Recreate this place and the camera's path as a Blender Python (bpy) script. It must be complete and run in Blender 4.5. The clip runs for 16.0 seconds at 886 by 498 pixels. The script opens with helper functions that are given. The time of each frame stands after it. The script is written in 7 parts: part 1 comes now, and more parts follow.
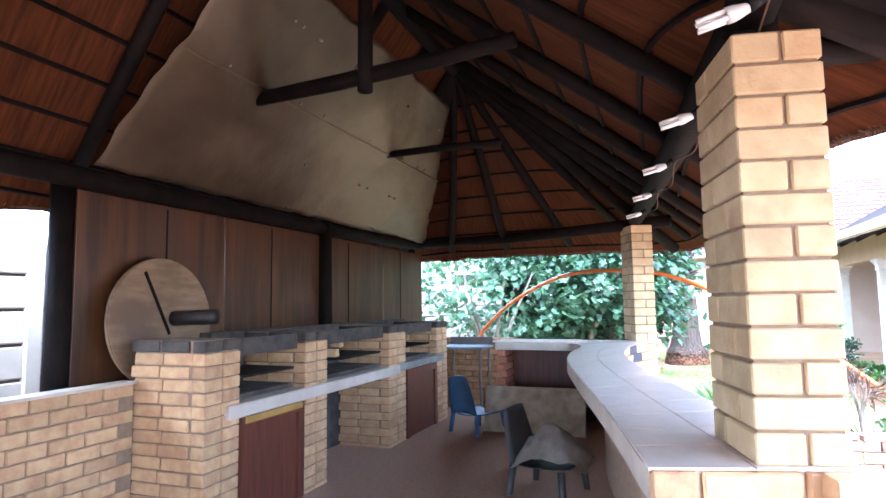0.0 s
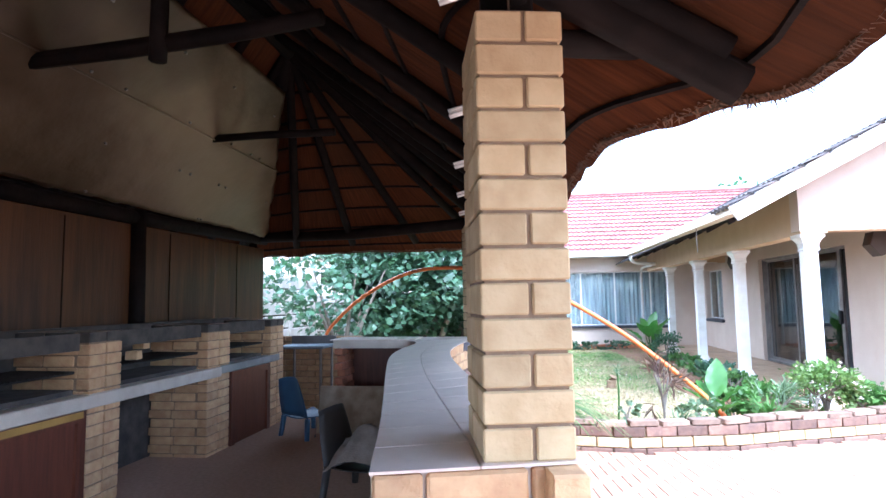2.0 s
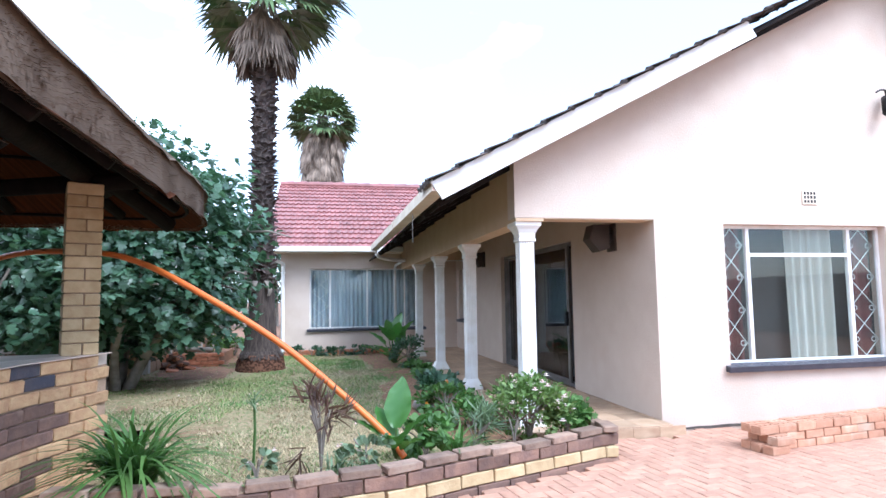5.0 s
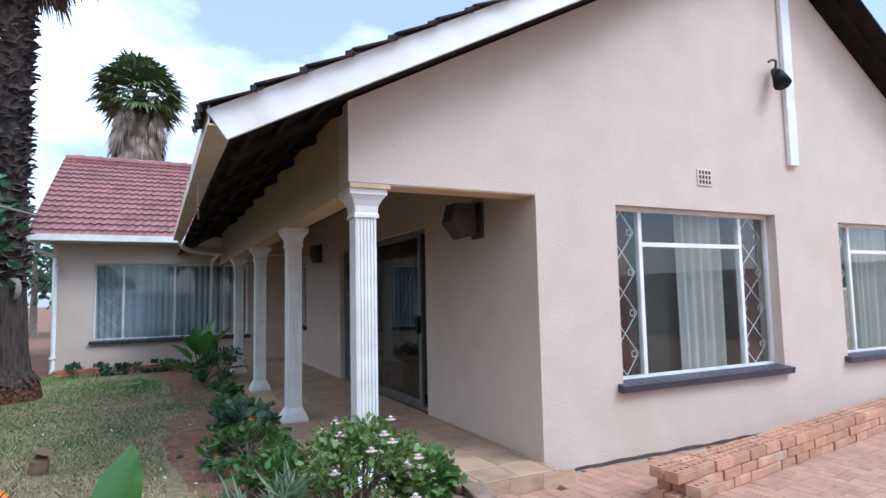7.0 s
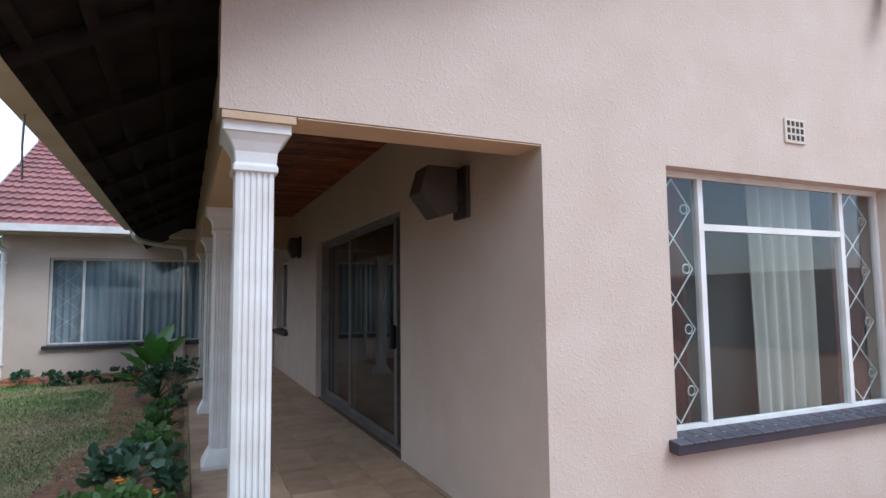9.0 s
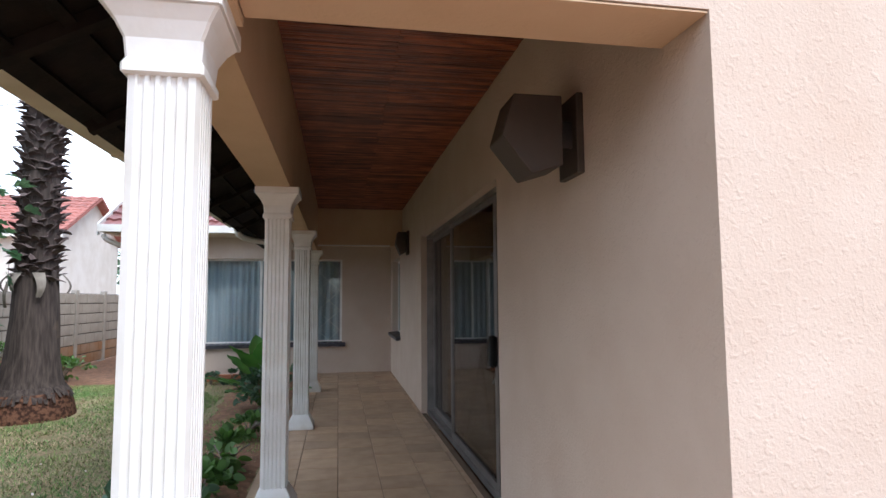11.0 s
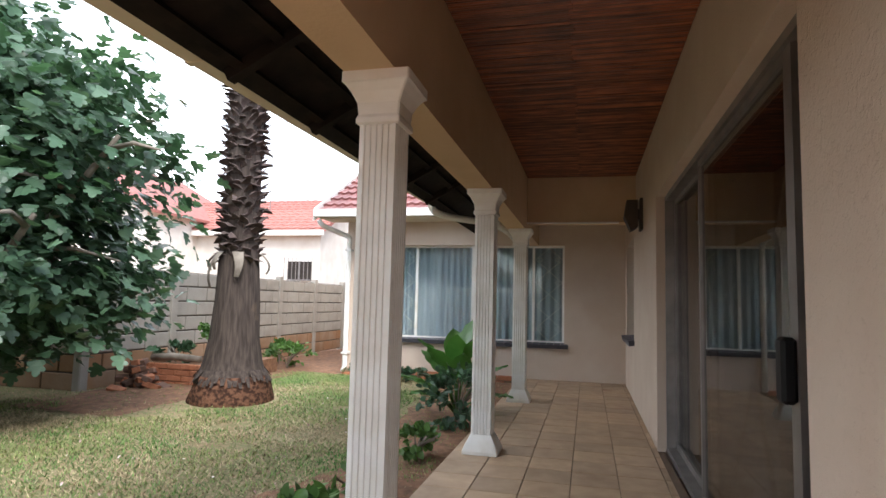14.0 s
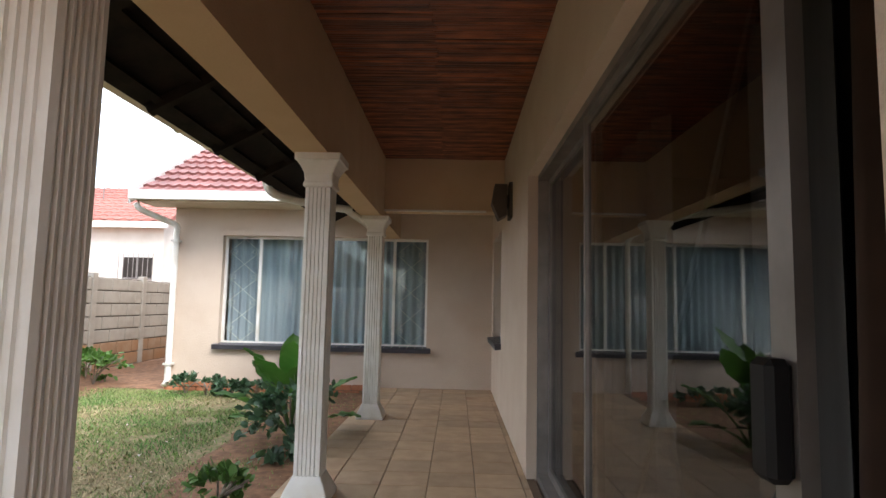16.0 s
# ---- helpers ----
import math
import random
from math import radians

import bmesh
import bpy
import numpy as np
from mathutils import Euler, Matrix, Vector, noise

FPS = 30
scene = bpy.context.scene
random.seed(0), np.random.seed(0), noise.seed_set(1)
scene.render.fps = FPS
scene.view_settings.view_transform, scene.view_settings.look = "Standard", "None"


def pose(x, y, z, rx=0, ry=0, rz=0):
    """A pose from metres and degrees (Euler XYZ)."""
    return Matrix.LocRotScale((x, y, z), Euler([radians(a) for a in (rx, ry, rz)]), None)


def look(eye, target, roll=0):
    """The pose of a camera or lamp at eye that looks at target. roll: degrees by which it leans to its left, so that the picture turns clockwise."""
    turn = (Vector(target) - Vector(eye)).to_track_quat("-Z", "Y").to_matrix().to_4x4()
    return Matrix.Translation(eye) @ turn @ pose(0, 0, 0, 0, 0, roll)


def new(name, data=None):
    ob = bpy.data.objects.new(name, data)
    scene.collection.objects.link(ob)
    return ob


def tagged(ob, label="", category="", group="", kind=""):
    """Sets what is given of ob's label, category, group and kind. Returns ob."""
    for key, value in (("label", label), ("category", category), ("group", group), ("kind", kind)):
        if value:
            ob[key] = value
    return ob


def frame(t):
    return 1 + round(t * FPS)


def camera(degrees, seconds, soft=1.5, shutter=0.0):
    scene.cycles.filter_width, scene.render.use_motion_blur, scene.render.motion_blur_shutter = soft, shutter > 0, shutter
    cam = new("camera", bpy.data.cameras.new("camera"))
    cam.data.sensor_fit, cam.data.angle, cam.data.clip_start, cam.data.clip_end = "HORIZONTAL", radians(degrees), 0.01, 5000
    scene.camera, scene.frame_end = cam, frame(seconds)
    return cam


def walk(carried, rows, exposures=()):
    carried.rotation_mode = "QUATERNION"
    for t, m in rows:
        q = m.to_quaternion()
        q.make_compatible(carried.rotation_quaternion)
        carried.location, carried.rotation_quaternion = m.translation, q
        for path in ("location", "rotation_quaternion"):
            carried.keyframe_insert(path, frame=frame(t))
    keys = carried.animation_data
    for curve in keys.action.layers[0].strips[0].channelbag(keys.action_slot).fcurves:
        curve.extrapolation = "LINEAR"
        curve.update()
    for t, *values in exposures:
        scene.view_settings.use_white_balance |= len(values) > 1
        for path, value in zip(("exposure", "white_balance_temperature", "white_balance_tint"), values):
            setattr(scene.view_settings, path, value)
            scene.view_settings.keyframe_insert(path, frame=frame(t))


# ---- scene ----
cam = camera(74.5, 16.0)
PATH = [
    (0, (0.061, -0.152, 1.441), (-0.640, 1.711, 1.628), -0.8),
    (0.5, (0.129, -0.109, 1.445), (-0.475, 1.789, 1.628), -0.9),
    (1, (0.199, -0.043, 1.445), (-0.304, 1.885, 1.625), -1.0),
    (1.5, (0.284, 0.024, 1.431), (-0.111, 1.976, 1.608), -1.0),
    (2, (0.428, 0.149, 1.408), (0.136, 2.120, 1.586), -0.9),
    (2.5, (0.660, 0.338, 1.391), (0.471, 2.321, 1.569), -0.7),
    (3, (0.868, 0.648, 1.385), (0.794, 2.639, 1.562), -0.5),
    (3.5, (1.081, 0.943, 1.374), (1.145, 2.935, 1.544), -0.6),
    (6, (2.154, 2.961, 1.401), (2.809, 4.844, 1.566), -1.1),
    (6.5, (2.295, 3.414, 1.412), (3.105, 5.236, 1.572), -1.3),
    (7, (2.469, 3.817, 1.387), (3.348, 5.607, 1.548), -1.2),
    (7.5, (2.695, 4.197, 1.382), (3.606, 5.97, 1.543), -1.2),
    (8, (2.966, 4.528, 1.389), (3.877, 6.301, 1.552), -1.0),
    (10.5, (4.092, 5.988, 1.419), (4.561, 7.925, 1.588), -0.5),
    (11, (4.182, 6.252, 1.411), (4.534, 8.213, 1.584), -0.4),
    (11.5, (4.275, 6.541, 1.317), (4.504, 8.52, 1.492), 0.0),
    (12, (4.373, 6.822, 1.226), (4.461, 8.812, 1.406), 0.3),
    (12.5, (4.454, 7.133, 1.213), (4.379, 9.123, 1.391), 0.6),
    (13, (4.575, 7.414, 1.226), (4.314, 9.389, 1.407), 1.0),
    (13.5, (4.614, 7.69, 1.241), (4.223, 9.643, 1.418), 1.1),
    (14, (4.593, 8.01, 1.249), (4.111, 9.943, 1.429), 1.5),
    (14.5, (4.591, 8.277, 1.288), (4.069, 10.2, 1.459), 1.7),
    (15, (4.616, 8.568, 1.274), (4.109, 10.495, 1.448), 1.7),
    (15.5, (4.604, 8.845, 1.267), (4.258, 10.807, 1.447), 1.6),
    (16, (4.656, 9.048, 1.245), (4.606, 11.039, 1.437), 1.2),
]

# ---------------------------------------------------------------- exposure and light
EXPOSURES = [(0.0, 3.48, 4800, 10), (1.5, 2.88, 4800, 10), (2.5, 2.26, 4800, 10), (3.7, 1.8, 4900, 10), (5.8, 0.92, 5100, 10), (7.0, 0.42, 5100, 10), (8.2, 0.24, 5200, 10), (10.3, 0.52, 5350, 10), (11.5, 1.1, 5800, 10), (13.0, 1.62, 6000, 10), (14.5, 1.2, 6050, 10), (15.2, 1.25, 6050, 10), (16.0, 1.4, 6150, 10)]
walk(cam, [(t, look(eye, target, roll)) for t, eye, target, roll in PATH], EXPOSURES)

world = bpy.data.worlds.new("sky")
scene.world = world
world.use_nodes = True
wn, wl = world.node_tree.nodes, world.node_tree.links
wn.clear()
w_out = wn.new("ShaderNodeOutputWorld")
w_bg = wn.new("ShaderNodeBackground")
w_sky = wn.new("ShaderNodeTexSky")
w_sky.sky_type = "NISHITA"
w_sky.sun_disc = False
w_sky.sun_elevation, w_sky.sun_rotation = radians(50), radians(145)
w_sky.air_density, w_sky.dust_density, w_sky.ozone_density = 1.0, 1.5, 0.25
w_co = wn.new("ShaderNodeTexCoord")
w_map = wn.new("ShaderNodeMapping")
w_map.inputs["Scale"].default_value = (1.0, 1.0, 2.2)
w_noise = wn.new("ShaderNodeTexNoise")
w_noise.inputs["Scale"].default_value = 2.3
w_noise.inputs["Detail"].default_value = 6
w_ramp = wn.new("ShaderNodeValToRGB")
w_ramp.color_ramp.elements[0].position, w_ramp.color_ramp.elements[1].position = 0.50, 0.68
w_ramp.color_ramp.elements[0].color = (0.22, 0.22, 0.22, 1)
w_mix = wn.new("ShaderNodeMixRGB")
w_mix.inputs["Color2"].default_value = (14.0, 14.2, 14.4, 1)
wl.new(w_co.outputs["Generated"], w_map.inputs["Vector"])
wl.new(w_map.outputs["Vector"], w_noise.inputs["Vector"])
# cloud cover thickens towards the west
w_sep = wn.new("ShaderNodeSeparateXYZ")
w_cover = wn.new("ShaderNodeMath")
w_cover.operation = "MULTIPLY_ADD"
w_cover.inputs[1].default_value = -0.30
wl.new(w_co.outputs["Generated"], w_sep.inputs["Vector"])
wl.new(w_sep.outputs["X"], w_cover.inputs[0])
wl.new(w_noise.outputs["Fac"], w_cover.inputs[2])
wl.new(w_cover.outputs["Value"], w_ramp.inputs["Fac"])
wl.new(w_ramp.outputs["Color"], w_mix.inputs["Fac"])
wl.new(w_sky.outputs["Color"], w_mix.inputs["Color1"])
wl.new(w_mix.outputs["Color"], w_bg.inputs["Color"])
w_bg.inputs["Strength"].default_value = 0.115
wl.new(w_bg.outputs["Background"], w_out.inputs["Surface"])

sun = new("sun", bpy.data.lights.new("sun", "SUN"))
sun.data.energy, sun.data.angle, sun.data.color = 1.9, radians(28), (1.0, 0.95, 0.88)
sun.matrix_world = look((4.4, -6.2, 9.1), (0, 0, 0))


# ---------------------------------------------------------------- materials
def material(name, base, rough=0.8, second=None, scale=6.0, detail=5.0, spread=(0.35, 0.65), bump=0.0, bump_scale=60.0,
             metal=0.0, stretch=(1, 1, 1), island=0.0, per_object=0.0, stain=None, stain_scale=1.3, stain_from=0.55, uv=False,
             bump_stretch=None, spec=0.5, splat=None, thin=0.0):
    """A surface with grain at one scale, stains at another, random tone per piece and fine relief."""
    m = bpy.data.materials.new(name)
    m.use_nodes = True
    n, l = m.node_tree.nodes, m.node_tree.links
    bsdf = n["Principled BSDF"]
    bsdf.inputs["Roughness"].default_value = rough
    bsdf.inputs["Metallic"].default_value = metal
    bsdf.inputs["Specular IOR Level"].default_value = spec
    co = n.new("ShaderNodeTexCoord")
    src = co.outputs["UV" if uv else "Object"]
    if per_object:
        far = n.new("ShaderNodeVectorMath")
        far.operation = "MULTIPLY_ADD"
        far.inputs[1].default_value = (61.0, 37.0, 23.0)
        l.new(n.new("ShaderNodeObjectInfo").outputs["Random"], far.inputs[0])
        l.new(src, far.inputs[2])
        src = far.outputs["Vector"]

    def mapped(scales):
        mp = n.new("ShaderNodeMapping")
        mp.inputs["Scale"].default_value = scales
        l.new(src, mp.inputs["Vector"])
        return mp.outputs["Vector"]

    def noisy(vec, sc, det):
        t = n.new("ShaderNodeTexNoise")
        t.inputs["Scale"].default_value, t.inputs["Detail"].default_value = sc, det
        l.new(vec, t.inputs["Vector"])
        return t.outputs["Fac"]

    def ramp(fac, a, b):
        r = n.new("ShaderNodeMapRange")
        r.inputs["From Min"].default_value, r.inputs["From Max"].default_value = a, b
        l.new(fac, r.inputs["Value"])
        return r.outputs["Result"]

    def mix(fac, a, b, kind="MIX"):
        x = n.new("ShaderNodeMixRGB")
        x.blend_type = kind
        for sock, v in (("Fac", fac), ("Color1", a), ("Color2", b)):
            if isinstance(v, (int, float)):
                x.inputs[sock].default_value = v
            elif isinstance(v, tuple):
                x.inputs[sock].default_value = (*v, 1)
            else:
                l.new(v, x.inputs[sock])
        return x.outputs["Color"]

    second = second or tuple(c * 0.78 for c in base)
    vec = mapped(stretch)
    colour = mix(ramp(noisy(vec, scale, detail), *spread), base, second)
    if stain:
        colour = mix(ramp(noisy(mapped((1, 1, 1)), stain_scale, 4), stain_from, stain_from + 0.18), colour, stain)
    if island or per_object:
        if per_object:
            rnd = n.new("ShaderNodeObjectInfo").outputs["Random"]
        else:
            rnd = n.new("ShaderNodeNewGeometry").outputs["Random Per Island"]
        amount = island or per_object
        hsv = n.new("ShaderNodeHueSaturation")
        vr = n.new("ShaderNodeMapRange")
        vr.inputs["To Min"].default_value, vr.inputs["To Max"].default_value = 1 - amount, 1 + amount
        l.new(rnd, vr.inputs["Value"])
        l.new(vr.outputs["Result"], hsv.inputs["Value"])
        l.new(colour, hsv.inputs["Color"])
        colour = hsv.outputs["Color"]
    l.new(colour, bsdf.inputs["Base Color"])
    if thin:
        tl, mx = n.new("ShaderNodeBsdfTranslucent"), n.new("ShaderNodeMixShader")
        mx.inputs["Fac"].default_value = thin
        l.new(mix(1.0, colour, (1.2, 1.35, 0.9), "MULTIPLY"), tl.inputs["Color"])
        l.new(bsdf.outputs["BSDF"], mx.inputs[1])
        l.new(tl.outputs["BSDF"], mx.inputs[2])
        l.new(mx.outputs["Shader"], n["Material Output"].inputs["Surface"])
    if bump:
        b = n.new("ShaderNodeBump")
        b.inputs["Strength"].default_value, b.inputs["Distance"].default_value = bump, 0.01
        height = noisy(mapped(bump_stretch or stretch), bump_scale, 5)
        if splat:
            add = n.new("ShaderNodeMath")
            add.operation = "MULTIPLY_ADD"
            add.inputs[1].default_value = splat[1]
            l.new(ramp(noisy(mapped(splat[2]), splat[0], 3), 0.54, 0.64), add.inputs[0])
            l.new(height, add.inputs[2])
            height = add.outputs["Value"]
        l.new(height, b.inputs["Height"])
        l.new(b.outputs["Normal"], bsdf.inputs["Normal"])
    return m


def glass_material(name, tint=(0.9, 0.95, 0.95)):
    m = bpy.data.materials.new(name)
    m.use_nodes = True
    n, l = m.node_tree.nodes, m.node_tree.links
    n.clear()
    out = n.new("ShaderNodeOutputMaterial")
    tr, gl, mx = n.new("ShaderNodeBsdfTransparent"), n.new("ShaderNodeBsdfGlossy"), n.new("ShaderNodeMixShader")
    fw = n.new("ShaderNodeLayerWeight")
    fw.inputs["Blend"].default_value = 0.5
    pw = n.new("ShaderNodeMath")
    pw.operation = "POWER"
    pw.inputs[1].default_value = 3.2
    fr = n.new("ShaderNodeMapRange")
    fr.inputs["To Min"].default_value, fr.inputs["To Max"].default_value = 0.035, 0.75
    l.new(fw.outputs["Facing"], pw.inputs[0])
    l.new(pw.outputs["Value"], fr.inputs["Value"])
    tr.inputs["Color"].default_value = (*tint, 1)
    gl.inputs["Roughness"].default_value = 0.01
    l.new(fr.outputs["Result"], mx.inputs["Fac"])
    l.new(tr.outputs["BSDF"], mx.inputs[1])
    l.new(gl.outputs["BSDF"], mx.inputs[2])
    l.new(mx.outputs["Shader"], out.inputs["Surface"])
    return m


M_PLASTER = material("plaster", (0.605, 0.503, 0.415), 0.88, (0.57, 0.463, 0.375), 3.0, bump=0.30, bump_scale=100, stain=(0.55, 0.42, 0.325), stain_scale=0.9, stain_from=0.60, splat=(46, 0.6, (1.0, 1.0, 0.95)), spec=0.2)
M_WHITE = material("white_paint", (0.80, 0.79, 0.76), 0.5, (0.70, 0.67, 0.61), 5.0, bump=0.05, stain=(0.60, 0.54, 0.45), stain_scale=2.5, stain_from=0.63)
M_CREAM = material("cream_fascia", (0.66, 0.58, 0.46), 0.6, (0.55, 0.46, 0.34), 3.0)
M_BRICK_Y = material("yellow_brick", (0.56, 0.43, 0.24), 0.85, (0.46, 0.33, 0.17), 9.0, bump=0.35, bump_scale=50, per_object=0.13, stain=(0.36, 0.24, 0.13), stain_scale=5, stain_from=0.62)
M_BRICK_ROCK = material("rock_face_brick", (0.58, 0.385, 0.20), 0.9, (0.47, 0.275, 0.14), 12.0, bump=1.0, bump_scale=26, per_object=0.14, stain=(0.36, 0.20, 0.11), stain_scale=4, stain_from=0.62)
M_BRICK_BR = material("brown_brick", (0.20, 0.118, 0.083), 0.9, (0.14, 0.085, 0.066), 12.0, bump=0.9, bump_scale=28, per_object=0.3, stain=(0.30, 0.20, 0.14), stain_scale=6, stain_from=0.60)
M_BRICK_RED = material("orange_brick", (0.50, 0.21, 0.11), 0.85, (0.40, 0.155, 0.08), 14.0, bump=0.4, bump_scale=40, per_object=0.15)
M_BRICK_BLUE = material("blue_black_brick", (0.06, 0.06, 0.08), 0.8, (0.10, 0.085, 0.09), 10.0, bump=0.6, bump_scale=30, per_object=0.2)
M_BRICK_HOLE = material("perforated_brick", (0.50, 0.275, 0.17), 0.85, (0.43, 0.215, 0.125), 14.0, bump=0.4, bump_scale=40, per_object=0.16, stain=(0.52, 0.38, 0.27), stain_scale=4, stain_from=0.55)
M_SOOT = material("sooty_brick", (0.045, 0.038, 0.034), 0.95, (0.09, 0.075, 0.06), 8.0, bump=0.6, bump_scale=30)
M_MORTAR = material("mortar", (0.22, 0.15, 0.09), 0.95, (0.28, 0.2, 0.13), 20.0, bump=0.5)
M_MORTAR_L = material("pale_mortar", (0.36, 0.25, 0.16), 0.95, (0.42, 0.30, 0.20), 20.0, bump=0.5)
M_CONCRETE = material("concrete", (0.30, 0.28, 0.25), 0.85, (0.22, 0.20, 0.18), 4.0, bump=0.35, bump_scale=40, stain=(0.16, 0.14, 0.12), stain_scale=1.4)
M_PRECAST = material("precast_panel", (0.40, 0.375, 0.33), 0.9, (0.33, 0.305, 0.265), 4.0, bump=0.4, bump_scale=35, stain=(0.40, 0.24, 0.13), stain_scale=0.7, stain_from=0.66)
M_SLAB = material("pale_slab", (0.58, 0.50, 0.41), 0.7, (0.48, 0.40, 0.32), 5.0, bump=0.15)
M_TILE_CTR = material("counter_tile", (0.70, 0.57, 0.47), 0.33, (0.64, 0.51, 0.42), 10.0, per_object=0.06)
M_TILE_VER = material("veranda_tile", (0.46, 0.325, 0.21), 0.5, (0.37, 0.25, 0.155), 7.0, bump=0.15, per_object=0.16, stain=(0.26, 0.13, 0.075), stain_scale=1.6, stain_from=0.60)
M_GROUT = material("grout", (0.17, 0.115, 0.075), 0.95)
M_PAVER = material("clay_paver", (0.47, 0.275, 0.185), 0.85, (0.38, 0.215, 0.145), 9.0, bump=0.4, bump_scale=45, per_object=0.11, stain=(0.40, 0.26, 0.18), stain_scale=1.2, stain_from=0.58)
M_PAVER_S = material("clay_paver_far", (0.47, 0.275, 0.185), 0.85, (0.38, 0.215, 0.145), 9.0, bump=0.4, bump_scale=45, island=0.11, stain=(0.40, 0.26, 0.18), stain_scale=1.2, stain_from=0.58)
M_SAND = material("joint_sand", (0.45, 0.29, 0.20), 0.95, (0.38, 0.24, 0.16), 30.0, bump=0.4)
M_SOIL = material("soil", (0.27, 0.14, 0.075), 0.95, (0.15, 0.078, 0.043), 14.0, bump=0.9, bump_scale=18)
M_LAWN = material("lawn_ground", (0.17, 0.185, 0.07), 0.95, (0.34, 0.24, 0.14), 26.0, spread=(0.40, 0.62), bump=0.7, bump_scale=60, stain=(0.21, 0.115, 0.06), stain_scale=0.9, stain_from=0.56)
M_GRASS = material("grass_blade", (0.11, 0.23, 0.06), 0.75, (0.23, 0.27, 0.10), 1.2, island=0.6, thin=0.3)
M_DRY = material("dry_grass", (0.48, 0.40, 0.24), 0.85, (0.34, 0.26, 0.14), 2.0, island=0.5)
M_POLE = material("dark_pole", (0.004, 0.003, 0.0027), 0.75, (0.010, 0.0066, 0.0055), 6.0, stretch=(1, 1, 1), bump=0.4, bump_scale=20, spec=0.12)
M_TIMBER = material("dark_rafter", (0.009, 0.007, 0.0065), 0.8, (0.02, 0.014, 0.011), 6.0, spec=0.15, bump=0.3, bump_scale=25)
M_THATCH = material("thatch", (0.092, 0.031, 0.011), 0.95, (0.042, 0.015, 0.007), 1.0, 8, (0.30, 0.68), bump=1.0, bump_scale=1.0, stretch=(95, 7, 1), uv=True, spec=0.08, stain=(0.045, 0.023, 0.012), stain_scale=1.1, stain_from=0.50)
M_THATCH_TOP = material("thatch_weathered", (0.16, 0.115, 0.075), 0.95, (0.09, 0.062, 0.04), 1.0, 6, bump=1.0, bump_scale=1.0, stretch=(90, 14, 1), uv=True)
M_STRAW = material("straw", (0.15, 0.085, 0.045), 0.85, (0.08, 0.045, 0.026), 3.0, island=0.4)
M_PANEL = material("stained_plywood", (0.098, 0.041, 0.013), 0.42, (0.040, 0.016, 0.006), 2.0, 8, stretch=(6, 6, 0.5), bump=0.2, bump_scale=12, stain=(0.07, 0.030, 0.014), stain_scale=1.1, stain_from=0.52)
M_DOORWOOD = material("mahogany_door", (0.15, 0.048, 0.026), 0.4, (0.095, 0.03, 0.018), 3.0, 8, stretch=(8, 8, 0.7), bump=0.15)
M_REED = material("reed_ceiling", (0.30, 0.095, 0.034), 0.38, (0.085, 0.024, 0.010), 2.2, 5, spread=(0.3, 0.7), stretch=(2.0, 9, 1), island=0.55)
M_STEEL = material("smoked_sheet_steel", (0.19, 0.142, 0.088), 0.40, (0.075, 0.05, 0.028), 0.6, metal=0.35, bump=1.0, bump_scale=5, stain=(0.05, 0.032, 0.018), stain_scale=0.55, stain_from=0.46)
M_IRON = material("black_iron", (0.02, 0.02, 0.02), 0.5, (0.05, 0.04, 0.035), 10.0, metal=0.3)
M_ALU = material("mill_aluminium", (0.27, 0.25, 0.235), 0.45, (0.20, 0.185, 0.175), 6.0, metal=0.6)
M_BLACKPL = material("black_plastic", (0.010, 0.010, 0.011), 0.55, spec=0.2)
M_SILL = material("dark_slate_sill", (0.045, 0.045, 0.06), 0.45, (0.065, 0.062, 0.075), 9.0, per_object=0.2)
M_ROOF_R = material("red_roof_tile", (0.30, 0.125, 0.112), 0.45, (0.22, 0.09, 0.082), 6.0, per_object=0.16, bump=0.15, stain=(0.24, 0.06, 0.05), stain_scale=1.3, stain_from=0.62)
M_ROOF_N = material("faded_roof_tile", (0.36, 0.14, 0.11), 0.7, (0.28, 0.105, 0.085), 5.0, per_object=0.16)
M_ROOF_D = material("grey_roof_tile", (0.10, 0.082, 0.075), 0.85, (0.065, 0.052, 0.048), 7.0, per_object=0.2, bump=0.4)
M_CURTAIN = material("sheer_curtain", (0.50, 0.53, 0.56), 0.9, (0.36, 0.39, 0.43), 2.0, stretch=(6, 6, 0.3))
M_CURTAIN_W = material("beige_curtain", (0.52, 0.48, 0.42), 0.9, (0.40, 0.36, 0.30), 2.0, stretch=(6, 6, 0.3))
# net darkened so its grey carries the shade of the room
M_CURTAIN_D = material("net_curtain_in_gloom", (0.12, 0.12, 0.123), 0.9, (0.08, 0.08, 0.083), 2.0, stretch=(6, 6, 0.3))
# near-black base carries the dimness of rooms behind glass
M_DARKIN = material("painted_gloom", (0.035, 0.027, 0.023), 0.9, (0.025, 0.02, 0.017), 2.0)
M_DRAPE = material("brown_drape", (0.10, 0.06, 0.045), 0.9, (0.07, 0.042, 0.032), 4.0)
M_BARK = material("palm_bark", (0.095, 0.074, 0.062), 0.95, (0.045, 0.035, 0.03), 9.0, 7, bump=1.0, bump_scale=16, stretch=(3.5, 3.5, 0.35), stain=(0.22, 0.155, 0.10), stain_scale=2.2, stain_from=0.62, spec=0.2)
M_CURTAIN_R = material("dark_red_curtain", (0.12, 0.025, 0.022), 0.9, (0.07, 0.018, 0.016), 5.0)
M_BOOT = material("palm_boot", (0.135, 0.10, 0.09), 0.9, (0.065, 0.045, 0.04), 9.0, bump=0.7, island=0.35)
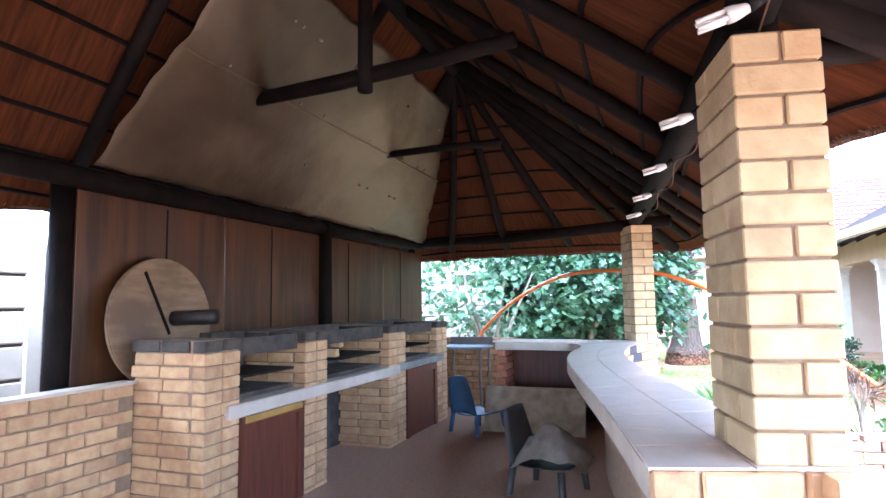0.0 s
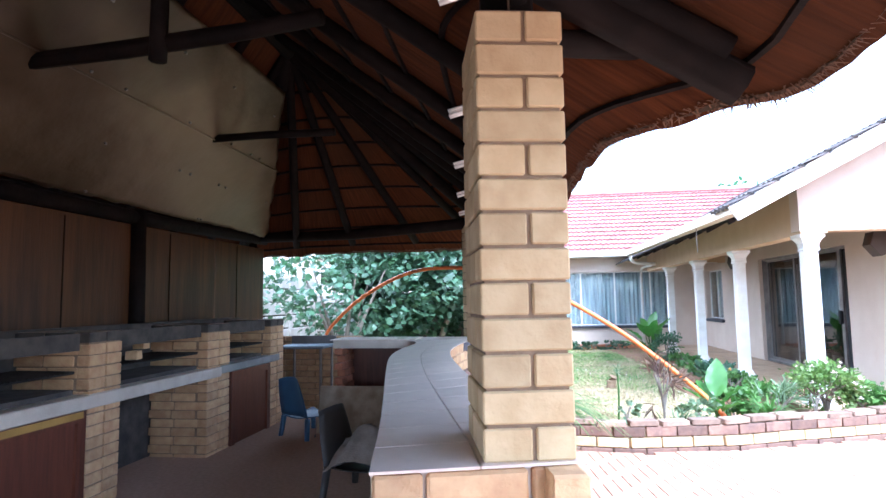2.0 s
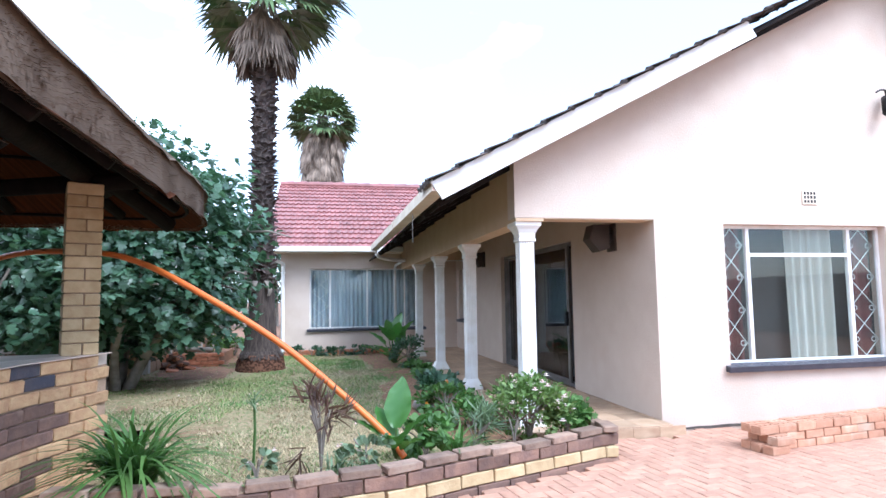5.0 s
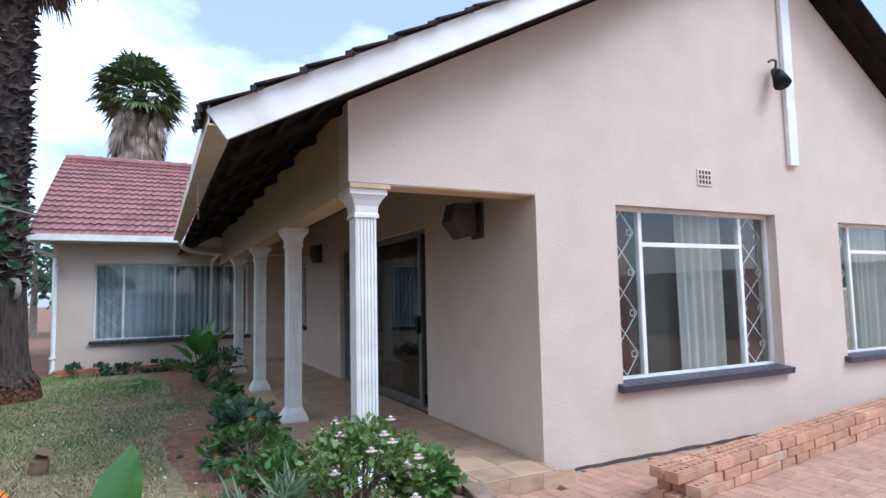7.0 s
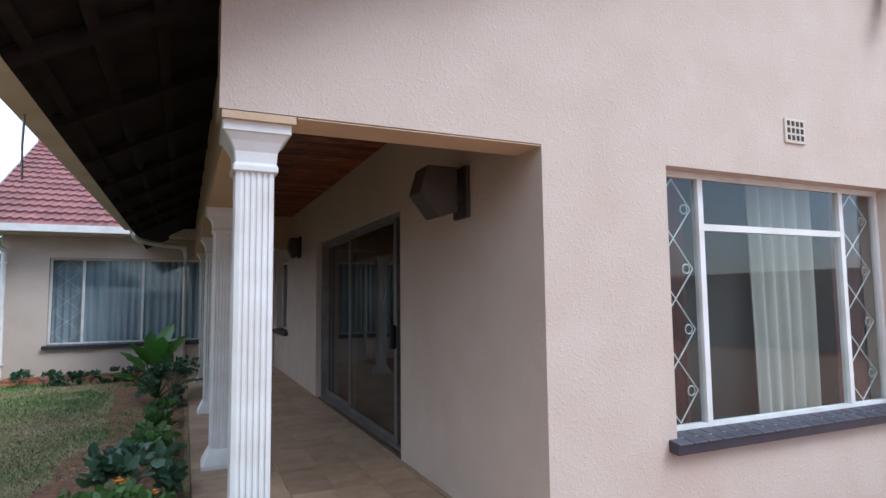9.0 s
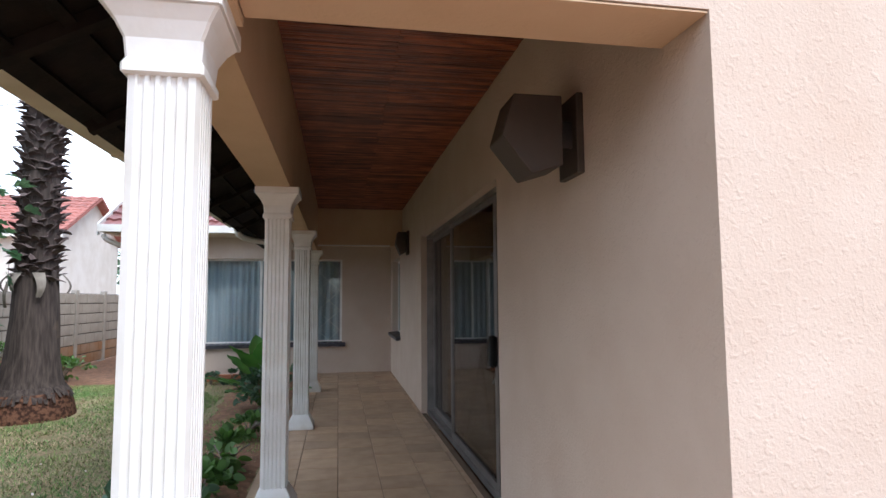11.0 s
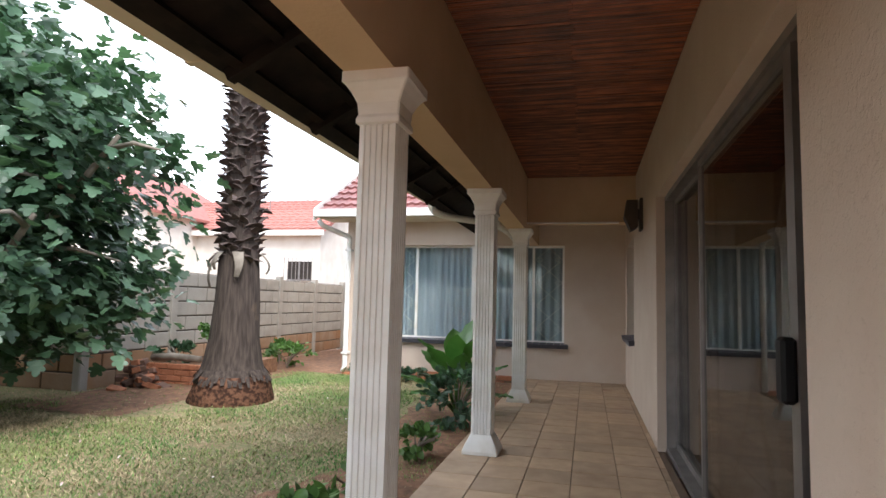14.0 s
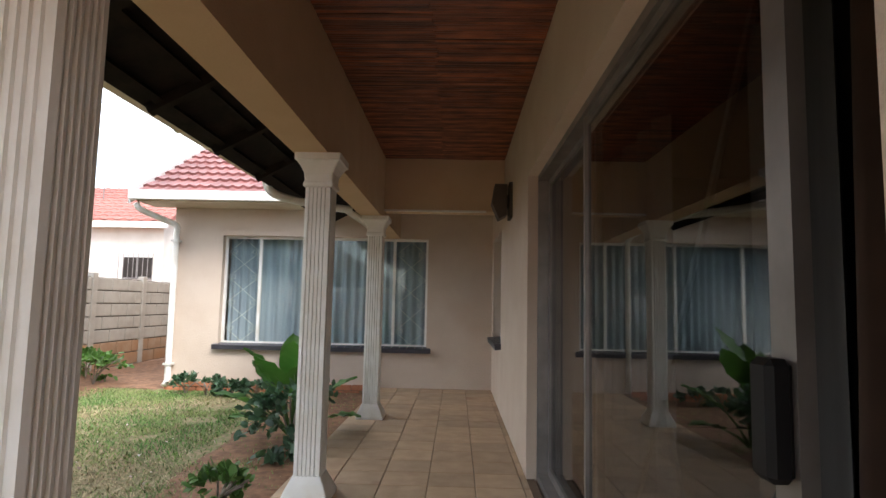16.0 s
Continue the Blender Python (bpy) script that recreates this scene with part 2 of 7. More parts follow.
M_ROOTS = material("palm_roots", (0.15, 0.075, 0.045), 0.95, (0.045, 0.024, 0.017), 22.0, 7, spread=(0.42, 0.58), bump=1.0, bump_scale=40, spec=0.1)
M_FROND = material("palm_frond", (0.085, 0.14, 0.055), 0.5, (0.12, 0.17, 0.06), 3.0, island=0.3)
M_DEADFR = material("dead_frond", (0.28, 0.215, 0.16), 0.9, (0.18, 0.135, 0.10), 3.0, island=0.35)
M_WOODY = material("grey_branch", (0.27, 0.235, 0.19), 0.85, (0.18, 0.15, 0.12), 8.0, bump=0.5)
M_LEAF_FIG = material("fig_leaf", (0.055, 0.115, 0.062), 0.34, (0.105, 0.175, 0.11), 2.0, island=0.45, thin=0.3)
M_LEAF = material("garden_leaf", (0.07, 0.15, 0.035), 0.5, (0.11, 0.20, 0.05), 3.0, island=0.35, thin=0.3)
M_LEAF_YG = material("bush_leaf", (0.13, 0.21, 0.055), 0.5, (0.18, 0.25, 0.08), 3.0, island=0.35, thin=0.3)
M_LEAF_BR = material("bronze_leaf", (0.10, 0.055, 0.04), 0.6, (0.14, 0.085, 0.05), 3.0, island=0.35, thin=0.3)
M_LEAF_BIG = material("broad_leaf", (0.065, 0.17, 0.035), 0.35, (0.10, 0.22, 0.05), 4.0, island=0.25, thin=0.3)
M_LEAF_PALE = material("silvery_leaf", (0.20, 0.27, 0.16), 0.6, (0.15, 0.21, 0.12), 4.0, island=0.3, thin=0.3)
M_PETAL_O = material("orange_petal", (0.75, 0.28, 0.02), 0.6)
M_PETAL_W = material("white_petal", (0.78, 0.72, 0.66), 0.6, (0.7, 0.45, 0.42), 20.0)
M_ORANGE = material("orange_pipe", (0.72, 0.19, 0.03), 0.45, (0.62, 0.15, 0.03), 4.0)
M_BLUEPL = material("blue_plastic", (0.06, 0.14, 0.26), 0.4, (0.05, 0.11, 0.20), 3.0)
M_GREYPL = material("faded_grey_plastic", (0.06, 0.058, 0.056), 0.45, (0.04, 0.038, 0.038), 3.0)
M_CLOTH = material("pale_cloth", (0.34, 0.30, 0.26), 0.95, (0.20, 0.17, 0.145), 6.0, bump=0.4, bump_scale=80)
# plaster with the warm light off the floor tiles put into its ochre
M_BEAM = material("ochre_bounce_plaster", (0.60, 0.445, 0.295), 0.88, (0.56, 0.405, 0.26), 3.0, bump=0.25, bump_scale=60, stain=(0.52, 0.37, 0.23), stain_scale=0.9, stain_from=0.60, spec=0.2)
M_CAP = material("worn_cap_brick", (0.30, 0.205, 0.145), 0.9, (0.20, 0.135, 0.10), 10.0, bump=0.9, bump_scale=26, per_object=0.3, stain=(0.38, 0.29, 0.21), stain_scale=5, stain_from=0.55)
M_LAPA = material("dark_screed", (0.235, 0.225, 0.21), 0.8, (0.17, 0.16, 0.148), 3.0, bump=0.3, bump_scale=30, stain=(0.12, 0.10, 0.088), stain_scale=1.2)
M_PRECAST_D = material("soiled_precast_panel", (0.36, 0.25, 0.165), 0.9, (0.30, 0.175, 0.095), 3.0, bump=0.4, bump_scale=35, stain=(0.36, 0.19, 0.09), stain_scale=0.9, stain_from=0.50, per_object=0.12)
# dark fence joints, and the shade painted along the gable's foot
M_JOINT = material("dark_joint_foot_shade", (0.10, 0.085, 0.07), 0.95, (0.07, 0.058, 0.048), 9.0)
M_BOARD = material("chipboard", (0.52, 0.43, 0.30), 0.8, (0.34, 0.26, 0.17), 8.0, bump=0.1)
M_DISK = material("worn_wood_disk", (0.27, 0.18, 0.105), 0.7, (0.18, 0.115, 0.062), 3.0, 8, stretch=(1, 1.5, 8), stain=(0.14, 0.09, 0.055), stain_scale=1.8, stain_from=0.52)
M_LAMPWOOD = material("brown_lamp_housing", (0.07, 0.052, 0.04), 0.6, (0.045, 0.034, 0.026), 4.0, 6, bump=0.1)
M_LAMPGLASS = material("bulb_white", (0.85, 0.85, 0.83), 0.25)
M_NWALL = material("neighbour_plaster", (0.74, 0.70, 0.64), 0.85, (0.66, 0.61, 0.54), 2.0)
M_GLASS = glass_material("window_glass")
M_GLASS_D = glass_material("door_glass", (0.72, 0.72, 0.70))


# ---------------------------------------------------------------- mesh helpers
def part(name, bm, mat, parent=None, label="", smooth=False):
    me = bpy.data.meshes.new(name)
    bm.to_mesh(me)
    bm.free()
    me.materials.append(mat)
    if smooth:
        me.polygons.foreach_set("use_smooth", [True] * len(me.polygons))
    ob = new(name, me)
    if parent is not None:
        ob.parent = parent
    if label:
        ob["label"] = label
    return ob


def thing(name, label, category, group="", kind="", at=(0, 0, 0)):
    ob = new(name)
    ob.location = at
    ob.empty_display_size = 0.1
    return tagged(ob, label, category, group, kind)


def setting(ob, label, category):
    return tagged(ob, label, category, kind="structure")


def box(bm, x0, x1, y0, y1, z0, z1, m=None):
    v = [bm.verts.new((x, y, z)) for z in (z0, z1) for x, y in ((x0, y0), (x1, y0), (x1, y1), (x0, y1))]
    if m is not None:
        for q in v:
            q.co = m @ q.co
    for f in ((3, 2, 1, 0), (4, 5, 6, 7), (0, 1, 5, 4), (1, 2, 6, 5), (2, 3, 7, 6), (3, 0, 4, 7)):
        bm.faces.new([v[i] for i in f])
    return v


def bevelled(x0, x1, y0, y1, z0, z1, r=0.006, m=None, segments=1):
    bm = bmesh.new()
    box(bm, x0, x1, y0, y1, z0, z1, m)
    bmesh.ops.bevel(bm, geom=bm.edges[:], offset=r, segments=segments, affect="EDGES")
    return bm


def prism(bm, poly, z0, z1):
    """poly counter-clockwise from above; z0 and z1 numbers."""
    lo = [bm.verts.new((x, y, z0)) for x, y in poly]
    hi = [bm.verts.new((x, y, z1)) for x, y in poly]
    bm.faces.new(lo[::-1])
    bm.faces.new(hi)
    for i in range(len(poly)):
        j = (i + 1) % len(poly)
        bm.faces.new((lo[i], lo[j], hi[j], hi[i]))


def tube(bm, pts, radii, sides=10, caps=True):
    """A round bar along points, with a radius at each."""
    pts = [Vector(p) for p in pts]
    rings = []
    up = Vector((0, 0, 1))
    for i, p in enumerate(pts):
        d = (pts[min(i + 1, len(pts) - 1)] - pts[max(i - 1, 0)]).normalized()
        a = d.cross(up if abs(d.z) < 0.95 else Vector((1, 0, 0))).normalized()
        b = d.cross(a)
        r = radii[i] if hasattr(radii, "__len__") else radii
        rings.append([bm.verts.new(p + r * (math.cos(k * 2 * math.pi / sides) * a + math.sin(k * 2 * math.pi / sides) * b)) for k in range(sides)])
    for r0, r1 in zip(rings, rings[1:]):
        for k in range(sides):
            bm.faces.new((r0[k], r0[(k + 1) % sides], r1[(k + 1) % sides], r1[k]))
    if caps:
        bm.faces.new(rings[0][::-1])
        bm.faces.new(rings[-1])


def spline(pts, n=8):
    """A smooth curve through points."""
    p = [Vector(q) for q in pts]
    p = [2 * p[0] - p[1]] + p + [2 * p[-1] - p[-2]]
    out = []
    for i in range(1, len(p) - 2):
        for k in range(n):
            t = k / n
            out.append(0.5 * (2 * p[i] + (p[i + 1] - p[i - 1]) * t + (2 * p[i - 1] - 5 * p[i] + 4 * p[i + 1] - p[i + 2]) * t * t
                              + (3 * p[i] - p[i - 1] - 3 * p[i + 1] + p[i + 2]) * t ** 3))
    out.append(p[-2])
    return out


def wall_sheet(u0, u1, z0, z1, holes, depth):
    """An upright slab in x-z, front at y = 0 and back at y = depth, with holes (u0, u1, z0, z1) through it."""
    us = sorted({u0, u1, *[h[0] for h in holes], *[h[1] for h in holes]})
    zs = sorted({z0, z1, *[h[2] for h in holes], *[h[3] for h in holes]})
    us, zs = [u for u in us if u0 <= u <= u1], [z for z in zs if z0 <= z <= z1]
    bm = bmesh.new()
    vs = {(u, z): bm.verts.new((u, 0, z)) for u in us for z in zs}
    for a, b in zip(us, us[1:]):
        for c, d in zip(zs, zs[1:]):
            if not any(h[0] <= (a + b) / 2 <= h[1] and h[2] <= (c + d) / 2 <= h[3] for h in holes):
                bm.faces.new((vs[a, c], vs[b, c], vs[b, d], vs[a, d]))
    for v in [v for v in bm.verts if not v.link_faces]:
        bm.verts.remove(v)
    got = bmesh.ops.extrude_face_region(bm, geom=bm.faces[:])
    for v in got["geom"]:
        if isinstance(v, bmesh.types.BMVert):
            v.co.y += depth
    bmesh.ops.recalc_face_normals(bm, faces=bm.faces[:])
    return bm


def moved(bm, m):
    bmesh.ops.transform(bm, matrix=m, verts=bm.verts[:])
    return bm


def brick_mesh(name, length, depth, height, mat, r=0.006, rough_face=0.0):
    bm = bevelled(-length / 2, length / 2, -depth / 2, depth / 2, -height / 2, height / 2, r)
    if rough_face:
        for v in bm.verts:
            v.co += Vector((0, 1, 0)) * rough_face * (random.random() - 0.5)
    me = bpy.data.meshes.new(name)
    bm.to_mesh(me)
    bm.free()
    me.materials.append(mat)
    return me


def lay(name, me, parent, x, y, z, turn=0.0, jitter=0.002):
    ob = new(name, me)
    ob.parent = parent
    ob.location = (x, y, z + random.uniform(-jitter, jitter) * 0.5)
    ob.rotation_euler = (0, 0, turn + random.uniform(-jitter, jitter) * 2)
    return ob


# front faces of the veranda: house wall, beam
VW, BEAM0, BEAM1 = 5.145, 3.66, 3.87


FLOOR, LAPA = 0.105, -0.25


# ---------------------------------------------------------------- ground
bm = bmesh.new()
box(bm, -400, 400, -400, 400, -0.6, -0.30)
ground = setting(part("ground", bm, M_SOIL), "bare brown earth running to the horizon", "ground")


def lawn_height(x, y):
    return 0.02 + 0.02 * noise.noise(Vector((x * 0.5, y * 0.5, 0))) + 0.008 * noise.noise(Vector((x * 3, y * 3, 5)))


bm = bmesh.new()
nx, ny = 60, 60
gx = [-3.9 + 7.55 * i / nx for i in range(nx + 1)]
gy = [6.0 + 11.2 * j / ny for j in range(ny + 1)]
gv = [[bm.verts.new((x, y, lawn_height(x, y))) for x in gx] for y in gy]
def on_lawn(x, y):
    if x < 0.0 and y < 8.9:
        return False
    return y > 6.62 + (0.0 if x < 2.4 else (x - 2.4) * 0.42)


for j in range(ny):
    for i in range(nx):
        if not on_lawn((gx[i] + gx[i + 1]) / 2, (gy[j] + gy[j + 1]) / 2):
            continue
        bm.faces.new((gv[j][i], gv[j][i + 1], gv[j + 1][i + 1], gv[j + 1][i]))
for v in [v for v in bm.verts if not v.link_faces]:
    bm.verts.remove(v)
lawn = setting(part("lawn", bm, M_LAWN, smooth=True), "patchy dry lawn with bare red earth", "lawn")

bm = bmesh.new()
box(bm, -30, 30, -30, 7.8, -0.29, -0.035)
bed_sand = setting(part("pavement", bm, M_SAND), "red clay brick paving in sand", "pavement")

# unseen wall added to close the place for the window reflections
bm = bmesh.new()
box(bm, -5.0, 18.2, -14.2, -14.0, -0.3, 2.0)
box(bm, 18.0, 18.2, -14.0, 7.6, -0.3, 2.0)
setting(part("wall_yard", bm, M_PRECAST), "plain grey concrete wall added out of view for reflections", "wall")

# ---------------------------------------------------------------- house: gable front
GY, ROOF_K = 7.59, 0.53
RIDGE_X = 8.1


def roof_z(x):
    """Underside of the roof over the house."""
    return 2.265 + ROOF_K * (x - 2.79) if x < RIDGE_X else 2.265 + ROOF_K * (RIDGE_X - 2.79) - 0.68 * (x - RIDGE_X)


def plain(name, bm, mat, label, category):
    return setting(part(name, bm, mat), label, category)


W1 = (5.97, 8.07, 0.63, 2.135)
W2 = (9.13, 10.8, 0.66, 2.10)
bm = wall_sheet(3.62, 14.0, -0.1, 5.4, [(3.62, VW, -0.1, 2.175), W1, W2], 0.23)
moved(bm, Matrix.Translation((0, GY, 0)))
for side, co in ((Vector((-ROOF_K, 0, 1)), (2.79, 0, 2.295)), (Vector((0.68, 0, 1)), (RIDGE_X, 0, roof_z(RIDGE_X) + 0.03))):
    bmesh.ops.bisect_plane(bm, geom=bm.verts[:] + bm.edges[:] + bm.faces[:], plane_co=co, plane_no=side, clear_outer=True)
    bmesh.ops.holes_fill(bm, edges=[e for e in bm.edges if e.is_boundary])
bmesh.ops.recalc_face_normals(bm, faces=bm.faces[:])
plain("wall_gable", bm, M_PLASTER, "textured beige pink plaster gable wall", "wall")

# veranda wall with the sliding door and the side window, front towards -x
DOOR = (9.72, 13.11)
SIDE = (15.5, 16.85)
bm = wall_sheet(-17.3, -7.82, -0.1, 3.2, [(-DOOR[1], -DOOR[0], -0.1, 2.165), (-SIDE[1], -SIDE[0], 0.84, 2.1)], 0.23)
for v in bm.verts:
    y = -v.co.x
    v.co = Vector((VW + v.co.y, y, v.co.z))
bmesh.ops.recalc_face_normals(bm, faces=bm.faces[:])
plain("wall_veranda", bm, M_PLASTER, "beige plaster wall along the veranda", "wall")

# beam over the columns, and the wall above it to the roof
bm = bmesh.new()
prism(bm, [(BEAM0, 7.82), (BEAM1, 7.82), (BEAM1, 17.0), (BEAM0, 17.0)], 2.14, 2.86)
box(bm, 3.63, 3.925, 7.593, 7.819, 2.14, 2.172)
plain("beam_veranda", bm, M_BEAM, "beige plaster beam resting on the columns", "beam")
bm = bmesh.new()
prism(bm, [(BEAM1, 15.16), (VW, 15.16), (VW, 15.4), (BEAM1, 15.4)], 2.24, 2.9)
plain("beam_cross", bm, M_BEAM, "plaster cross beam at the end of the reed ceiling", "beam")
bm = bmesh.new()
prism(bm, [(BEAM1, 15.135), (4.95, 15.135), (4.95, 15.16), (BEAM1, 15.16)], 2.225, 2.245)
plain("trim_cross", bm, M_WHITE, "thin pale strip under the cross beam", "trim")

# thin plate added to carry the warm bounce colour under the lintel
bm = bmesh.new()
box(bm, 3.93, VW - 0.003, 7.594, 7.818, 2.166, 2.171)
plain("trim_soffit", bm, M_BEAM, "soffit plate over the veranda mouth, warm floor light in its ochre", "trim")

# reed ceiling: one mesh of thin canes
CEIL = 2.80
bm = bmesh.new()
prism(bm, [(3.84, 7.8), (5.16, 7.8), (5.16, 15.2), (3.84, 15.2)], CEIL + 0.013, CEIL + 0.04)
prism(bm, [(3.84, 15.35), (5.2, 15.35), (5.2, 17.2), (3.84, 17.2)], 2.62, 2.65)
y = 7.86
while y < 15.14:
    step = random.uniform(0.019, 0.026)
    mid = 4.50 + random.uniform(-0.02, 0.02)
    for a, b in ((BEAM1 + 0.004, mid), (mid + 0.004, VW - 0.003)):
        zz = CEIL + random.uniform(-0.004, 0.004)
        tube(bm, [(a, y, zz), ((a + b) / 2, y + random.uniform(-0.004, 0.004), zz + random.uniform(-0.003, 0.003)), (b, y, zz)], step * 0.47, 5, False)
    y += step
plain("ceiling", bm, M_REED, "reddish brown reed ceiling over the veranda", "ceiling")

# ragged dark strip painting the shade where the plaster stops above the paving
bm = bmesh.new()
for i in range(90):
    x = 5.17 + i * 0.07
    box(bm, x, x + 0.07, GY - 0.007, GY + 0.02, 0.0, 0.026 + 0.014 * noise.noise(Vector((x * 4, 0, 3))))
plain("trim_foot", bm, M_JOINT, "dark ragged strip standing for the shaded gap under the plaster", "trim")

# veranda floor slab
bm = bmesh.new()
prism(bm, [(3.56, 7.40), (5.125, 7.40), (5.125, 7.62), (5.2, 7.62), (5.2, 17.2), (3.58, 17.2), (3.58, 7.62)], -0.3, FLOOR - 0.012)
floor = plain("floor", bm, M_GROUT, "worn tan quarry tile veranda floor", "floor")

# ---------------------------------------------------------------- roof of the house
ROOF_Y0, ROOF_Y1 = 7.17, 16.9
bm = bmesh.new()
EAVE_X = 2.72
for xa, xb in ((EAVE_X + 0.125, RIDGE_X), (RIDGE_X, 13.6)):
    za, zb = roof_z(xa) + 0.05, roof_z(xb) + 0.05
    for y0, y1 in ((ROOF_Y0 + 0.03, ROOF_Y1 + 3.5),):
        v = [bm.verts.new(p) for p in ((xa, y0, za), (xb, y0, zb), (xb, y1, zb), (xa, y1, za))]
        w = [bm.verts.new(p.co + Vector((0, 0, 0.03))) for p in v]
        bm.faces.new(v[::-1])
        bm.faces.new(w)
        for i in range(4):
            j = (i + 1) % 4
            bm.faces.new((v[i], v[j], w[j], w[i]))
plain("roof_house", bm, M_TIMBER, "dark roof deck over the house", "roof")

# dark rafters and battens under the veranda eave
eave = thing("roof_rafters", "dark stained rafters and battens under the veranda eave", "rafters", kind="structure")
y = 7.75
while y < 14.5:
    bm = bmesh.new()
    m = Matrix.Translation((EAVE_X, y, roof_z(EAVE_X) + 0.045)) @ Matrix.Rotation(-math.atan(ROOF_K), 4, "Y")
    box(bm, 0.16, 1.05, -0.03, 0.03, -0.06, 0.0, m)
    part("rafter", bm, M_TIMBER, eave)
    y += 0.9
for k, dx in enumerate((0.22, 0.46, 0.72)):
    bm = bmesh.new()
    m = Matrix.Translation((EAVE_X, 0, roof_z(EAVE_X) + 0.045)) @ Matrix.Rotation(-math.atan(ROOF_K), 4, "Y")
    box(bm, dx, dx + 0.05, 7.3, 15.5, -0.035, 0.0, m)
    part("batten", bm, M_TIMBER, eave)

# white barge board on the gable, left slope
bm = bmesh.new()
v = []
for y in (ROOF_Y0 - 0.02, ROOF_Y0 + 0.02):
    v.append([bm.verts.new((x, y, z)) for x, z in ((2.80, roof_z(2.80)), (6.15, roof_z(6.15)), (6.05, roof_z(6.05) + 0.21), (2.69, roof_z(2.69) + 0.21))])
bm.faces.new(v[0])
bm.faces.new(v[1][::-1])
for i in range(4):
    j = (i + 1) % 4
    bm.faces.new((v[0][j], v[0][i], v[1][i], v[1][j]))
plain("barge_board", bm, M_WHITE, "white painted barge board on the gable", "trim")
bm = bmesh.new()
v = []
for y in (ROOF_Y0 + 0.2, ROOF_Y0 + 0.24):
    v.append([bm.verts.new((x, y, z)) for x, z in ((6.05, roof_z(6.05)), (RIDGE_X, roof_z(RIDGE_X)), (13.0, roof_z(13.0)), (13.0, roof_z(13.0) + 0.12), (RIDGE_X, roof_z(RIDGE_X) + 0.12), (6.05, roof_z(6.05) + 0.12))])
bm.faces.new(v[0])
bm.faces.new(v[1][::-1])
for i in range(6):
    j = (i + 1) % 6
    bm.faces.new((v[0][j], v[0][i], v[1][i], v[1][j]))
plain("verge_board", bm, M_TIMBER, "dark weathered verge under the roof tiles", "trim")

# gutter along the veranda eave
bm = bmesh.new()
prof = [(-0.055, 0.06), (-0.055, -0.05), (0.085, -0.05), (0.085, 0.06), (0.075, 0.06), (0.075, -0.04), (-0.045, -0.04), (-0.045, 0.06)]
ends = []
for y in (7.16, 14.6):
    ends.append([bm.verts.new((EAVE_X + 0.035 + a, y, roof_z(EAVE_X) + 0.165 + b + 0.010 * (y - 7.2))) for a, b in prof])
for i in range(8):
    j = (i + 1) % 8
    bm.faces.new((ends[0][i], ends[0][j], ends[1][j], ends[1][i]))
bm.faces.new(ends[0][::-1])
bm.faces.new(ends[1])
gutter = thing("gutter", "cream painted square gutter along the veranda eave", "gutter", kind="structure")
part("gutter_channel", bm, M_CREAM, gutter)
for y in (10.35, 12.9):
    bm = bmesh.new()
    gx_, gz_ = EAVE_X + 0.035, roof_z(EAVE_X) + 0.165 + 0.010 * (y - 7.2)
    box(bm, gx_ - 0.060, gx_ + 0.090, y, y + 0.05, gz_ - 0.057, gz_ + 0.05)
    part("joint_strap", bm, M_CREAM, gutter)
bm = bmesh.new()
tube(bm, spline([(2.80, 14.5, 2.42), (2.85, 14.55, 2.30), (3.0, 14.75, 2.26), (3.3, 15.0, 2.24), (3.5, 15.2, 2.24)]), 0.04, 10)
part("swan_neck", bm, M_WHITE, gutter, "white swan-neck bend", True)

# ---------------------------------------------------------------- the far wing
WY = 17.15
WW = (1.35, 4.25, 0.65, 2.165)
bm = wall_sheet(0.65, 5.6, -0.1, 2.72, [WW], 0.23)
moved(bm, Matrix.Translation((0, WY, 0)))
plain("wall_wing", bm, M_PLASTER, "beige plaster wall of the wing", "wall")
bm = bmesh.new()
box(bm, 0.65, 0.88, WY + 0.23, 25.0, -0.1, 2.72)
plain("wall_wing_end", bm, M_PLASTER, "beige plaster end wall of the wing", "wall")
bm = bmesh.new()
v = [bm.verts.new(p) for p in ((0.65, 16.9, 2.6), (0.65, 21.0, 4.8), (0.65, 25.1, 2.6), (0.88, 16.9, 2.6), (0.88, 21.0, 4.8), (0.88, 25.1, 2.6))]
bm.faces.new((v[0], v[1], v[2]))
bm.faces.new((v[5], v[4], v[3]))
bm.faces.new((v[0], v[3], v[4], v[1]))
bm.faces.new((v[1], v[4], v[5], v[2]))
plain("wall_wing_gable", bm, M_PLASTER, "small plaster gable of the wing", "wall")
# brick plinth
plinth = thing("wing_plinth", "red brick plinth at the foot of the wing", "plinth", kind="structure")
me = brick_mesh("plinth_brick", 0.215, 0.08, 0.068, M_BRICK_RED)
for row in range(2):
    for i in range(12):
        lay("brick", me, plinth, 0.77 + i * 0.225 + (0.11 if row else 0), WY - 0.02, 0.02 + row * 0.078)
bm = bmesh.new()
box(bm, 0.66, 3.6, WY - 0.045, WY + 0.01, -0.1, 0.10)
part("mortar_bed", bm, M_MORTAR, plinth)

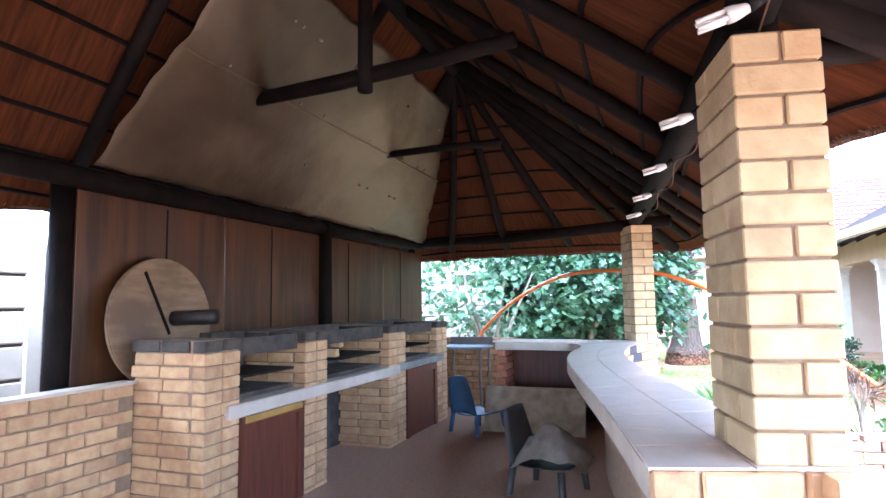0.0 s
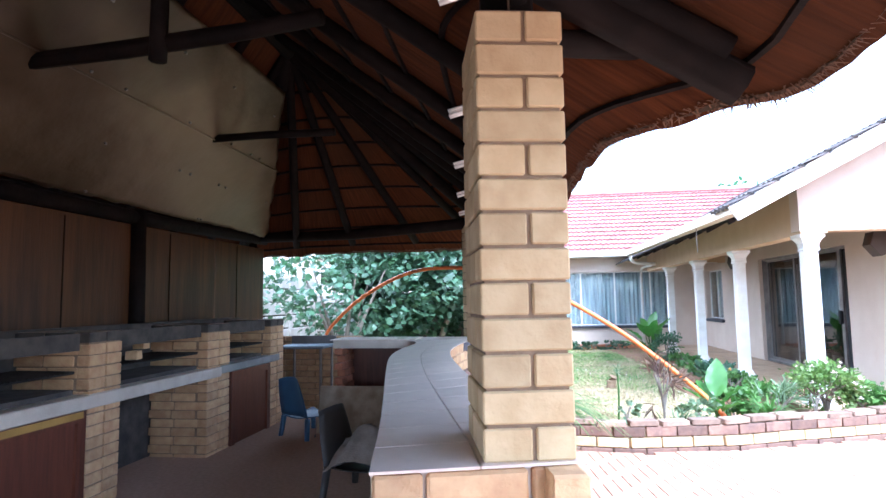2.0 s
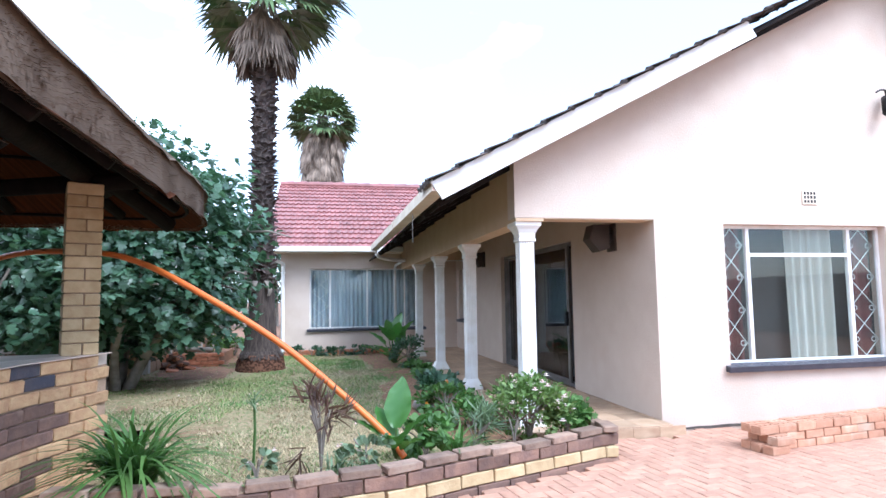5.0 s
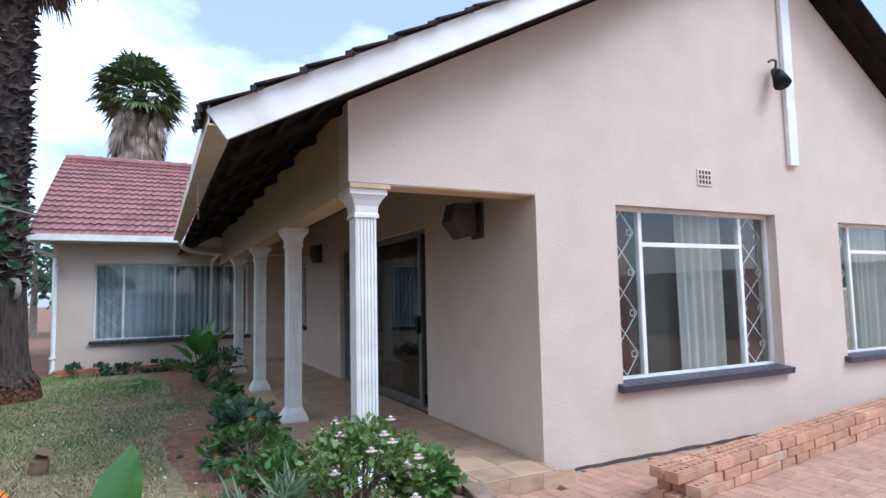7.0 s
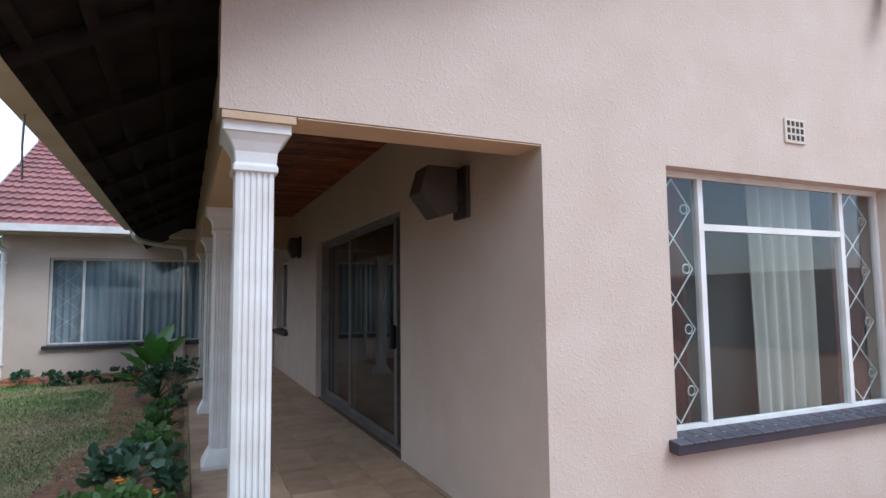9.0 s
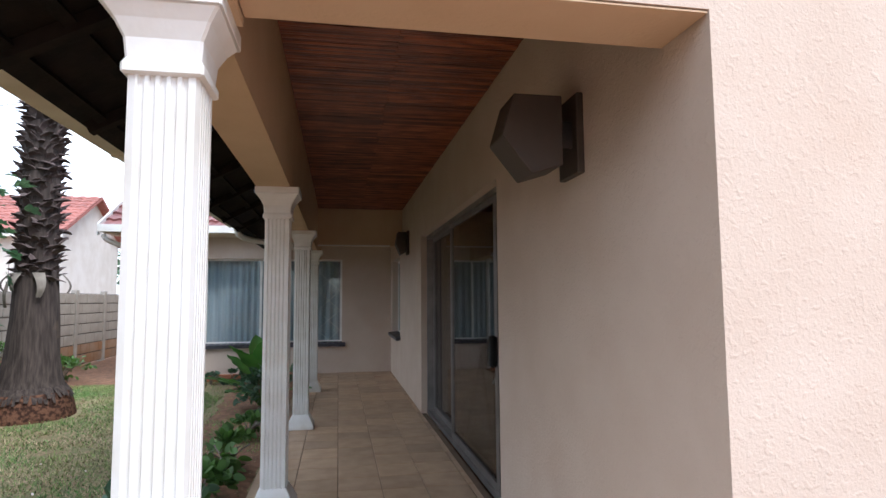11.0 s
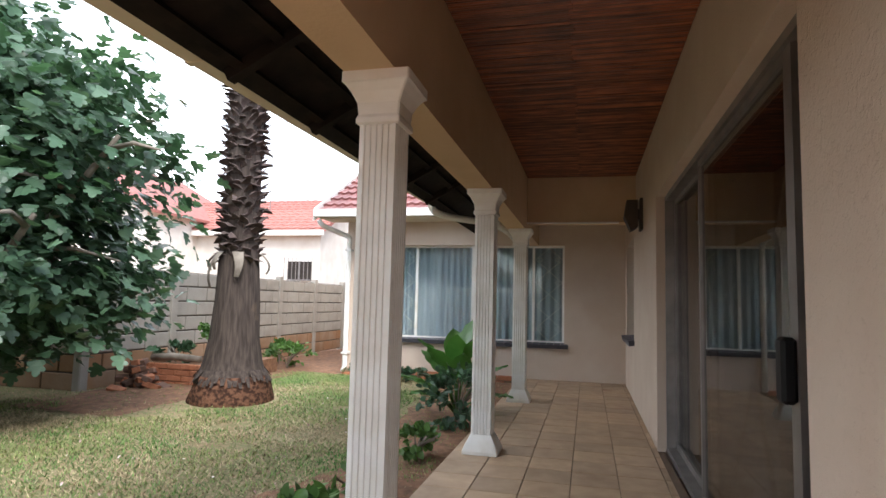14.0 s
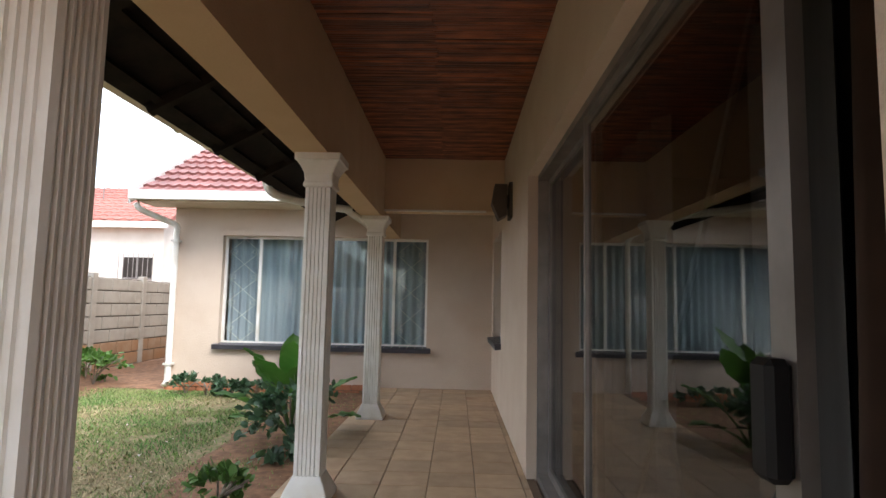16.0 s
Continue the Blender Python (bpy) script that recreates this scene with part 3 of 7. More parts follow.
WK = 0.545
WE, WR = 16.62, 21.0
bm = bmesh.new()
z0, z1 = 2.60, 2.60 + WK * (WR - WE)
for ya, yb, za, zb in ((WE, WR, z0, z1), (WR, WR + 4.4, z1, z0)):
    v = [bm.verts.new(p) for p in ((0.32, ya, za), (11.0, ya, za), (11.0, yb, zb), (0.32, yb, zb))]
    w = [bm.verts.new(p.co + Vector((0, 0, 0.03))) for p in v]
    bm.faces.new(v[::-1])
    bm.faces.new(w)
    for i in range(4):
        j = (i + 1) % 4
        bm.faces.new((v[i], v[j], w[j], w[i]))
plain("roof_wing_deck", bm, M_TIMBER, "roof deck of the wing", "roof")
bm = bmesh.new()
box(bm, 0.30, 4.2, WE - 0.10, WE + 0.02, 2.56, 2.68)
plain("gutter_wing", bm, M_WHITE, "white gutter along the wing's eave", "gutter")
bm = bmesh.new()
box(bm, 0.36, 5.6, WE, WY, 2.545, 2.56)
plain("soffit_wing", bm, M_CREAM, "cream boarded soffit of the wing", "soffit")
pipe = thing("downpipe", "white rainwater downpipe at the corner of the wing", "downpipe", kind="structure")
bm = bmesh.new()
tube(bm, spline([(0.36, 16.62, 2.52), (0.40, 16.68, 2.44), (0.54, 16.95, 2.36), (0.71, 17.06, 2.28), (0.71, 17.08, 2.15)], 4) + [Vector((0.71, 17.08, 0.16)), Vector((0.70, 17.02, 0.08))], 0.042, 10)
part("pipe", bm, M_WHITE, pipe, "", True)
for z in (2.05, 0.35):
    bm = bmesh.new()
    box(bm, 0.655, 0.765, 17.03, 17.15, z, z + 0.03)
    part("bracket", bm, M_WHITE, pipe)


pipe = thing("downpipe", "thin white downpipe between the wing window and the veranda", "downpipe", kind="structure")
bm = bmesh.new()
tube(bm, spline([(3.46, 15.2, 2.235), (3.49, 16.0, 2.24), (3.5, 16.8, 2.23), (3.505, 17.06, 2.16)], 5) + [Vector((3.505, 17.08, 2.0)), Vector((3.505, 17.08, 0.12))], 0.036, 10)
part("pipe", bm, M_WHITE, pipe, "", True)
bm = bmesh.new()
tube(bm, [(2.745, 8.65, 2.38), (2.74, 8.65, 2.2), (2.745, 8.655, 2.02)], 0.006, 6)
tagged(part("hanging_wire", bm, M_ALU), "short stiff wire hanging from the veranda gutter", "wire")


# ---------------------------------------------------------------- windows
def window(name, x0, x1, z0, z1, bars, grilled, curtain_mat, turn, origin, label, transom=None, curtain_span=None, drapes=()):
    """A steel window in a hole of a wall whose front is y = 0 locally."""
    w = thing(name, label, "window", kind="structure")
    w.matrix_world = Matrix.Translation(origin) @ Matrix.Rotation(turn, 4, "Z")
    inset = 0.10
    t = 0.035
    bm = bmesh.new()
    for a, b, c, d in ((x0, x0 + t, z0, z1), (x1 - t, x1, z0, z1), (x0 + t, x1 - t, z0, z0 + t), (x0 + t, x1 - t, z1 - t, z1)):
        box(bm, a, b, inset, inset + 0.04, c, d)
    for b in bars:
        box(bm, b - 0.02, b + 0.02, inset - 0.004, inset + 0.044, z0 + t, z1 - t)
    if transom:
        box(bm, transom[0] + 0.02, transom[1] - 0.02, inset - 0.002, inset + 0.04, transom[2] - 0.02, transom[2] + 0.02)
    part("window_frame", bm, M_WHITE, w, "white steel frame")
    edges = [x0 + t, *bars, x1 - t]
    for a, b in zip(edges, edges[1:]):
        bm = bmesh.new()
        box(bm, a + 0.012, b - 0.012, inset + 0.017, inset + 0.021, z0 + t, z1 - t)
        ob = part("pane", bm, M_GLASS, w)
        ob.visible_shadow = False
    for a, b in grilled:
        bm = bmesh.new()
        n = 4
        hh = (z1 - z0 - 2 * t) / n
        mx = (a + b) / 2
        for i in range(n):
            zb = z0 + t + i * hh
            for pts in (((a, zb + hh / 2), (mx, zb + hh)), ((mx, zb + hh), (b, zb + hh / 2)), ((b, zb + hh / 2), (mx, zb)), ((mx, zb), (a, zb + hh / 2))):
                tube(bm, [(pts[0][0], inset + 0.055, pts[0][1]), (pts[1][0], inset + 0.055, pts[1][1])], 0.0042, 5)
            for k in (1, -1):
                ring = [(mx + (b - a) * 0.32 * k + 0.028 * math.cos(q * math.pi / 5), inset + 0.055, zb + hh / 2 + 0.028 * math.sin(q * math.pi / 5)) for q in range(11)]
                tube(bm, ring, 0.004, 4, False)
        part("burglar_bars", bm, M_WHITE, w, "white diamond burglar bars")
    # curtain behind
    c0, c1 = curtain_span or (x0 + 0.02, x1 - 0.02)
    bm = bmesh.new()
    n = int((c1 - c0) / 0.012)
    rows = []
    for z in (z0 - 0.1, (z0 + z1) / 2, z1 + 0.05):
        rows.append([bm.verts.new((c0 + (c1 - c0) * i / n, inset + 0.17 + 0.028 * math.sin(i * 0.62 + 1.5 * math.sin(i * 0.071)) + 0.02 * noise.noise(Vector((i * 0.06, z * 0.7, x0))), z)) for i in range(n + 1)])
    for r0, r1 in zip(rows, rows[1:]):
        for i in range(n):
            bm.faces.new((r0[i], r0[i + 1], r1[i + 1], r1[i]))
    part("curtain", bm, curtain_mat, w, "gathered sheer curtain", True)
    for c0, c1 in drapes:
        bm = bmesh.new()
        n = int((c1 - c0) / 0.012)
        rows = [[bm.verts.new((c0 + (c1 - c0) * i / n, inset + 0.12 + 0.022 * math.sin(i * 0.5), z)) for i in range(n + 1)] for z in (z0 - 0.1, z1 + 0.05)]
        for i in range(n):
            bm.faces.new((rows[0][i], rows[0][i + 1], rows[1][i + 1], rows[1][i]))
        part("drape", bm, M_CURTAIN_R, w, "dark red side drape", True)
    # back of the room, its gloom put into the near-black colour
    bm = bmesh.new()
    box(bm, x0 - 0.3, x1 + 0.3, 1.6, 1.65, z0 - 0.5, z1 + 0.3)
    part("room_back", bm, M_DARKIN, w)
    # sill of dark tiles
    s = bmesh.new()
    m = Matrix.Translation((0, 0, z0 - 0.012)) @ Matrix.Rotation(radians(7), 4, "X")
    box(s, x0 - 0.06, x1 + 0.06, -0.07, inset + 0.01, -0.05, 0.0, m)
    sill = part("window_sill", s, M_SILL, w, "dark slate sill")
    tile = bevelled(0, 0.10, -0.075, inset, 0.0, 0.012, 0.003, m)
    me = bpy.data.meshes.new("sill_tile")
    tile.to_mesh(me)
    tile.free()
    me.materials.append(M_SILL)
    k = int((x1 - x0 + 0.12) / 0.105)
    for i in range(k):
        ob = new("sill_tile", me)
        ob.parent = sill
        ob.location = (x0 - 0.06 + i * (x1 - x0 + 0.12) / k, 0, 0)
    return w


window("window_1", *W1, [6.33, 7.65], [(6.015, 6.305), (7.675, 8.03)], M_CURTAIN_W, 0, (0, GY, 0), "white steel window with burglar bars and a beige curtain", (6.33, 7.65, 1.81), (6.95, 7.59), ((5.99, 6.33), (7.71, 8.05)))
window("window_2", *W2, [9.47, 10.5], [(9.17, 9.45)], M_CURTAIN_W, 0, (0, GY, 0), "white steel window with burglar bars on the gable wall", (9.47, 10.5, 1.79), (9.77, 10.5), ((9.17, 9.49),))
window("window_3", *WW, [1.86, 2.80, 3.77], [(1.39, 1.83), (3.80, 4.21)], M_CURTAIN, 0, (0, WY, 0), "wide white steel window with blue-grey sheer curtains")
window("window_4", -SIDE[1], -SIDE[0], 0.84, 2.1, [-16.2], [], M_CURTAIN, -math.pi / 2, (VW, 0, 0), "small white steel window on the veranda wall")


# ---------------------------------------------------------------- sliding door
door = thing("door_1", "large aluminium sliding glass door standing slightly open", "sliding door", kind="structure")
DX = VW + 0.10
bm = bmesh.new()
box(bm, DX - 0.03, DX + 0.09, DOOR[0], DOOR[1], 2.125, 2.165)
box(bm, DX - 0.03, DX + 0.09, DOOR[0], DOOR[1], FLOOR - 0.01, FLOOR + 0.03)
box(bm, DX - 0.03, DX + 0.09, DOOR[1] - 0.035, DOOR[1], FLOOR + 0.03, 2.125)
box(bm, DX - 0.03, DX + 0.09, DOOR[0], DOOR[0] + 0.03, FLOOR + 0.03, 2.125)
part("door_frame", bm, M_ALU, door, "silver aluminium frame")
for nm, y0, y1, x, ta, tb_ in (("sliding_panel", 10.06, 11.72, DX - 0.012, 0.08, 0.035), ("fixed_panel", 11.69, 13.075, DX + 0.04, 0.03, 0.045)):
    bm = bmesh.new()
    for a, b, c, d in ((y0, y0 + ta, FLOOR + 0.03, 2.125), (y1 - tb_, y1, FLOOR + 0.03, 2.125), (y0 + ta, y1 - tb_, FLOOR + 0.03, FLOOR + 0.08), (y0 + ta, y1 - tb_, 2.09, 2.125)):
        box(bm, x, x + 0.032, a, b, c, d)
    p = part(nm, bm, M_ALU, door)
    bm = bmesh.new()
    box(bm, x + 0.014, x + 0.018, y0 + ta - 0.01, y1 - tb_ + 0.01, FLOOR + 0.075, 2.095)
    ob = part("pane", bm, M_GLASS_D, p)
    ob.visible_shadow = False
bm = bevelled(DX - 0.06, DX - 0.012, 10.065, 10.135, 0.955, 1.165, 0.012)
h = part("door_handle", bm, M_BLACKPL, door, "black plastic lock handle")
# cross braces behind the glass
for a, b in (((10.32, 2.10), (11.02, 1.0)), ((11.02, 1.0), (11.62, 0.16)), ((11.06, 0.95), (10.62, 0.16))):
    bm = bmesh.new()
    tube(bm, [(DX + 0.11, a[0], a[1]), (DX + 0.11, b[0], b[1])], 0.012, 6)
    part("security_brace", bm, M_IRON, door, "thin dull security brace")

# curtains inside the door
bm = bmesh.new()
rows = []
for z in (0.15, 1.1, 2.2):
    rows.append([bm.verts.new((DX + 0.28 + 0.03 * math.sin(i * 0.7 + math.sin(i * 0.13)), 10.10 + i * (0.0145 + 0.004 * (1.1 - z)) + 0.03 * noise.noise(Vector((i * 0.1, z, 0))), z)) for i in range(20)])
for r0, r1 in zip(rows, rows[1:]):
    for i in range(19):
        bm.faces.new((r0[i], r0[i + 1], r1[i + 1], r1[i]))
part("curtain", bm, M_DRAPE, door, "bunched dark brown curtain", True)
# net curtain, indoor shade put into its dark grey
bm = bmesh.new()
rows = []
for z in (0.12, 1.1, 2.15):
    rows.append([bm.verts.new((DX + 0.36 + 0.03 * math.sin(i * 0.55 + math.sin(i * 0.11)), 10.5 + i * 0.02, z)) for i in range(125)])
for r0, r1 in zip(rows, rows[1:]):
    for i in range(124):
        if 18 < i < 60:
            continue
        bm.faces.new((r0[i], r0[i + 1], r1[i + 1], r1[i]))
part("curtain", bm, M_CURTAIN_D, door, "net curtain with the room's dimness in its grey", True)
# the room behind, its dimness painted in with a near-black colour
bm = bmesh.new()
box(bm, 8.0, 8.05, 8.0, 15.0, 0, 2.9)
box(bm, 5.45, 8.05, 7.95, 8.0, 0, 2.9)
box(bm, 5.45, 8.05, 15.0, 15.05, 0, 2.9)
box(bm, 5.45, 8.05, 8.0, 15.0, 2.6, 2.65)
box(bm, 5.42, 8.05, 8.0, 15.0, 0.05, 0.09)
plain("room_shell", bm, M_DARKIN, "room behind the sliding door, its gloom put into the colour", "room")


# ---------------------------------------------------------------- columns
def column(x, y, z0, z1):
    c = thing("veranda_column", "fluted white precast column with flared base and capital", "column", "veranda columns", "", (x, y, z0))
    H = z1 - z0

    def square_profile(rows, sides=4):
        b = bmesh.new()
        rings = [[b.verts.new((sx * r, sy * r, z)) for sx, sy in ((-1, -1), (1, -1), (1, 1), (-1, 1))] for r, z in rows]
        for r0, r1 in zip(rings, rings[1:]):
            for k in range(4):
                b.faces.new((r0[k], r0[(k + 1) % 4], r1[(k + 1) % 4], r1[k]))
        b.faces.new(rings[0][::-1])
        b.faces.new(rings[-1])
        bmesh.ops.bevel(b, geom=[e for e in b.edges if abs(e.verts[0].co.z - e.verts[1].co.z) > 0.01], offset=0.006, segments=1, affect="EDGES")
        return b

    part("base", square_profile([(0.135, 0), (0.135, 0.025), (0.126, 0.05), (0.110, 0.085), (0.092, 0.12), (0.084, 0.14)]), M_WHITE, c)
    part("capital", square_profile([(0.083, H - 0.20), (0.092, H - 0.195), (0.092, H - 0.175), (0.085, H - 0.16), (0.089, H - 0.115), (0.108, H - 0.075), (0.130, H - 0.045), (0.138, H - 0.04), (0.138, H)]), M_WHITE, c)
    # fluted shaft
    pts = []
    R, N = 0.079, 5
    for s in range(4):
        for i in range(N):
            u0 = -R + 0.018 + i * (2 * R - 0.036) / N
            wdt = (2 * R - 0.036) / N
            for f, dp in ((0.0, 0), (0.18, 0), (0.3, 0.008), (0.7, 0.008), (0.82, 0)):
                u, d = u0 + f * wdt, -R + dp
                p = Vector((u, d))
                a = s * math.pi / 2
                pts.append((p.x * math.cos(a) - p.y * math.sin(a), p.x * math.sin(a) + p.y * math.cos(a)))
        pts.append((Vector((R - 0.006, -R)).x * math.cos(s * math.pi / 2) + R * math.sin(s * math.pi / 2), (R - 0.006) * math.sin(s * math.pi / 2) - R * math.cos(s * math.pi / 2)))
    b = bmesh.new()
    prism(b, pts, 0.14, H - 0.20)
    part("shaft", b, M_WHITE, c)
    return c


for x, y in ((3.772, 7.755), (3.79, 10.20), (3.808, 12.58), (3.81, 15.045)):
    column(x, y, FLOOR, 2.14)


# ---------------------------------------------------------------- wall lamps
def wall_lamp(y, z, k=1.0):
    c = thing("wall_lamp", "brown angular up-and-down lamp fixed to the plaster wall", "wall lamp", "veranda wall lamps")
    x = VW
    bm = bevelled(x - 0.03, x, y - 0.10, y + 0.10, z - 0.16, z + 0.17, 0.004)
    part("back_plate", bm, M_LAMPWOOD, c)
    bm = bmesh.new()
    prof = [(-0.09, 0.15), (-0.29, 0.15), (-0.34, -0.02), (-0.22, -0.17), (-0.09, -0.13)]
    prof = [(a * k, b) for a, b in prof]
    lo = [bm.verts.new((x + a, y - 0.10, z + b)) for a, b in prof]
    hi = [bm.verts.new((x + a, y + 0.10, z + b)) for a, b in prof]
    bm.faces.new(lo)
    bm.faces.new(hi[::-1])
    for i in range(5):
        j = (i + 1) % 5
        bm.faces.new((lo[j], lo[i], hi[i], hi[j]))
    bmesh.ops.bevel(bm, geom=bm.edges[:], offset=0.004, segments=1, affect="EDGES")
    part("housing", bm, M_LAMPWOOD, c)
    bm = bmesh.new()
    box(bm, x - 0.10 * k, x - 0.02, y - 0.05, y + 0.05, z - 0.05, z + 0.06)
    part("bracket", bm, M_IRON, c)


wall_lamp(8.50, 2.07)
wall_lamp(14.35, 2.20, 0.55)

# ---------------------------------------------------------------- gable fittings
vent = thing("air_vent", "small cream air brick set in the gable", "air vent")
bm = bevelled(6.975, 7.165, GY - 0.012, GY + 0.004, 2.365, 2.525, 0.003)
part("vent_plate", bm, M_CREAM, vent)
bm = bmesh.new()
for i in range(4):
    for j in range(3):
        box(bm, 6.995 + i * 0.042, 7.021 + i * 0.042, GY - 0.014, GY - 0.011, 2.385 + j * 0.046, 2.417 + j * 0.046)
part("vent_hole", bm, M_IRON, vent)
bm = bevelled(8.315, 8.455, GY - 0.05, GY - 0.002, 2.655, 4.75, 0.006)
post = tagged(part("white_post", bm, M_WHITE), "white painted flat board fixed upright on the gable", "board")
spot = thing("flood_lamp", "small black outdoor flood lamp on a bent arm", "flood lamp")
bm = bmesh.new()
tube(bm, spline([(8.20, GY - 0.01, 3.60), (8.19, GY - 0.03, 3.66), (8.10, GY - 0.10, 3.70), (8.00, GY - 0.13, 3.69), (7.94, GY - 0.13, 3.66)]), 0.012, 6)
part("arm", bm, M_IRON, spot)
bm = bmesh.new()
tube(bm, [(8.14, GY - 0.05, 3.63), (8.11, GY - 0.11, 3.56), (8.08, GY - 0.17, 3.44)], [0.035, 0.06, 0.085], 12)
part("head", bm, M_BLACKPL, spot, "", True)


# ---------------------------------------------------------------- lapa
bm = bmesh.new()
prism(bm, [(-3.6, -3.0), (0.3, -3.0), (0.45, 1.9), (0.2, 3.6), (-0.2, 5.6), (-0.2, 7.5), (-3.6, 8.6)], -0.32, LAPA)
plain("floor_lapa", bm, M_LAPA, "stained grey concrete floor of the lapa", "floor")

# eave south of y = -3.2 is unseen, added to darken the lapa
EAVE = [(1.36, -7.28), (1.36, -3.2), (1.37, 0.0), (1.40, 1.6), (1.44, 2.15), (1.36, 2.42), (1.0, 2.68), (0.80, 3.10), (0.73, 4.2), (0.70, 6.0), (0.68, 7.7), (0.45, 8.5), (-0.1, 8.68),
        (-0.6, 8.5), (-1.6, 8.4), (-2.9, 8.55), (-3.7, 8.9), (-4.15, 8.7), (-4.2, 7.8), (-4.15, 6.0), (-4.1, 3.0), (-4.1, 0.0), (-4.1, -3.2), (-4.1, -7.2), (-2.0, -7.6)]
# ridge carried south with the added, unseen stretch
RIDGE = ((-2.0, -4.6, 4.12), (-2.0, 5.75, 4.12))
eave_curve = [Vector((p.x, p.y)) for p in spline([(x, y, 0) for x, y in EAVE + EAVE[:1]], 10)][:-1]


def ridge_point(e):
    y = min(max(e.y * 0.92 - 0.3, RIDGE[0][1]), RIDGE[1][1])
    return Vector((-2.0, y, 4.12))


def roof_point(e, s, lift=0.0):
    """From the eave (s = 0) to the ridge (s = 1)."""
    a = Vector((e.x, e.y, 2.13))
    return a.lerp(ridge_point(e), s) + Vector((0, 0, lift))


def thatch_sheet(lift, mat, label, name):
    bm = bmesh.new()
    uvl = bm.loops.layers.uv.new("UVMap")
    n, k = len(eave_curve), 14
    grid, run = [], 0.0
    lengths = []
    for i in range(n + 1):
        e = eave_curve[i % n]
        if i:
            run += (e - eave_curve[i - 1]).length
        lengths.append(run)
        if i == n:
            break
        col = []
        for j in range(k + 1):
            s = j / k
            p = roof_point(e, s, lift)
            wob = 0.02 * noise.noise(Vector((run * 1.7, s * 6, lift * 9))) + 0.012 * noise.noise(Vector((run * 6, s * 14, lift * 9)))
            if j == 0:
                wob += 0.03 * noise.noise(Vector((run * 4.5, 0, 3)))
            col.append(bm.verts.new(p + Vector((0, 0, wob))))
        grid.append(col)
    for i in range(n):
        for j in range(k):
            c0, c1 = grid[i], grid[(i + 1) % n]
            quad = (c0[j], c1[j], c1[j + 1], c0[j + 1])
            if len(set(quad)) < 4:
                continue
            f = bm.faces.new(quad if lift > 0.1 else quad[::-1])
            for lp in f.loops:
                v = lp.vert
                ii = i if v in (c0[j], c0[j + 1]) else i + 1
                jj = j if v in (c0[j], c1[j]) else j + 1
                lp[uvl].uv = (lengths[ii] * 0.35, jj / k)
    return part(name, bm, mat, roof, label, True)


roof = thing("thatched_roof", "dark brown thatched lapa roof on tarred gum poles", "thatched roof", kind="structure")
thatch_sheet(0.0, M_THATCH, "reddish underside of the thatch", "thatch_underside")
thatch_sheet(0.26, M_THATCH_TOP, "weathered top of the thatch", "thatch_top")

# closed cut face between the two sheets
bm = bmesh.new()
ne = len(eave_curve)
lo_, hi_ = [], []
for i, e in enumerate(eave_curve):
    for row, lift in ((lo_, -0.012), (hi_, 0.285)):
        wob = 0.02 * noise.noise(Vector((e.x * 5, e.y * 5, lift * 3)))
        row.append(bm.verts.new(roof_point(e, 0.012 + wob * 0.2, lift)))
for i in range(ne):
    j = (i + 1) % ne
    bm.faces.new((lo_[i], lo_[j], hi_[j], hi_[i]))
part("cut_face", bm, M_THATCH_TOP, roof, "cut ends of the thatch")

# straggling straw at the eave
bm = bmesh.new()
for i in range(len(eave_curve)):
    a, b = eave_curve[i], eave_curve[(i + 1) % len(eave_curve)]
    d = (b - a)
    L = d.length
    if L < 1e-6:
        continue
    t = d / L
    out = Vector((t.y, -t.x)) * -1
    c = Vector((-1.6, 4.0)) - a
    if out.dot(c) > 0:
        out = -out
    near = a.y > 0.5 and a.x > -1.5
    for k in range(int(L * (1500 if near else 300))):
        f = random.random()
        p = a.lerp(b, f)
        h = random.random()
        base = Vector((p.x - out.x * 0.05, p.y - out.y * 0.05, 2.13 + h * 0.27))
        ln = random.uniform(0.015, 0.05) + 0.025 * noise.noise(Vector((p.x * 3, p.y * 3, 0)))
        tip = base + Vector((out.x * ln, out.y * ln, -ln * random.uniform(0.2, 0.9)))
        tw = Vector((t.x, t.y, 0)) * random.uniform(0.002, 0.005)
        sk = Vector((t.x, t.y, 0)) * random.uniform(-0.03, 0.03)
        bm.faces.new([bm.verts.new(q) for q in (base - tw, base + tw, tip + sk + tw * 0.4, tip + sk - tw * 0.4)])
tagged(part("straw_fringe", bm, M_STRAW, roof, "ragged straw at the cut eave"), kind="stuff")


# poles
def pole(name, pts, r, parent, sides=9, mat=None):
    b = bmesh.new()
    tube(b, pts, r, sides)
    return part(name, b, mat or M_POLE, parent, "", True)


frame_roof = thing("pole_frame", "tarred gum pole rafters and ring beams carrying the thatch", "roof frame", kind="structure")
n = len(eave_curve)
cum = [0.0]
for i in range(n):
    cum.append(cum[-1] + (eave_curve[(i + 1) % n] - eave_curve[i]).length)


def eave_at(s):
    s %= cum[-1]
    for i in range(n):
        if cum[i + 1] >= s:
            return eave_curve[i].lerp(eave_curve[(i + 1) % n], (s - cum[i]) / max(cum[i + 1] - cum[i], 1e-6))


s = 0.35
while s < cum[-1]:
    e = eave_at(s)
    if e.y > -7.0:
        pole("rafter", [roof_point(e, 0.09, -0.06), roof_point(e, 0.5, -0.065), roof_point(e, 0.985, -0.06)], [0.05, 0.055, 0.045], frame_roof)
    s += 1.02
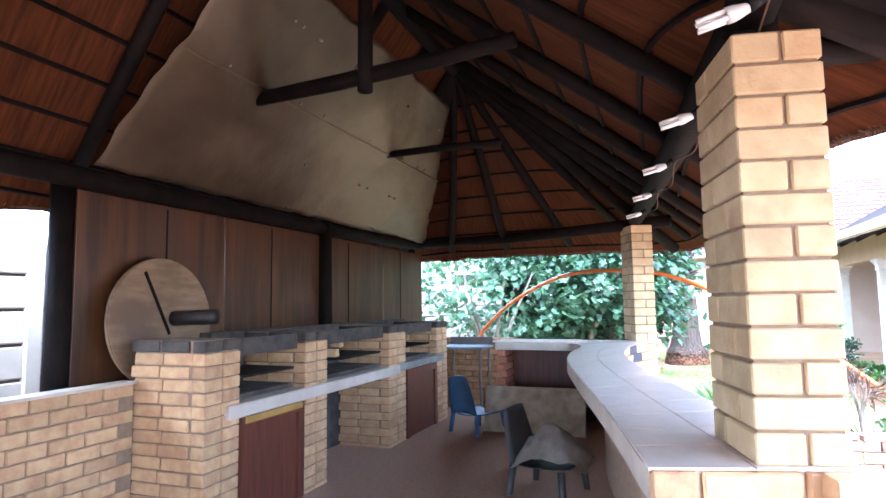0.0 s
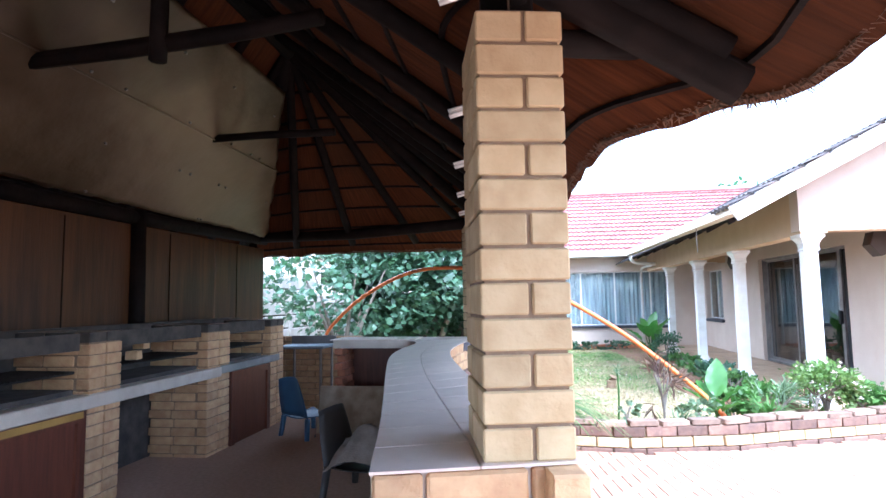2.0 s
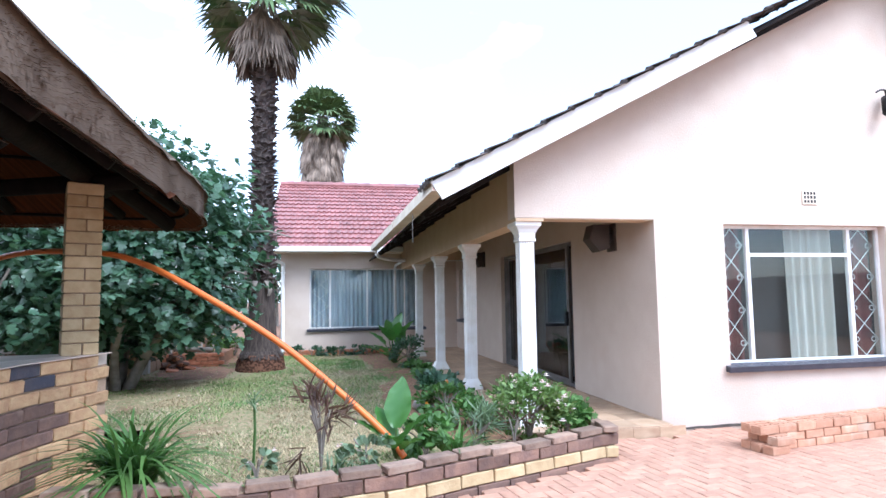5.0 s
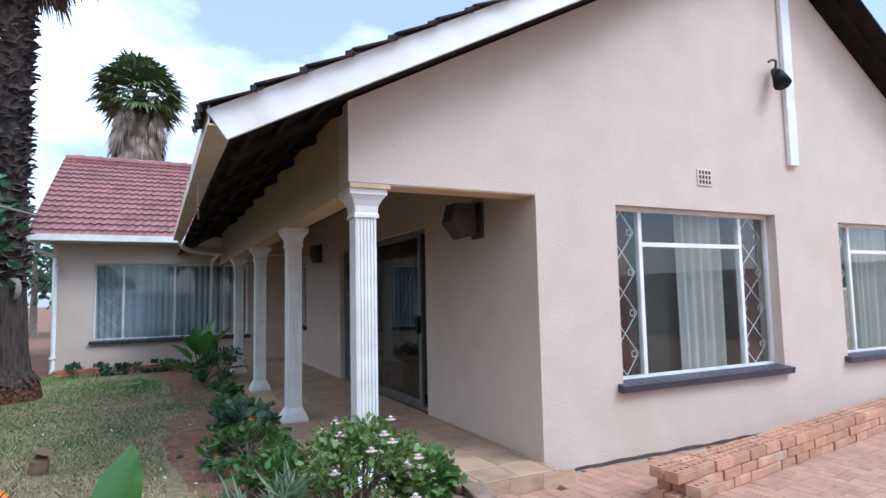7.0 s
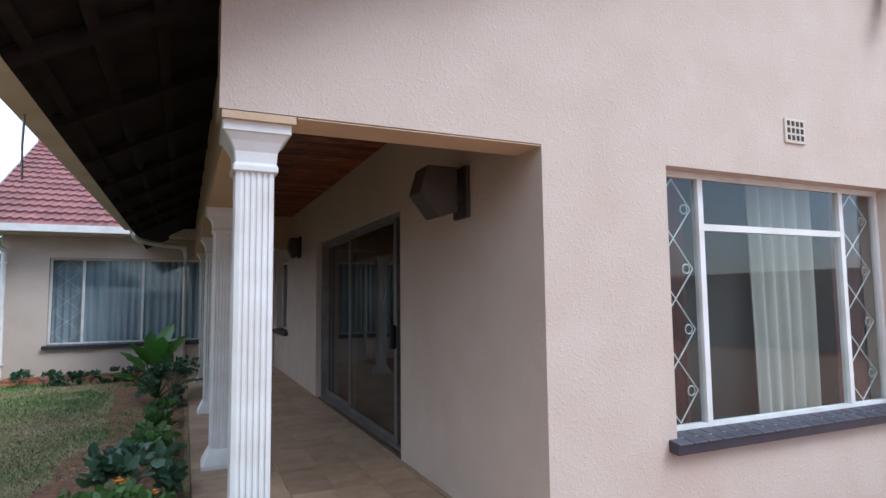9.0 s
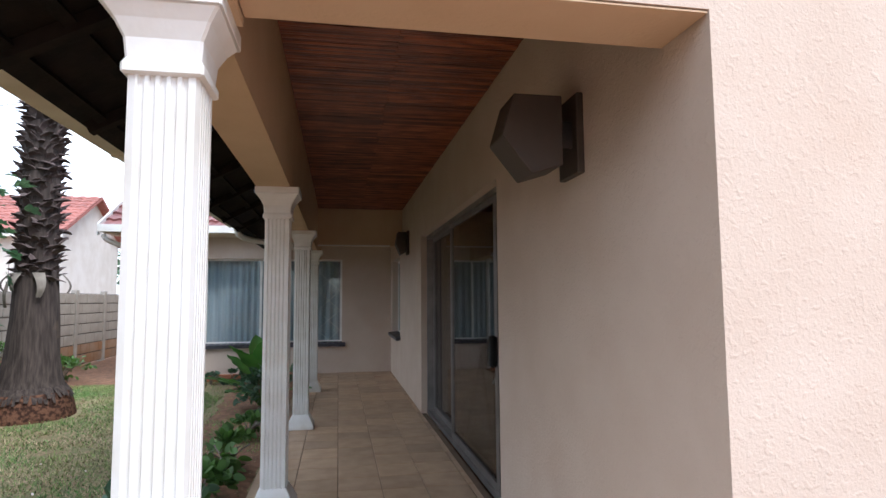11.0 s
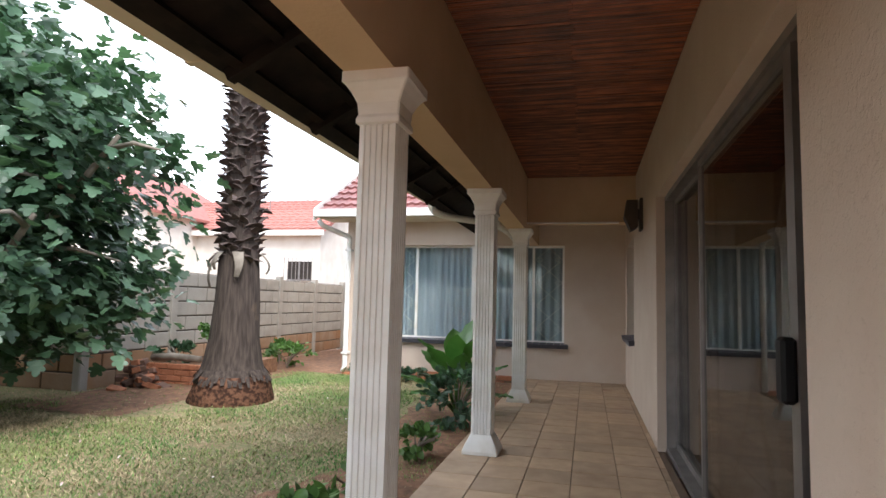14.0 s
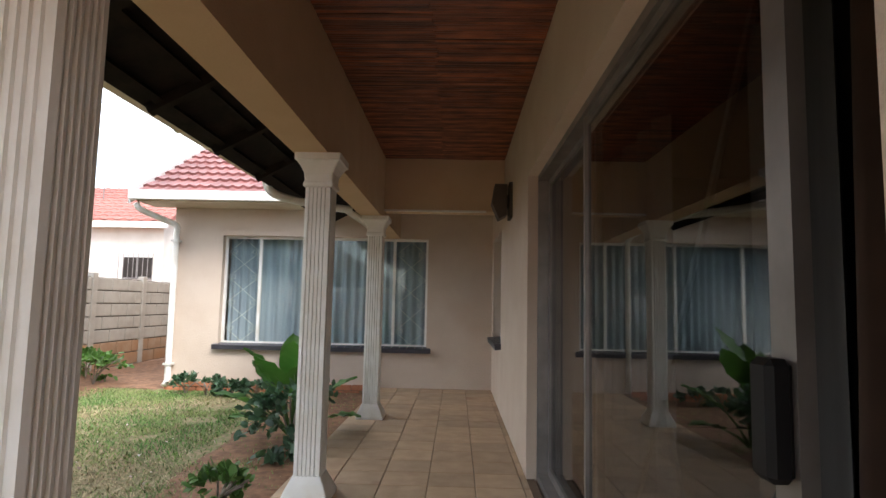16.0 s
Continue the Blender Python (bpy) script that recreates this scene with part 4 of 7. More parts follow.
for q in (0.06, 0.17, 0.28, 0.39, 0.5, 0.61, 0.72, 0.83):
    b = bmesh.new()
    pts = [roof_point(eave_curve[i % n], q, -0.012 + 0.006 * noise.noise(Vector((i * 0.4, q * 9, 0)))) for i in range(0, n + 1, 3)]
    tube(b, pts, 0.017, 5, False)
    part("batten", b, M_POLE, frame_roof)
# hip rafters
for e in ((1.42, 2.30), (0.40, 8.50), (-4.1, 8.75)):
    e = Vector(e)
    pole("hip_rafter", [roof_point(e, 0.07, -0.13), roof_point(e, 0.5, -0.13), roof_point(e, 0.99, -0.1)], [0.075, 0.075, 0.06], frame_roof)
pole("ridge_pole", [(-2.0, -4.8, 4.0), (-2.0, 5.9, 4.02)], 0.07, frame_roof)
# ring beams on the pillars and wall posts
P1 = (0.375, 2.005)
P2 = (-0.227, 7.40)
pole("ring_beam", [(P1[0], P1[1] - 5.0, 2.36), (P1[0], P1[1], 2.40), (P2[0], P2[1], 2.44), (P2[0] - 0.05, P2[1] + 0.6, 2.44)], 0.085, frame_roof)
pole("ring_beam", [(P2[0] + 0.4, 7.30, 2.40), (-2.0, 8.0, 2.36), (-3.75, 8.40, 2.40)], 0.075, frame_roof)
pole("ring_beam", [(-3.5, -2.5, 2.32), (-3.5, 2.6, 2.30), (-3.52, 5.5, 2.30), (-3.6, 8.6, 2.38)], 0.075, frame_roof)
pole("tie_beam", [(-2.86, 3.48, 3.05), (-2.1, 3.44, 3.06), (-1.3, 3.38, 3.075), (-0.74, 3.31, 3.09)], [0.055, 0.06, 0.055, 0.05], frame_roof)
pole("king_post", [(-1.83, 3.37, 2.93), (-1.84, 3.40, 3.94)], 0.055, frame_roof)
pole("tie_beam", [(-2.78, 5.62, 3.11), (-2.2, 5.61, 3.115), (-1.45, 5.6, 3.10)], 0.04, frame_roof)
# brace from the second pillar
pole("brace", [(P1[0], P1[1] + 0.05, 2.28), (P1[0] + 0.6, P1[1] + 0.55, 2.42)], 0.05, frame_roof)
pole("pole_stub", [(P1[0], P1[1], 2.24), (P1[0], P1[1], 2.40)], 0.09, frame_roof)
for p in ((-3.62, 2.52), (-3.5, 5.52), (-3.74, 8.45)):
    pole("wall_post", [(p[0], p[1], LAPA), (p[0] + 0.01, p[1], 1.2), (p[0], p[1], 2.38)], [0.085, 0.08, 0.075], frame_roof, 10)


# ---------------------------------------------------------------- brick pillars
def brick_pillar(x, y, z0, courses, name_label, turn, w=0.258, d=0.40, pitch=0.1):
    p = thing("brick_pillar", name_label, "brick pillar", "lapa brick pillars", "", (x, y, z0))
    p.rotation_euler = (0, 0, turn)
    bm = bmesh.new()
    box(bm, -w / 2 + 0.012, w / 2 - 0.012, -d / 2 + 0.012, d / 2 - 0.012, 0.0, courses * pitch - 0.004)
    part("mortar_core", bm, M_MORTAR, p)
    g, bh = 0.011, pitch - 0.010
    wide = brick_mesh("brick", w, 0.122, bh, M_BRICK_Y, 0.005, 0.002)
    long_l = brick_mesh("brick", 0.137, d - 0.122 - g, bh, M_BRICK_Y, 0.005, 0.002)
    long_r = brick_mesh("brick", w - 0.137 - g, d - 0.122 - g, bh, M_BRICK_Y, 0.005, 0.002)
    for c in range(courses):
        z = c * pitch + bh / 2
        k = -1 if c % 2 else 1
        lay("brick", wide, p, 0, k * (d - 0.122) / 2, z)
        lay("brick", long_l, p, -w / 2 + 0.0685, -k * (0.122 + g) / 2, z)
        lay("brick", long_r, p, w / 2 - (w - 0.137 - g) / 2, -k * (0.122 + g) / 2, z)
    return p


brick_pillar(P1[0], P1[1], 0.965, 13, "square yellow face-brick pillar standing on the tiled counter", radians(12))
brick_pillar(P2[0], P2[1], 0.965, 14, "square yellow face-brick pillar at the far end of the counter", radians(24), 0.258, 0.36)

# ---------------------------------------------------------------- counter
INNER = [(-0.005, 1.665), (-0.17, 2.44), (-0.52, 3.91), (-0.73, 4.89), (-0.80, 5.65), (-0.80, 6.35), (-0.95, 6.82), (-1.2, 6.90), (-1.92, 6.92)]
OUTER = [(0.575, 1.835), (0.50, 2.15), (0.40, 2.45), (0.15, 3.30), (-0.09, 4.26), (-0.27, 5.2), (-0.31, 5.85), (-0.27, 6.6), (-0.06, 7.25), (0.0, 7.5), (-1.92, 7.5)]
inner = [Vector((p.x, p.y)) for p in spline([(x, y, 0) for x, y in INNER], 6)]
outer = [Vector((p.x, p.y)) for p in spline([(x, y, 0) for x, y in OUTER[:10]], 6)] + [Vector(OUTER[10])]
def offset_line(line, d):
    out = []
    for i, p in enumerate(line):
        a, b = line[max(i - 1, 0)], line[min(i + 1, len(line) - 1)]
        t = (b - a).normalized()
        out.append(p + Vector((-t.y, t.x)) * d)
    return out



counter = thing("bar_counter", "curved tiled bar counter with a face-brick outer wall", "bar counter")
bm = bmesh.new()
prism(bm, [(p.x, p.y + 0.03) for p in offset_line(outer[:-1], 0.06)] + [(-1.92, 7.44)] + [(p.x, p.y + (0.03 if p.y < 1.7 else 0)) for p in inner[::-1]], 0.865, 0.957)
part("counter_slab", bm, M_SLAB, counter, "pale plastered slab edge")


# tiles on the counter, in strips across it

def along(line, s):
    L = [0.0]
    for a, b in zip(line, line[1:]):
        L.append(L[-1] + (b - a).length)
    s = min(max(s, 0), L[-1])
    for i in range(len(line) - 1):
        if L[i + 1] >= s:
            return line[i].lerp(line[i + 1], (s - L[i]) / max(L[i + 1] - L[i], 1e-6))
    return line[-1]


def total(line):
    return sum((b - a).length for a, b in zip(line, line[1:]))


o_main = outer[:-1]
i_main = inner[:33]
for i in range(19):
    for j in range(2):
        f0, f1 = i / 19, (i + 1) / 19
        g0, g1 = j / 2, (j + 1) / 2
        q = []
        for f, g in ((f0, g0), (f1, g0), (f1, g1), (f0, g1)):
            a, b = along(o_main, f * total(o_main)), along(i_main, f * total(i_main))
            q.append(a.lerp(b, g))
        c = sum(q, Vector((0, 0))) / 4
        q = [c + (p - c) * (1 - 0.005 / max((p - c).length, 0.05)) for p in q]
        bm = bmesh.new()
        prism(bm, [(p.x, p.y) for p in q], 0.957, 0.965)
        part("tile", bm, M_TILE_CTR, counter)
for i in range(4):
    for j in range(2):
        bm = bmesh.new()
        box(bm, -1.965 + i * 0.26, -1.71 + i * 0.26, 6.93 + j * 0.28, 7.205 + j * 0.28, 0.957, 0.965)
        part("tile", bm, M_TILE_CTR, counter)

# outer wall of bricks under the counter
bm = bmesh.new()
o_in = offset_line(outer[:-1], 0.05)
o_in2 = offset_line(outer[:-1], 0.20)
prism(bm, [(p.x, p.y) for p in o_in] + [(p.x, p.y) for p in o_in2[::-1]], -0.3, 0.865)
part("mortar_core", bm, M_MORTAR_L, counter)
rock = brick_mesh("brick", 0.279, 0.10, 0.089, M_BRICK_ROCK, 0.008, 0.012)
brown = brick_mesh("brick", 0.279, 0.10, 0.089, M_BRICK_BR, 0.008, 0.012)
blue = brick_mesh("brick", 0.279, 0.10, 0.089, M_BRICK_BLUE, 0.006, 0.004)
o_mid = offset_line(outer[:-1], 0.075)
L = total(o_mid)
for c in range(12):
    s = 0.05 + (0.145 if c % 2 else 0.0)
    z = 0.957 - 0.05 - c * 0.1
    while s < L - 0.1:
        a, b = along(o_mid, s - 0.05), along(o_mid, s + 0.05)
        p = along(o_mid, s)
        t = b - a
        f = s / L
        r = noise.noise(Vector((f * 9, c * 0.35, 2)))
        me = rock
        if (0.62 < f < 0.90 and 2 < c < 9 and r > 0.0) or (0.80 < f < 0.92 and c in (3, 4, 5)):
            me = brown
        if (abs(f - 0.55 - 0.015 * math.sin(c * 1.9)) < 0.03 + 0.014 * (c % 3) and 2 < c < 12) or (abs(f - 0.86) < 0.03 and c in (0, 1)):
            me = blue
        lay("brick", me, counter, p.x, p.y, z, math.atan2(t.y, t.x), 0.006)
        s += 0.29
# end of the counter facing the walker
END_A, END_T = Vector((-0.003, 1.672)), Vector((0.957, 0.290))
short = brick_mesh("brick", 0.135, 0.10, 0.089, M_BRICK_ROCK, 0.008, 0.012)
for c in range(12):
    rows_ = ((short, 0.075), (rock, 0.293), (short, 0.511)) if c % 2 == 0 else ((rock, 0.148), (rock, 0.438))
    for me, q in rows_:
        p = END_A + END_T * q + Vector((-0.290, 0.957)) * 0.05
        lay("brick", me, counter, p.x, p.y, 0.907 - c * 0.1, math.atan2(0.290, 0.957), 0.006)
bm = bmesh.new()
prism(bm, [(0.02, 1.70), (0.52, 1.85), (0.47, 2.02), (-0.02, 1.88)], -0.3, 0.862)
part("mortar_core", bm, M_MORTAR_L, counter)
# back leg: brick pier, dark shelf opening
bm = bmesh.new()
box(bm, -1.88, -0.2, 7.40, 7.44, -0.3, 0.865)
box(bm, -1.88, -0.7, 7.05, 7.40, 0.15, 0.19)
part("shelf", bm, M_DOORWOOD, counter, "dark wooden shelf under the counter")
red = brick_mesh("brick", 0.2, 0.10, 0.075, M_BRICK_RED, 0.005)
for c in range(13):
    for k in range(2):
        lay("brick", red, counter, -1.86, 7.03 + k * 0.215 + (0.1 if c % 2 else 0), 0.82 - c * 0.086, math.pi / 2, 0.004)

# ---------------------------------------------------------------- back wall of stained boards
wood = thing("wall_boards", "dark stained plywood panels between tarred poles", "panel wall", kind="structure")
for y0, y1 in ((2.56, 3.95), (3.96, 5.505), (5.51, 7.05), (7.06, 8.42)):
    bm = bevelled(-3.56, -3.535, y0, y1, LAPA + 0.02, 2.23, 0.004)
    part("panel", bm, M_PANEL, wood)
for y in (3.3, 4.6, 6.1, 7.6):
    bm = bmesh.new()
    box(bm, -3.535, -3.529, y, y + 0.012, LAPA + 0.05, 2.2)
    part("groove_strip", bm, M_TIMBER, wood)

# sheet steel hood under the slope
hood = thing("steel_hood", "smoke-stained sheet steel heat shield under the thatch", "heat shield")
bm = bmesh.new()
nu, nv = 72, 40
g = []
for j in range(nv + 1):
    v = j / nv
    x, z = -3.47 + 1.32 * v, 2.40 + 1.30 * v
    y0, y1 = 2.62 - 0.05 * v, 8.42 - 2.45 * v
    row = []
    for i in range(nu + 1):
        u = i / nu
        y = y0 + (y1 - y0) * u
        d = 0.03 * noise.noise(Vector((y * 0.9, v * 3, 1))) + 0.02 * abs(noise.noise(Vector((y * 0.8 + v * 2.0, v * 1.5, 2)))) + 0.004 * noise.noise(Vector((y * 4, v * 9, 2)))
        if j in (0, nv) or i in (0, nu):
            d += 0.03 * noise.noise(Vector((y * 5, v * 9, 4)))
        row.append(bm.verts.new((x + d, y, z - d)))
    g.append(row)
for j in range(nv):
    for i in range(nu):
        bm.faces.new((g[j][i], g[j][i + 1], g[j + 1][i + 1], g[j + 1][i]))
got = bmesh.ops.extrude_face_region(bm, geom=bm.faces[:])
for v in got["geom"]:
    if isinstance(v, bmesh.types.BMVert):
        v.co += Vector((-0.004, 0, 0.004))
bmesh.ops.recalc_face_normals(bm, faces=bm.faces[:])
part("sheet", bm, M_STEEL, hood, "", True)
bm = bmesh.new()
for v in (0.55,):
    pts = [(-3.45 + 1.32 * v, 2.62 + (5.8 - 1.3) * k / 12, 2.375 + 1.3 * v) for k in range(13)]
    tube(bm, pts, 0.008, 5)
part("seam", bm, M_STEEL, hood)
for k in range(26):
    bm = bmesh.new()
    v, u = random.choice((0.03, 0.3, 0.57, 0.85)), random.random()
    y = 2.62 + (5.8 - 2.45 * v) * u
    tube(bm, [(-3.455 + 1.32 * v, y, 2.385 + 1.3 * v), (-3.44 + 1.32 * v, y, 2.37 + 1.3 * v)], 0.012, 6)
    part("rivet", bm, M_ALU, hood)

# ---------------------------------------------------------------- braai
braai = thing("brick_braai", "long yellow face-brick barbecue with three sooty grates", "barbecue")
FX = -2.65
BX = -3.25
yb = brick_mesh("brick", 0.215, 0.10, 0.072, M_BRICK_ROCK, 0.006, 0.008)
hb = brick_mesh("brick", 0.10, 0.10, 0.072, M_BRICK_ROCK, 0.006, 0.008)
sb = brick_mesh("brick", 0.215, 0.10, 0.072, M_SOOT, 0.006, 0.008)


def brick_block(x0, x1, y0, y1, z0, z1, parent, pitch=0.083, top_soot=1):
    """Bricks on the front (+x) and both ends of a pier, round a mortar core."""
    bm = bmesh.new()
    box(bm, x0 + 0.012, x1 - 0.012, y0 + 0.012, y1 - 0.012, z0, z1 - 0.003)
    part("mortar_core", bm, M_MORTAR, parent)
    nc = int(round((z1 - z0) / pitch))
    ph = (z1 - z0) / nc
    for c in range(nc):
        z = z0 + (c + 0.5) * ph
        top = c >= nc - top_soot
        me = sb if top else yb
        y = y0 + (0.05 if c % 2 else 0.1075)
        W = y1 - y0
        k = max(1, int(round(W / 0.225)))
        if W < 0.3:
            if c % 2:
                ob = lay("brick", me, parent, x1 - 0.05, (y0 + y1) / 2, z, math.pi / 2, 0.004)
                ob.scale = (W / 0.215, 1, 1)
            else:
                for q in (0.25, 0.75):
                    ob = lay("brick", hb if not top else sb, parent, x1 - 0.05, y0 + W * q, z, math.pi / 2, 0.004)
                    ob.scale = ((W / 2 - 0.01) / (0.10 if not top else 0.215), 1, 1)
        else:
            for i in range(k):
                ob = lay("brick", me, parent, x1 - 0.05, y0 + (i + 0.5) * W / k, z, math.pi / 2, 0.004)
                ob.scale = ((W / k - 0.01) / 0.215, 1, 1)
        D = x1 - x0 - 0.1
        k = max(1, int(round(D / 0.225)))
        for yy in (y0 + 0.05, y1 - 0.05):
            for i in range(k):
                ob = lay("brick", me, parent, x0 + (i + 0.5) * D / k + (0.0 if c % 2 else 0.03) - 0.02, yy, z, 0, 0.004)
                ob.scale = ((D / k - 0.01) / 0.215, 1, 1)


brick_block(BX, FX, 2.78, 3.12, LAPA, 1.23, braai)
brick_block(BX, FX, 3.88, 4.22, LAPA, 1.23, braai)
brick_block(BX, FX, 5.41, 5.84, LAPA, 1.22, braai)
brick_block(BX, FX, 6.78, 7.16, LAPA, 1.22, braai)
bm = bmesh.new()
box(bm, BX - 0.12, BX, 2.78, 3.5, LAPA, 0.955)
box(bm, BX - 0.12, BX, 3.5, 7.16, LAPA, 1.24)
part("back_wall", bm, M_SOOT, braai, "soot-blackened back wall")
bm = bevelled(BX, FX + 0.035, 2.98, 5.62, 0.70, 0.795, 0.008)
part("hearth_slab", bm, M_SLAB, braai, "pale concrete hearth slab")
bm = bevelled(BX, FX + 0.02, 5.64, 7.0, 0.72, 0.80, 0.008)
part("hearth_slab", bm, M_CONCRETE, braai, "grey concrete hearth slab")
for y0, y1 in ((3.15, 3.86), (4.25, 5.39), (5.88, 6.75)):
    bm = bmesh.new()
    box(bm, BX, FX - 0.10, y0, y1, 0.795, 0.83)
    part("ash_bed", bm, M_SOOT, braai, "cold ash")
    bm = bmesh.new()
    k = int((y1 - y0) / 0.04)
    for i in range(k):
        y = y0 + 0.02 + i * (y1 - y0 - 0.04) / (k - 1)
        tube(bm, [(BX + 0.05, y, 0.96), (FX - 0.08, y, 0.955)], 0.006, 5)
    for x in (BX + 0.08, FX - 0.1):
        tube(bm, [(x, y0, 0.945), (x, y1, 0.945)], 0.008, 5)
    part("grate", bm, M_IRON, braai, "sooty iron grate")
    bm = bmesh.new()
    box(bm, FX - 0.09, FX - 0.06, y0, y1, 1.10, 1.22)
    part("lintel_plate", bm, M_SOOT, braai)
for y0, y1, z1 in ((3.13, 3.86, 0.695), (5.86, 6.76, 0.715)):
    d = bevelled(FX - 0.05, FX - 0.012, y0, y1, LAPA + 0.03, z1, 0.004)
    dd = part("door", d, M_DOORWOOD, braai, "mahogany cupboard door")
    bm = bmesh.new()
    t = 0.075
    for a, b, c, e in ((y0, y0 + t, LAPA + 0.03, z1), (y1 - t, y1, LAPA + 0.03, z1), (y0 + t, y1 - t, LAPA + 0.03, LAPA + 0.12), (y0 + t, y1 - t, z1 - t, z1)):
        box(bm, FX - 0.012, FX + 0.012, a, b, c, e)
    part("door_frame", bm, M_DOORWOOD, dd)
bm = bmesh.new()
box(bm, FX - 0.02, FX + 0.016, 3.16, 3.83, 0.645, 0.69)
part("lintel_strip", bm, material("ochre_strip", (0.42, 0.25, 0.06), 0.6), braai, "ochre timber strip")
# loose half bricks on the second grate
for x, y, z, r in ((-2.85, 4.62, 1.0, 0.2), (-2.9, 4.78, 1.075, 0.1)):
    ob = lay("brick", hb, braai, x, y, z, r)

# low wall running to the walker
low = thing("low_brick_wall", "low yellow rock-face brick wall beside the barbecue", "low wall")
bm = bmesh.new()
box(bm, -3.30, -3.22, -2.5, 2.77, -0.3, 0.945)
part("mortar_core", bm, M_MORTAR, low)
for c in range(14):
    y = 2.65 - (0.11 if c % 2 else 0)
    z = 0.91 - c * 0.083
    while y > -0.4:
        lay("brick", yb, low, -3.255, y, z, math.pi / 2, 0.004)
        y -= 0.226
bm = bmesh.new()
box(bm, -3.33, -3.19, -2.5, 2.77, 0.947, 0.965)
part("coping", bm, M_SLAB, low)
# wall behind the back leg
back = thing("back_brick_wall", "yellow face-brick wall behind the lapa", "low wall")
bm = bmesh.new()
box(bm, -3.6, -1.98, 8.32, 8.40, -0.3, 0.93)
part("mortar_core", bm, M_MORTAR, back)
for c in range(14):
    x = -3.45 + (0.11 if c % 2 else 0)
    while x < -2.0:
        lay("brick", yb, back, x, 8.32, 0.89 - c * 0.083, 0, 0.004)
        x += 0.226


# ---------------------------------------------------------------- planting helpers
def mesh_part(name, verts, faces, mat, parent=None, label="", smooth=False):
    me = bpy.data.meshes.new(name)
    me.from_pydata([tuple(v) for v in verts], [], faces)
    me.materials.append(mat)
    if smooth:
        me.polygons.foreach_set("use_smooth", [True] * len(me.polygons))
    ob = new(name, me)
    if parent is not None:
        ob.parent = parent
    if label:
        ob["label"] = label
    return ob


HALF = [(0.16, 0.03), (0.34, 0.08), (0.45, 0.22), (0.40, 0.36), (0.29, 0.42), (0.42, 0.54), (0.46, 0.68), (0.36, 0.76), (0.20, 0.70), (0.19, 0.86), (0.10, 0.97)]
LOBED = [(0, 0)] + HALF + [(0, 1.0)] + [(-u, v) for u, v in HALF[::-1]]
OVAL = [(0, 0), (0.22, 0.2), (0.3, 0.5), (0.2, 0.8), (0, 1.0), (-0.2, 0.8), (-0.3, 0.5), (-0.22, 0.2)]
BLADE = [(-0.04, 0), (0.04, 0), (0.05, 0.5), (0, 1.0), (-0.05, 0.5)]


def leaf(verts, faces, base, direction, normal, size, shape, fold=0.15):
    d = direction.normalized()
    s = d.cross(normal)
    s = s.normalized() if s.length > 1e-4 else Vector((1, 0, 0))
    nn = s.cross(d)
    k = len(verts)
    for u, v in shape:
        verts.append(base + size * (s * u + d * v + nn * (fold * abs(u) - 0.25 * fold * v * v * 3)))
    faces.append(tuple(range(k, k + len(shape))))


def rnd_dir(up=0.0):
    v = Vector((random.gauss(0, 1), random.gauss(0, 1), random.gauss(0, 1) + up))
    return v.normalized()


def shrub(name, x, y, z, w, h, mat, label, count, size, shape=OVAL, stems=7, flowers=None, category="shrub"):
    t = thing(name, label, category, "", "", (x, y, z))
    bm = bmesh.new()
    for i in range(stems):
        a = random.uniform(0, 6.28)
        r = random.uniform(0.3, 0.8) * w / 2
        tube(bm, spline([(0, 0, -0.03), (math.cos(a) * r * 0.3, math.sin(a) * r * 0.3, h * 0.4), (math.cos(a) * r, math.sin(a) * r, h * random.uniform(0.6, 0.85))], 3), 0.007, 5)
    part("stem", bm, M_WOODY, t)
    vs, fs = [], []
    clumps = [(rnd_dir(0.7), random.uniform(0.55, 1.0)) for _ in range(max(6, count // 22))]
    tips = []
    for i in range(count):
        d, r = random.choice(clumps)
        c = Vector((d.x * w / 2 * r, d.y * w / 2 * r, h * 0.48 + d.z * h * 0.48 * r))
        p = c + Vector((random.gauss(0, w * 0.07), random.gauss(0, w * 0.07), random.gauss(0, h * 0.06)))
        p.z = max(p.z, 0.03)
        leaf(vs, fs, p, (d + rnd_dir() * 0.9), rnd_dir(1.5), size * random.uniform(0.7, 1.3), shape)
        if i % 9 == 0:
            tips.append(p + d * 0.04)
    mesh_part("foliage", vs, fs, mat, t)
    if flowers:
        for p in random.sample(tips, min(len(tips), flowers[1])):
            vs, fs = [], []
            for k in range(7):
                leaf(vs, fs, p + Vector((0, 0, 0.02)), Vector((math.cos(k * 0.9), math.sin(k * 0.9), 0.35)), Vector((0, 0, 1)), flowers[2], OVAL)
            for k in range(5):
                leaf(vs, fs, p + Vector((0, 0, 0.03)), Vector((math.cos(k * 1.26), math.sin(k * 1.26), 1.2)), Vector((0, 0, 1)), flowers[2] * 0.7, OVAL)
            mesh_part("flower", vs, fs, flowers[0], t, flowers[3])
    return t


